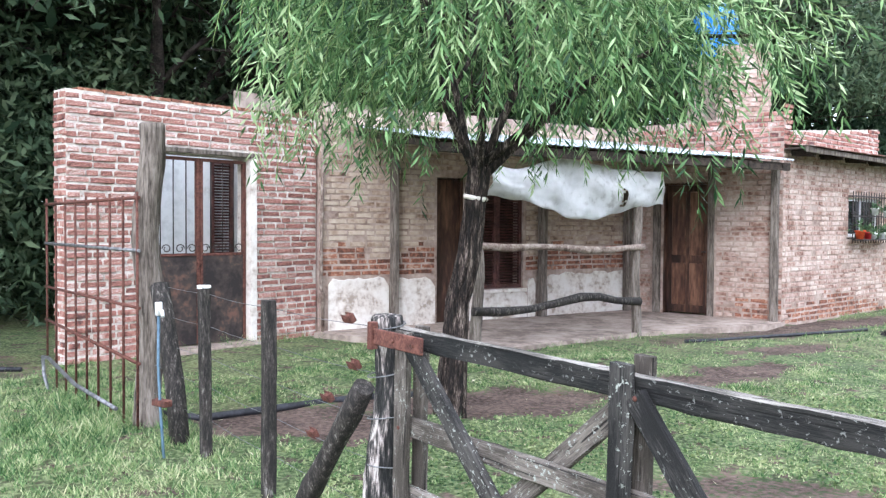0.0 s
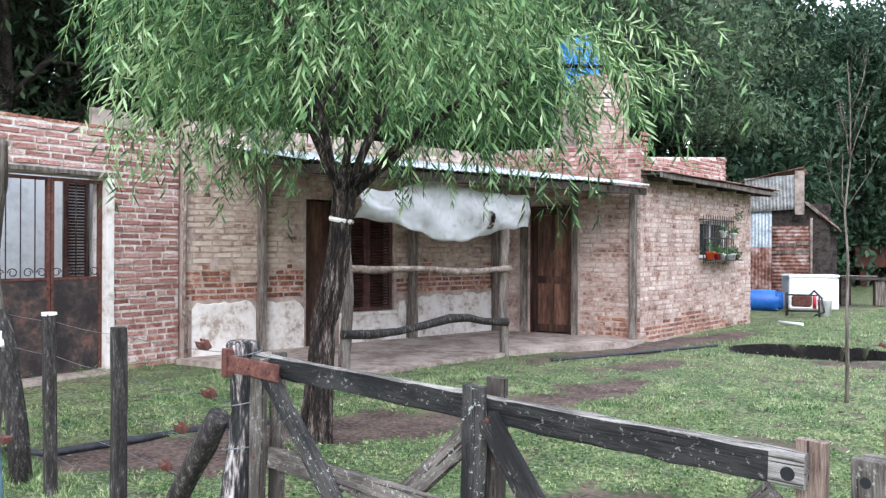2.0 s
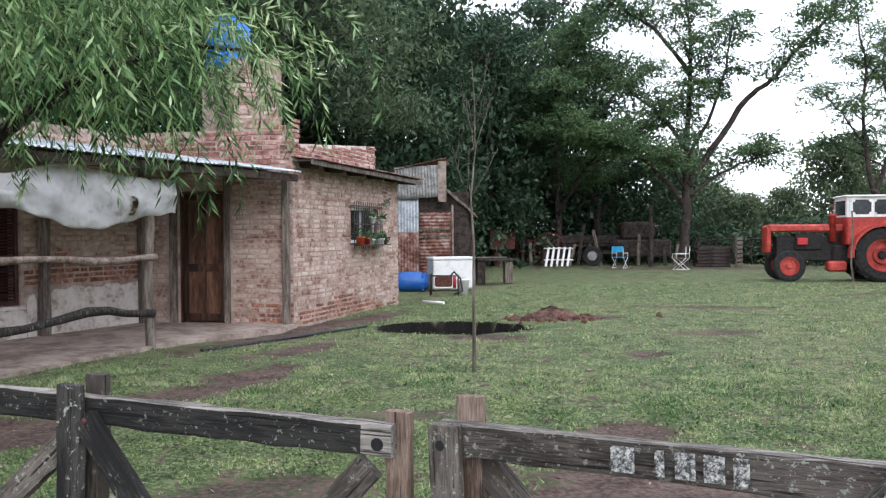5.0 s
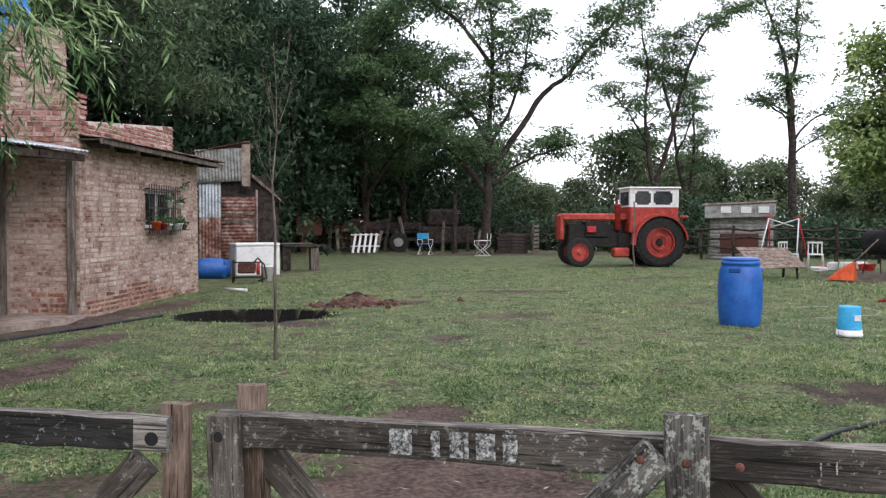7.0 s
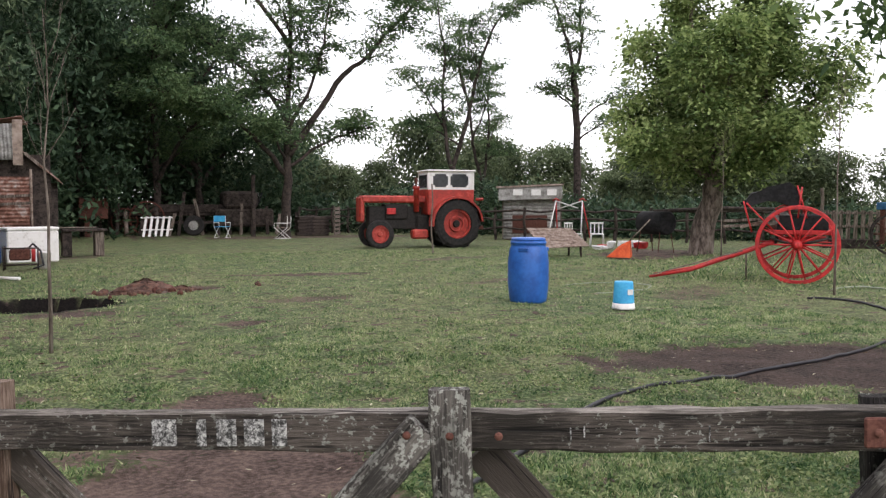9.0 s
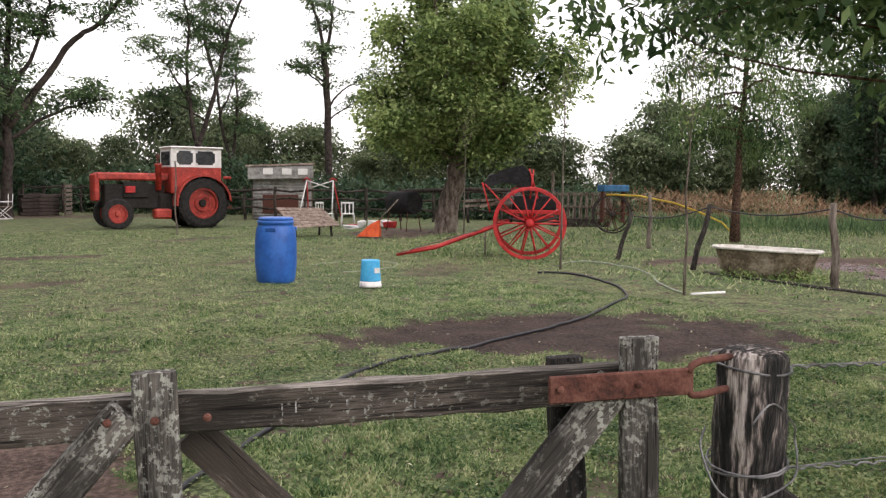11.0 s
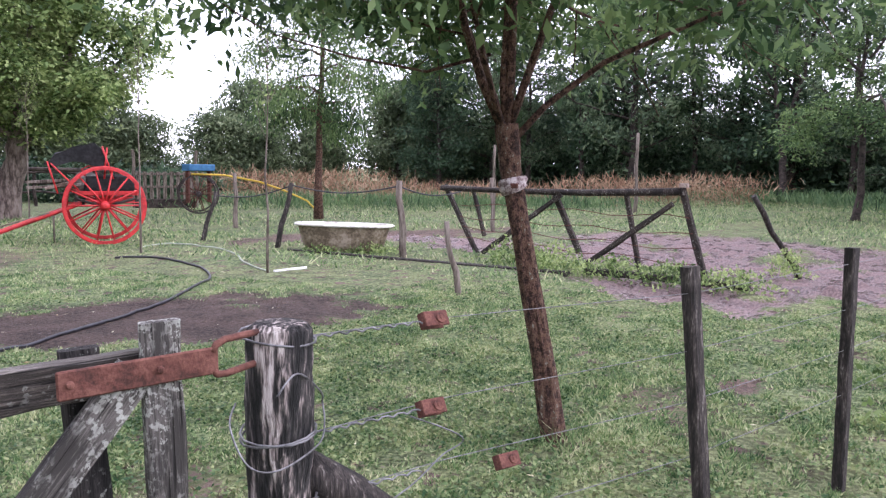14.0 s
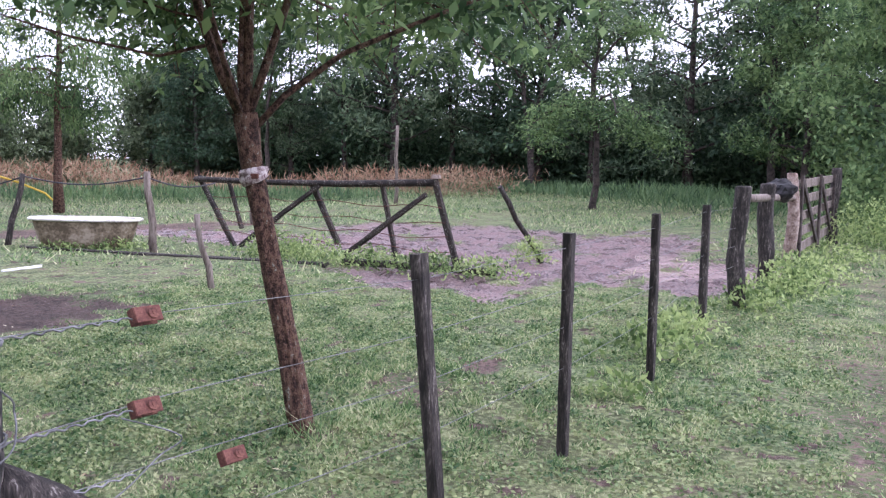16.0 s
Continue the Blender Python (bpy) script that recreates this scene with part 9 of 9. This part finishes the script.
tris("cap_course", *(lambda P: ([c for p in P for c in p], [tuple(8 * i + k for k in f) for i in range(len(P)) for f in ((0, 1, 2, 3), (4, 7, 6, 5), (0, 4, 5, 1), (1, 5, 6, 2), (2, 6, 7, 3), (3, 7, 4, 0))]))(
    [[(x, y, zz) for zz in (2.755, 2.785 + 0.003 * (i % 3)) for x, y in ((i * 0.26, -0.25), (i * 0.26 + 0.235, -0.25), (i * 0.26 + 0.235, 0.01 - 0.01 * (i % 2)), (i * 0.26, 0.01 - 0.01 * (i % 2)))] for i in range(1, 12)]), DARK_BRICK, wall_front, "dark capping bricks")

# ---------- short grass: blades on the lawn, denser near the gate ----------
def lawn(name, label, count, box_, hmin, hmax, width, seed, material, keep):
    rg = np.random.RandomState(seed)
    x0, y0, x1, y1 = box_
    X, Y = rg.uniform(x0, x1, count), rg.uniform(y0, y1, count)
    i = np.clip(np.searchsorted(gy, Y), 0, ny - 1)
    j = np.clip(np.searchsorted(gx, X), 0, nx - 1)
    tuft = lumps(X, Y, 22.0, seed + 20) + 0.7 * lumps(X, Y, 7.0, seed + 30)
    ok = keep(X, Y, rg) & (tuft + rg.uniform(-0.6, 0.5, count) > -0.05) & (bare_m[i, j] + rg.uniform(-0.25, 0.25, count) < 0.3) & (wet_m[i, j] < 0.25)
    X, Y, Z = X[ok], Y[ok], GZ[i, j][ok]
    n = len(X)
    H = rg.uniform(hmin, hmax, n) * (1 + 0.5 * np.clip(lumps(X, Y, 1.1, 12), -0.6, 1)) * (0.7 + 0.6 * np.clip(tuft[ok], 0, 1.2))
    a = rg.uniform(0, 6.283, n)
    lean = rg.uniform(0.3, 1.1, n) * H
    b = rg.uniform(0, 6.283, n)
    dx, dy = np.cos(a) * width * 0.5, np.sin(a) * width * 0.5
    tip = np.stack([X + np.cos(b) * lean, Y + np.sin(b) * lean, Z + H * 0.8], axis=1)
    V = np.stack([np.stack([X - dx, Y - dy, Z - 0.005], axis=1), np.stack([X + dx, Y + dy, Z - 0.005], axis=1), tip], axis=1).reshape(-1, 3)
    tagged(quads_np(name, V, n, material, None, "", 3), label, "grass", kind="stuff")


def off_slab(X, Y):
    wall_line = -7.82 + (Y - 4.58) * 0.121
    under = (Y > 7.7) & (X < -4.7 + (Y - 7.9) * 0.36)
    return ~((X < wall_line + 0.02) & (Y > 4.4)) & ~under


lawn("grass", "short lawn grass inside the gate", 420000, (-6.5, 0.5, 9.0, 9.0), 0.012, 0.038, 0.011, 1, GRASS_BLADE, lambda X, Y, r: off_slab(X, Y) & ((X * 0.55 + Y > 1.6) | (X < -2)))
lawn("tall_grass", "weedy verge grass outside the gate and iron grating", 110000, (-9.5, 1.0, -2.6, 5.0), 0.02, 0.075, 0.009, 21, GRASS_BLADE, lambda X, Y, r: off_slab(X, Y) & (X * 0.36 + Y < 2.2))
lawn("grass", "lawn grass along the fence and lane", 300000, (2.2, -4.0, 10.5, 4.0), 0.012, 0.036, 0.011, 2, GRASS_BLADE, lambda X, Y, r: X * 0.55 + Y > -1.5)
lawn("grass", "lawn grass of the far yard", 170000, (-3.0, 9.0, 15.0, 24.0), 0.015, 0.05, 0.014, 3, GRASS_BLADE, lambda X, Y, r: off_slab(X, Y))
lawn("grass", "coarse paddock grass beyond the mud", 90000, (10.5, -7.0, 42.0, 18.0), 0.04, 0.13, 0.03, 9, GRASS_BLADE, lambda X, Y, r: (lumps(X, Y, 0.9, 44) > -0.5))
lawn("tall_grass", "taller grass tufts along posts and walls", 26000, (-8.0, 2.0, -2.5, 8.0), 0.05, 0.11, 0.007, 4, GRASS_BLADE, lambda X, Y, r: (np.hypot(X + 4.9, Y - 3.5) < 0.6) | (np.hypot(X + 6.6, Y - 3.6) < 1.5) | (np.hypot(X + 3.5, Y - 5.2) < 0.22) | ((np.abs(X + 7.7 - (Y - 4.58) * 0.121) < 0.16) & (Y > 4.4) & (Y < 7.8)))
lawn("tall_grass", "rank grass round the leaning tree and posts", 9000, (4.0, -1.4, 6.6, 1.6), 0.06, 0.14, 0.007, 5, GRASS_BLADE, lambda X, Y, r: (np.hypot(X - 4.7, Y - 0.95) < 0.26) | (np.hypot(X - 5.97, Y + 0.95) < 0.2))
lawn("tall_grass", "grass growing against the porch slab and wing wall", 20000, (-4.8, 7.6, -1.2, 17.0), 0.05, 0.12, 0.008, 6, GRASS_BLADE, lambda X, Y, r: (np.abs(X + 2.75 - (Y - 12.4) * 0.25) < 0.22) | (np.abs(X + 4.62 - (Y - 7.9) * 0.30) < 0.1) & (Y < 10.6))

def clover(name, label, count, box_, seed, keep):
    """Small flat leaves of clover and plantain lying among the blades."""
    rg = np.random.RandomState(seed)
    x0, y0, x1, y1 = box_
    X, Y = rg.uniform(x0, x1, count), rg.uniform(y0, y1, count)
    i = np.clip(np.searchsorted(gy, Y), 0, ny - 1)
    j = np.clip(np.searchsorted(gx, X), 0, nx - 1)
    ok = keep(X, Y) & (lumps(X, Y, 5.0, seed + 3) + rg.uniform(-0.5, 0.5, count) > -0.1) & (bare_m[i, j] + rg.uniform(-0.2, 0.2, count) < 0.3) & (wet_m[i, j] < 0.25)
    P = np.stack([X[ok], Y[ok], GZ[i, j][ok] + rg.uniform(0.008, 0.035, int(ok.sum()))], axis=1)
    D = rg.normal(size=P.shape) * np.array([1, 1, 0.35])
    L = rg.uniform(0.014, 0.034, len(P))
    tagged(quads_np(name, leaf_corners(P, D, L, L * 0.7, rg, 2.5), len(P), CLOVER_LEAF), label, "clover", kind="stuff")


clover("clover", "small clover leaves in the lawn inside the gate", 110000, (-5.5, 1.0, 7.0, 7.5), 51, lambda X, Y: off_slab(X, Y) & (X * 0.55 + Y > 1.6))
clover("clover", "small clover leaves in the grass along the fence", 90000, (2.4, -3.2, 9.5, 3.5), 52, lambda X, Y: X * 0.55 + Y > -1.2)

# leafy weeds along the paddock edge and the corral fence
def weeds(name, label, spots, count, size, seed):
    rg = np.random.RandomState(seed)
    P = []
    for x, y, r, h in spots:
        k = int(count * r * h)
        q = rg.normal(size=(k, 3)) * np.array([r * 0.5, r * 0.5, 0])
        q[:, 2] = h * rg.uniform(0.05, 1, k) * np.exp(-(q[:, 0] ** 2 + q[:, 1] ** 2) / (r * r))
        P.append(q + np.array([x, y, 0]))
    P = np.concatenate(P)
    D = rg.normal(size=P.shape) + np.array([0, 0, 0.5])
    L = size * rg.uniform(0.6, 1.4, len(P))
    tagged(quads_np(name, leaf_corners(P, D, L, L * 0.5, rg, 1.0), len(P), LIGHT_LEAF), label, "weeds", kind="stuff")


weeds("weeds", "leafy green weeds along the paddock edge", [(12.2, 3.6, 0.5, 0.45), (11.8, 2.9, 0.5, 0.4), (11.4, 2.0, 0.5, 0.3), (11.0, 1.2, 0.5, 0.3), (10.8, 0.5, 0.5, 0.28), (12.5, 6.1, 0.5, 0.18), (12.3, 6.9, 0.4, 0.15), (12.4, -0.1, 0.25, 0.4)], 4200, 0.055, 1)
weeds("weeds", "bright broad-leaved weeds at the corral fence", [(6.7, -1.05, 0.35, 0.22), (7.3, -1.3, 0.35, 0.25), (7.9, -1.5, 0.3, 0.22), (8.9, -2.3, 0.4, 0.3), (9.9, -2.9, 0.4, 0.5), (10.6, -3.2, 0.4, 0.45), (11.5, -3.7, 0.5, 0.3), (13.5, -4.6, 0.8, 0.3), (5.6, -0.7, 0.25, 0.14), (16.2, -6.2, 1.2, 0.9)], 3600, 0.06, 2)
# fallen leaves and litter on the lawn
lr_ = np.random.RandomState(3)
nl = 2600
LX, LY = lr_.uniform(-6, 10, nl), lr_.uniform(0, 14, nl)
okl = off_slab(LX, LY) & (LX * 0.55 + LY > 1.2)
LX, LY = LX[okl], LY[okl]
LZ = np.array([gz(x, y) for x, y in zip(LX, LY)]) + 0.02
LP_ = np.stack([LX, LY, LZ], axis=1)
LD_ = lr_.normal(size=LP_.shape) * np.array([1, 1, 0.12])
LL = lr_.uniform(0.015, 0.065, len(LP_))
tagged(quads_np("fallen_leaves", leaf_corners(LP_, LD_, LL, LL * 0.25, lr_, 8.0), len(LP_), mat("dry_fallen_leaf", [(0.15, (0.07, 0.035, 0.022)), (0.5, (0.34, 0.26, 0.14)), (0.9, (0.60, 0.56, 0.40))], 1.0, 0.8, 0.0, rnd="island", amount=1.1)), "scattered dry yellowish leaves on the lawn", "leaves", kind="stuff")
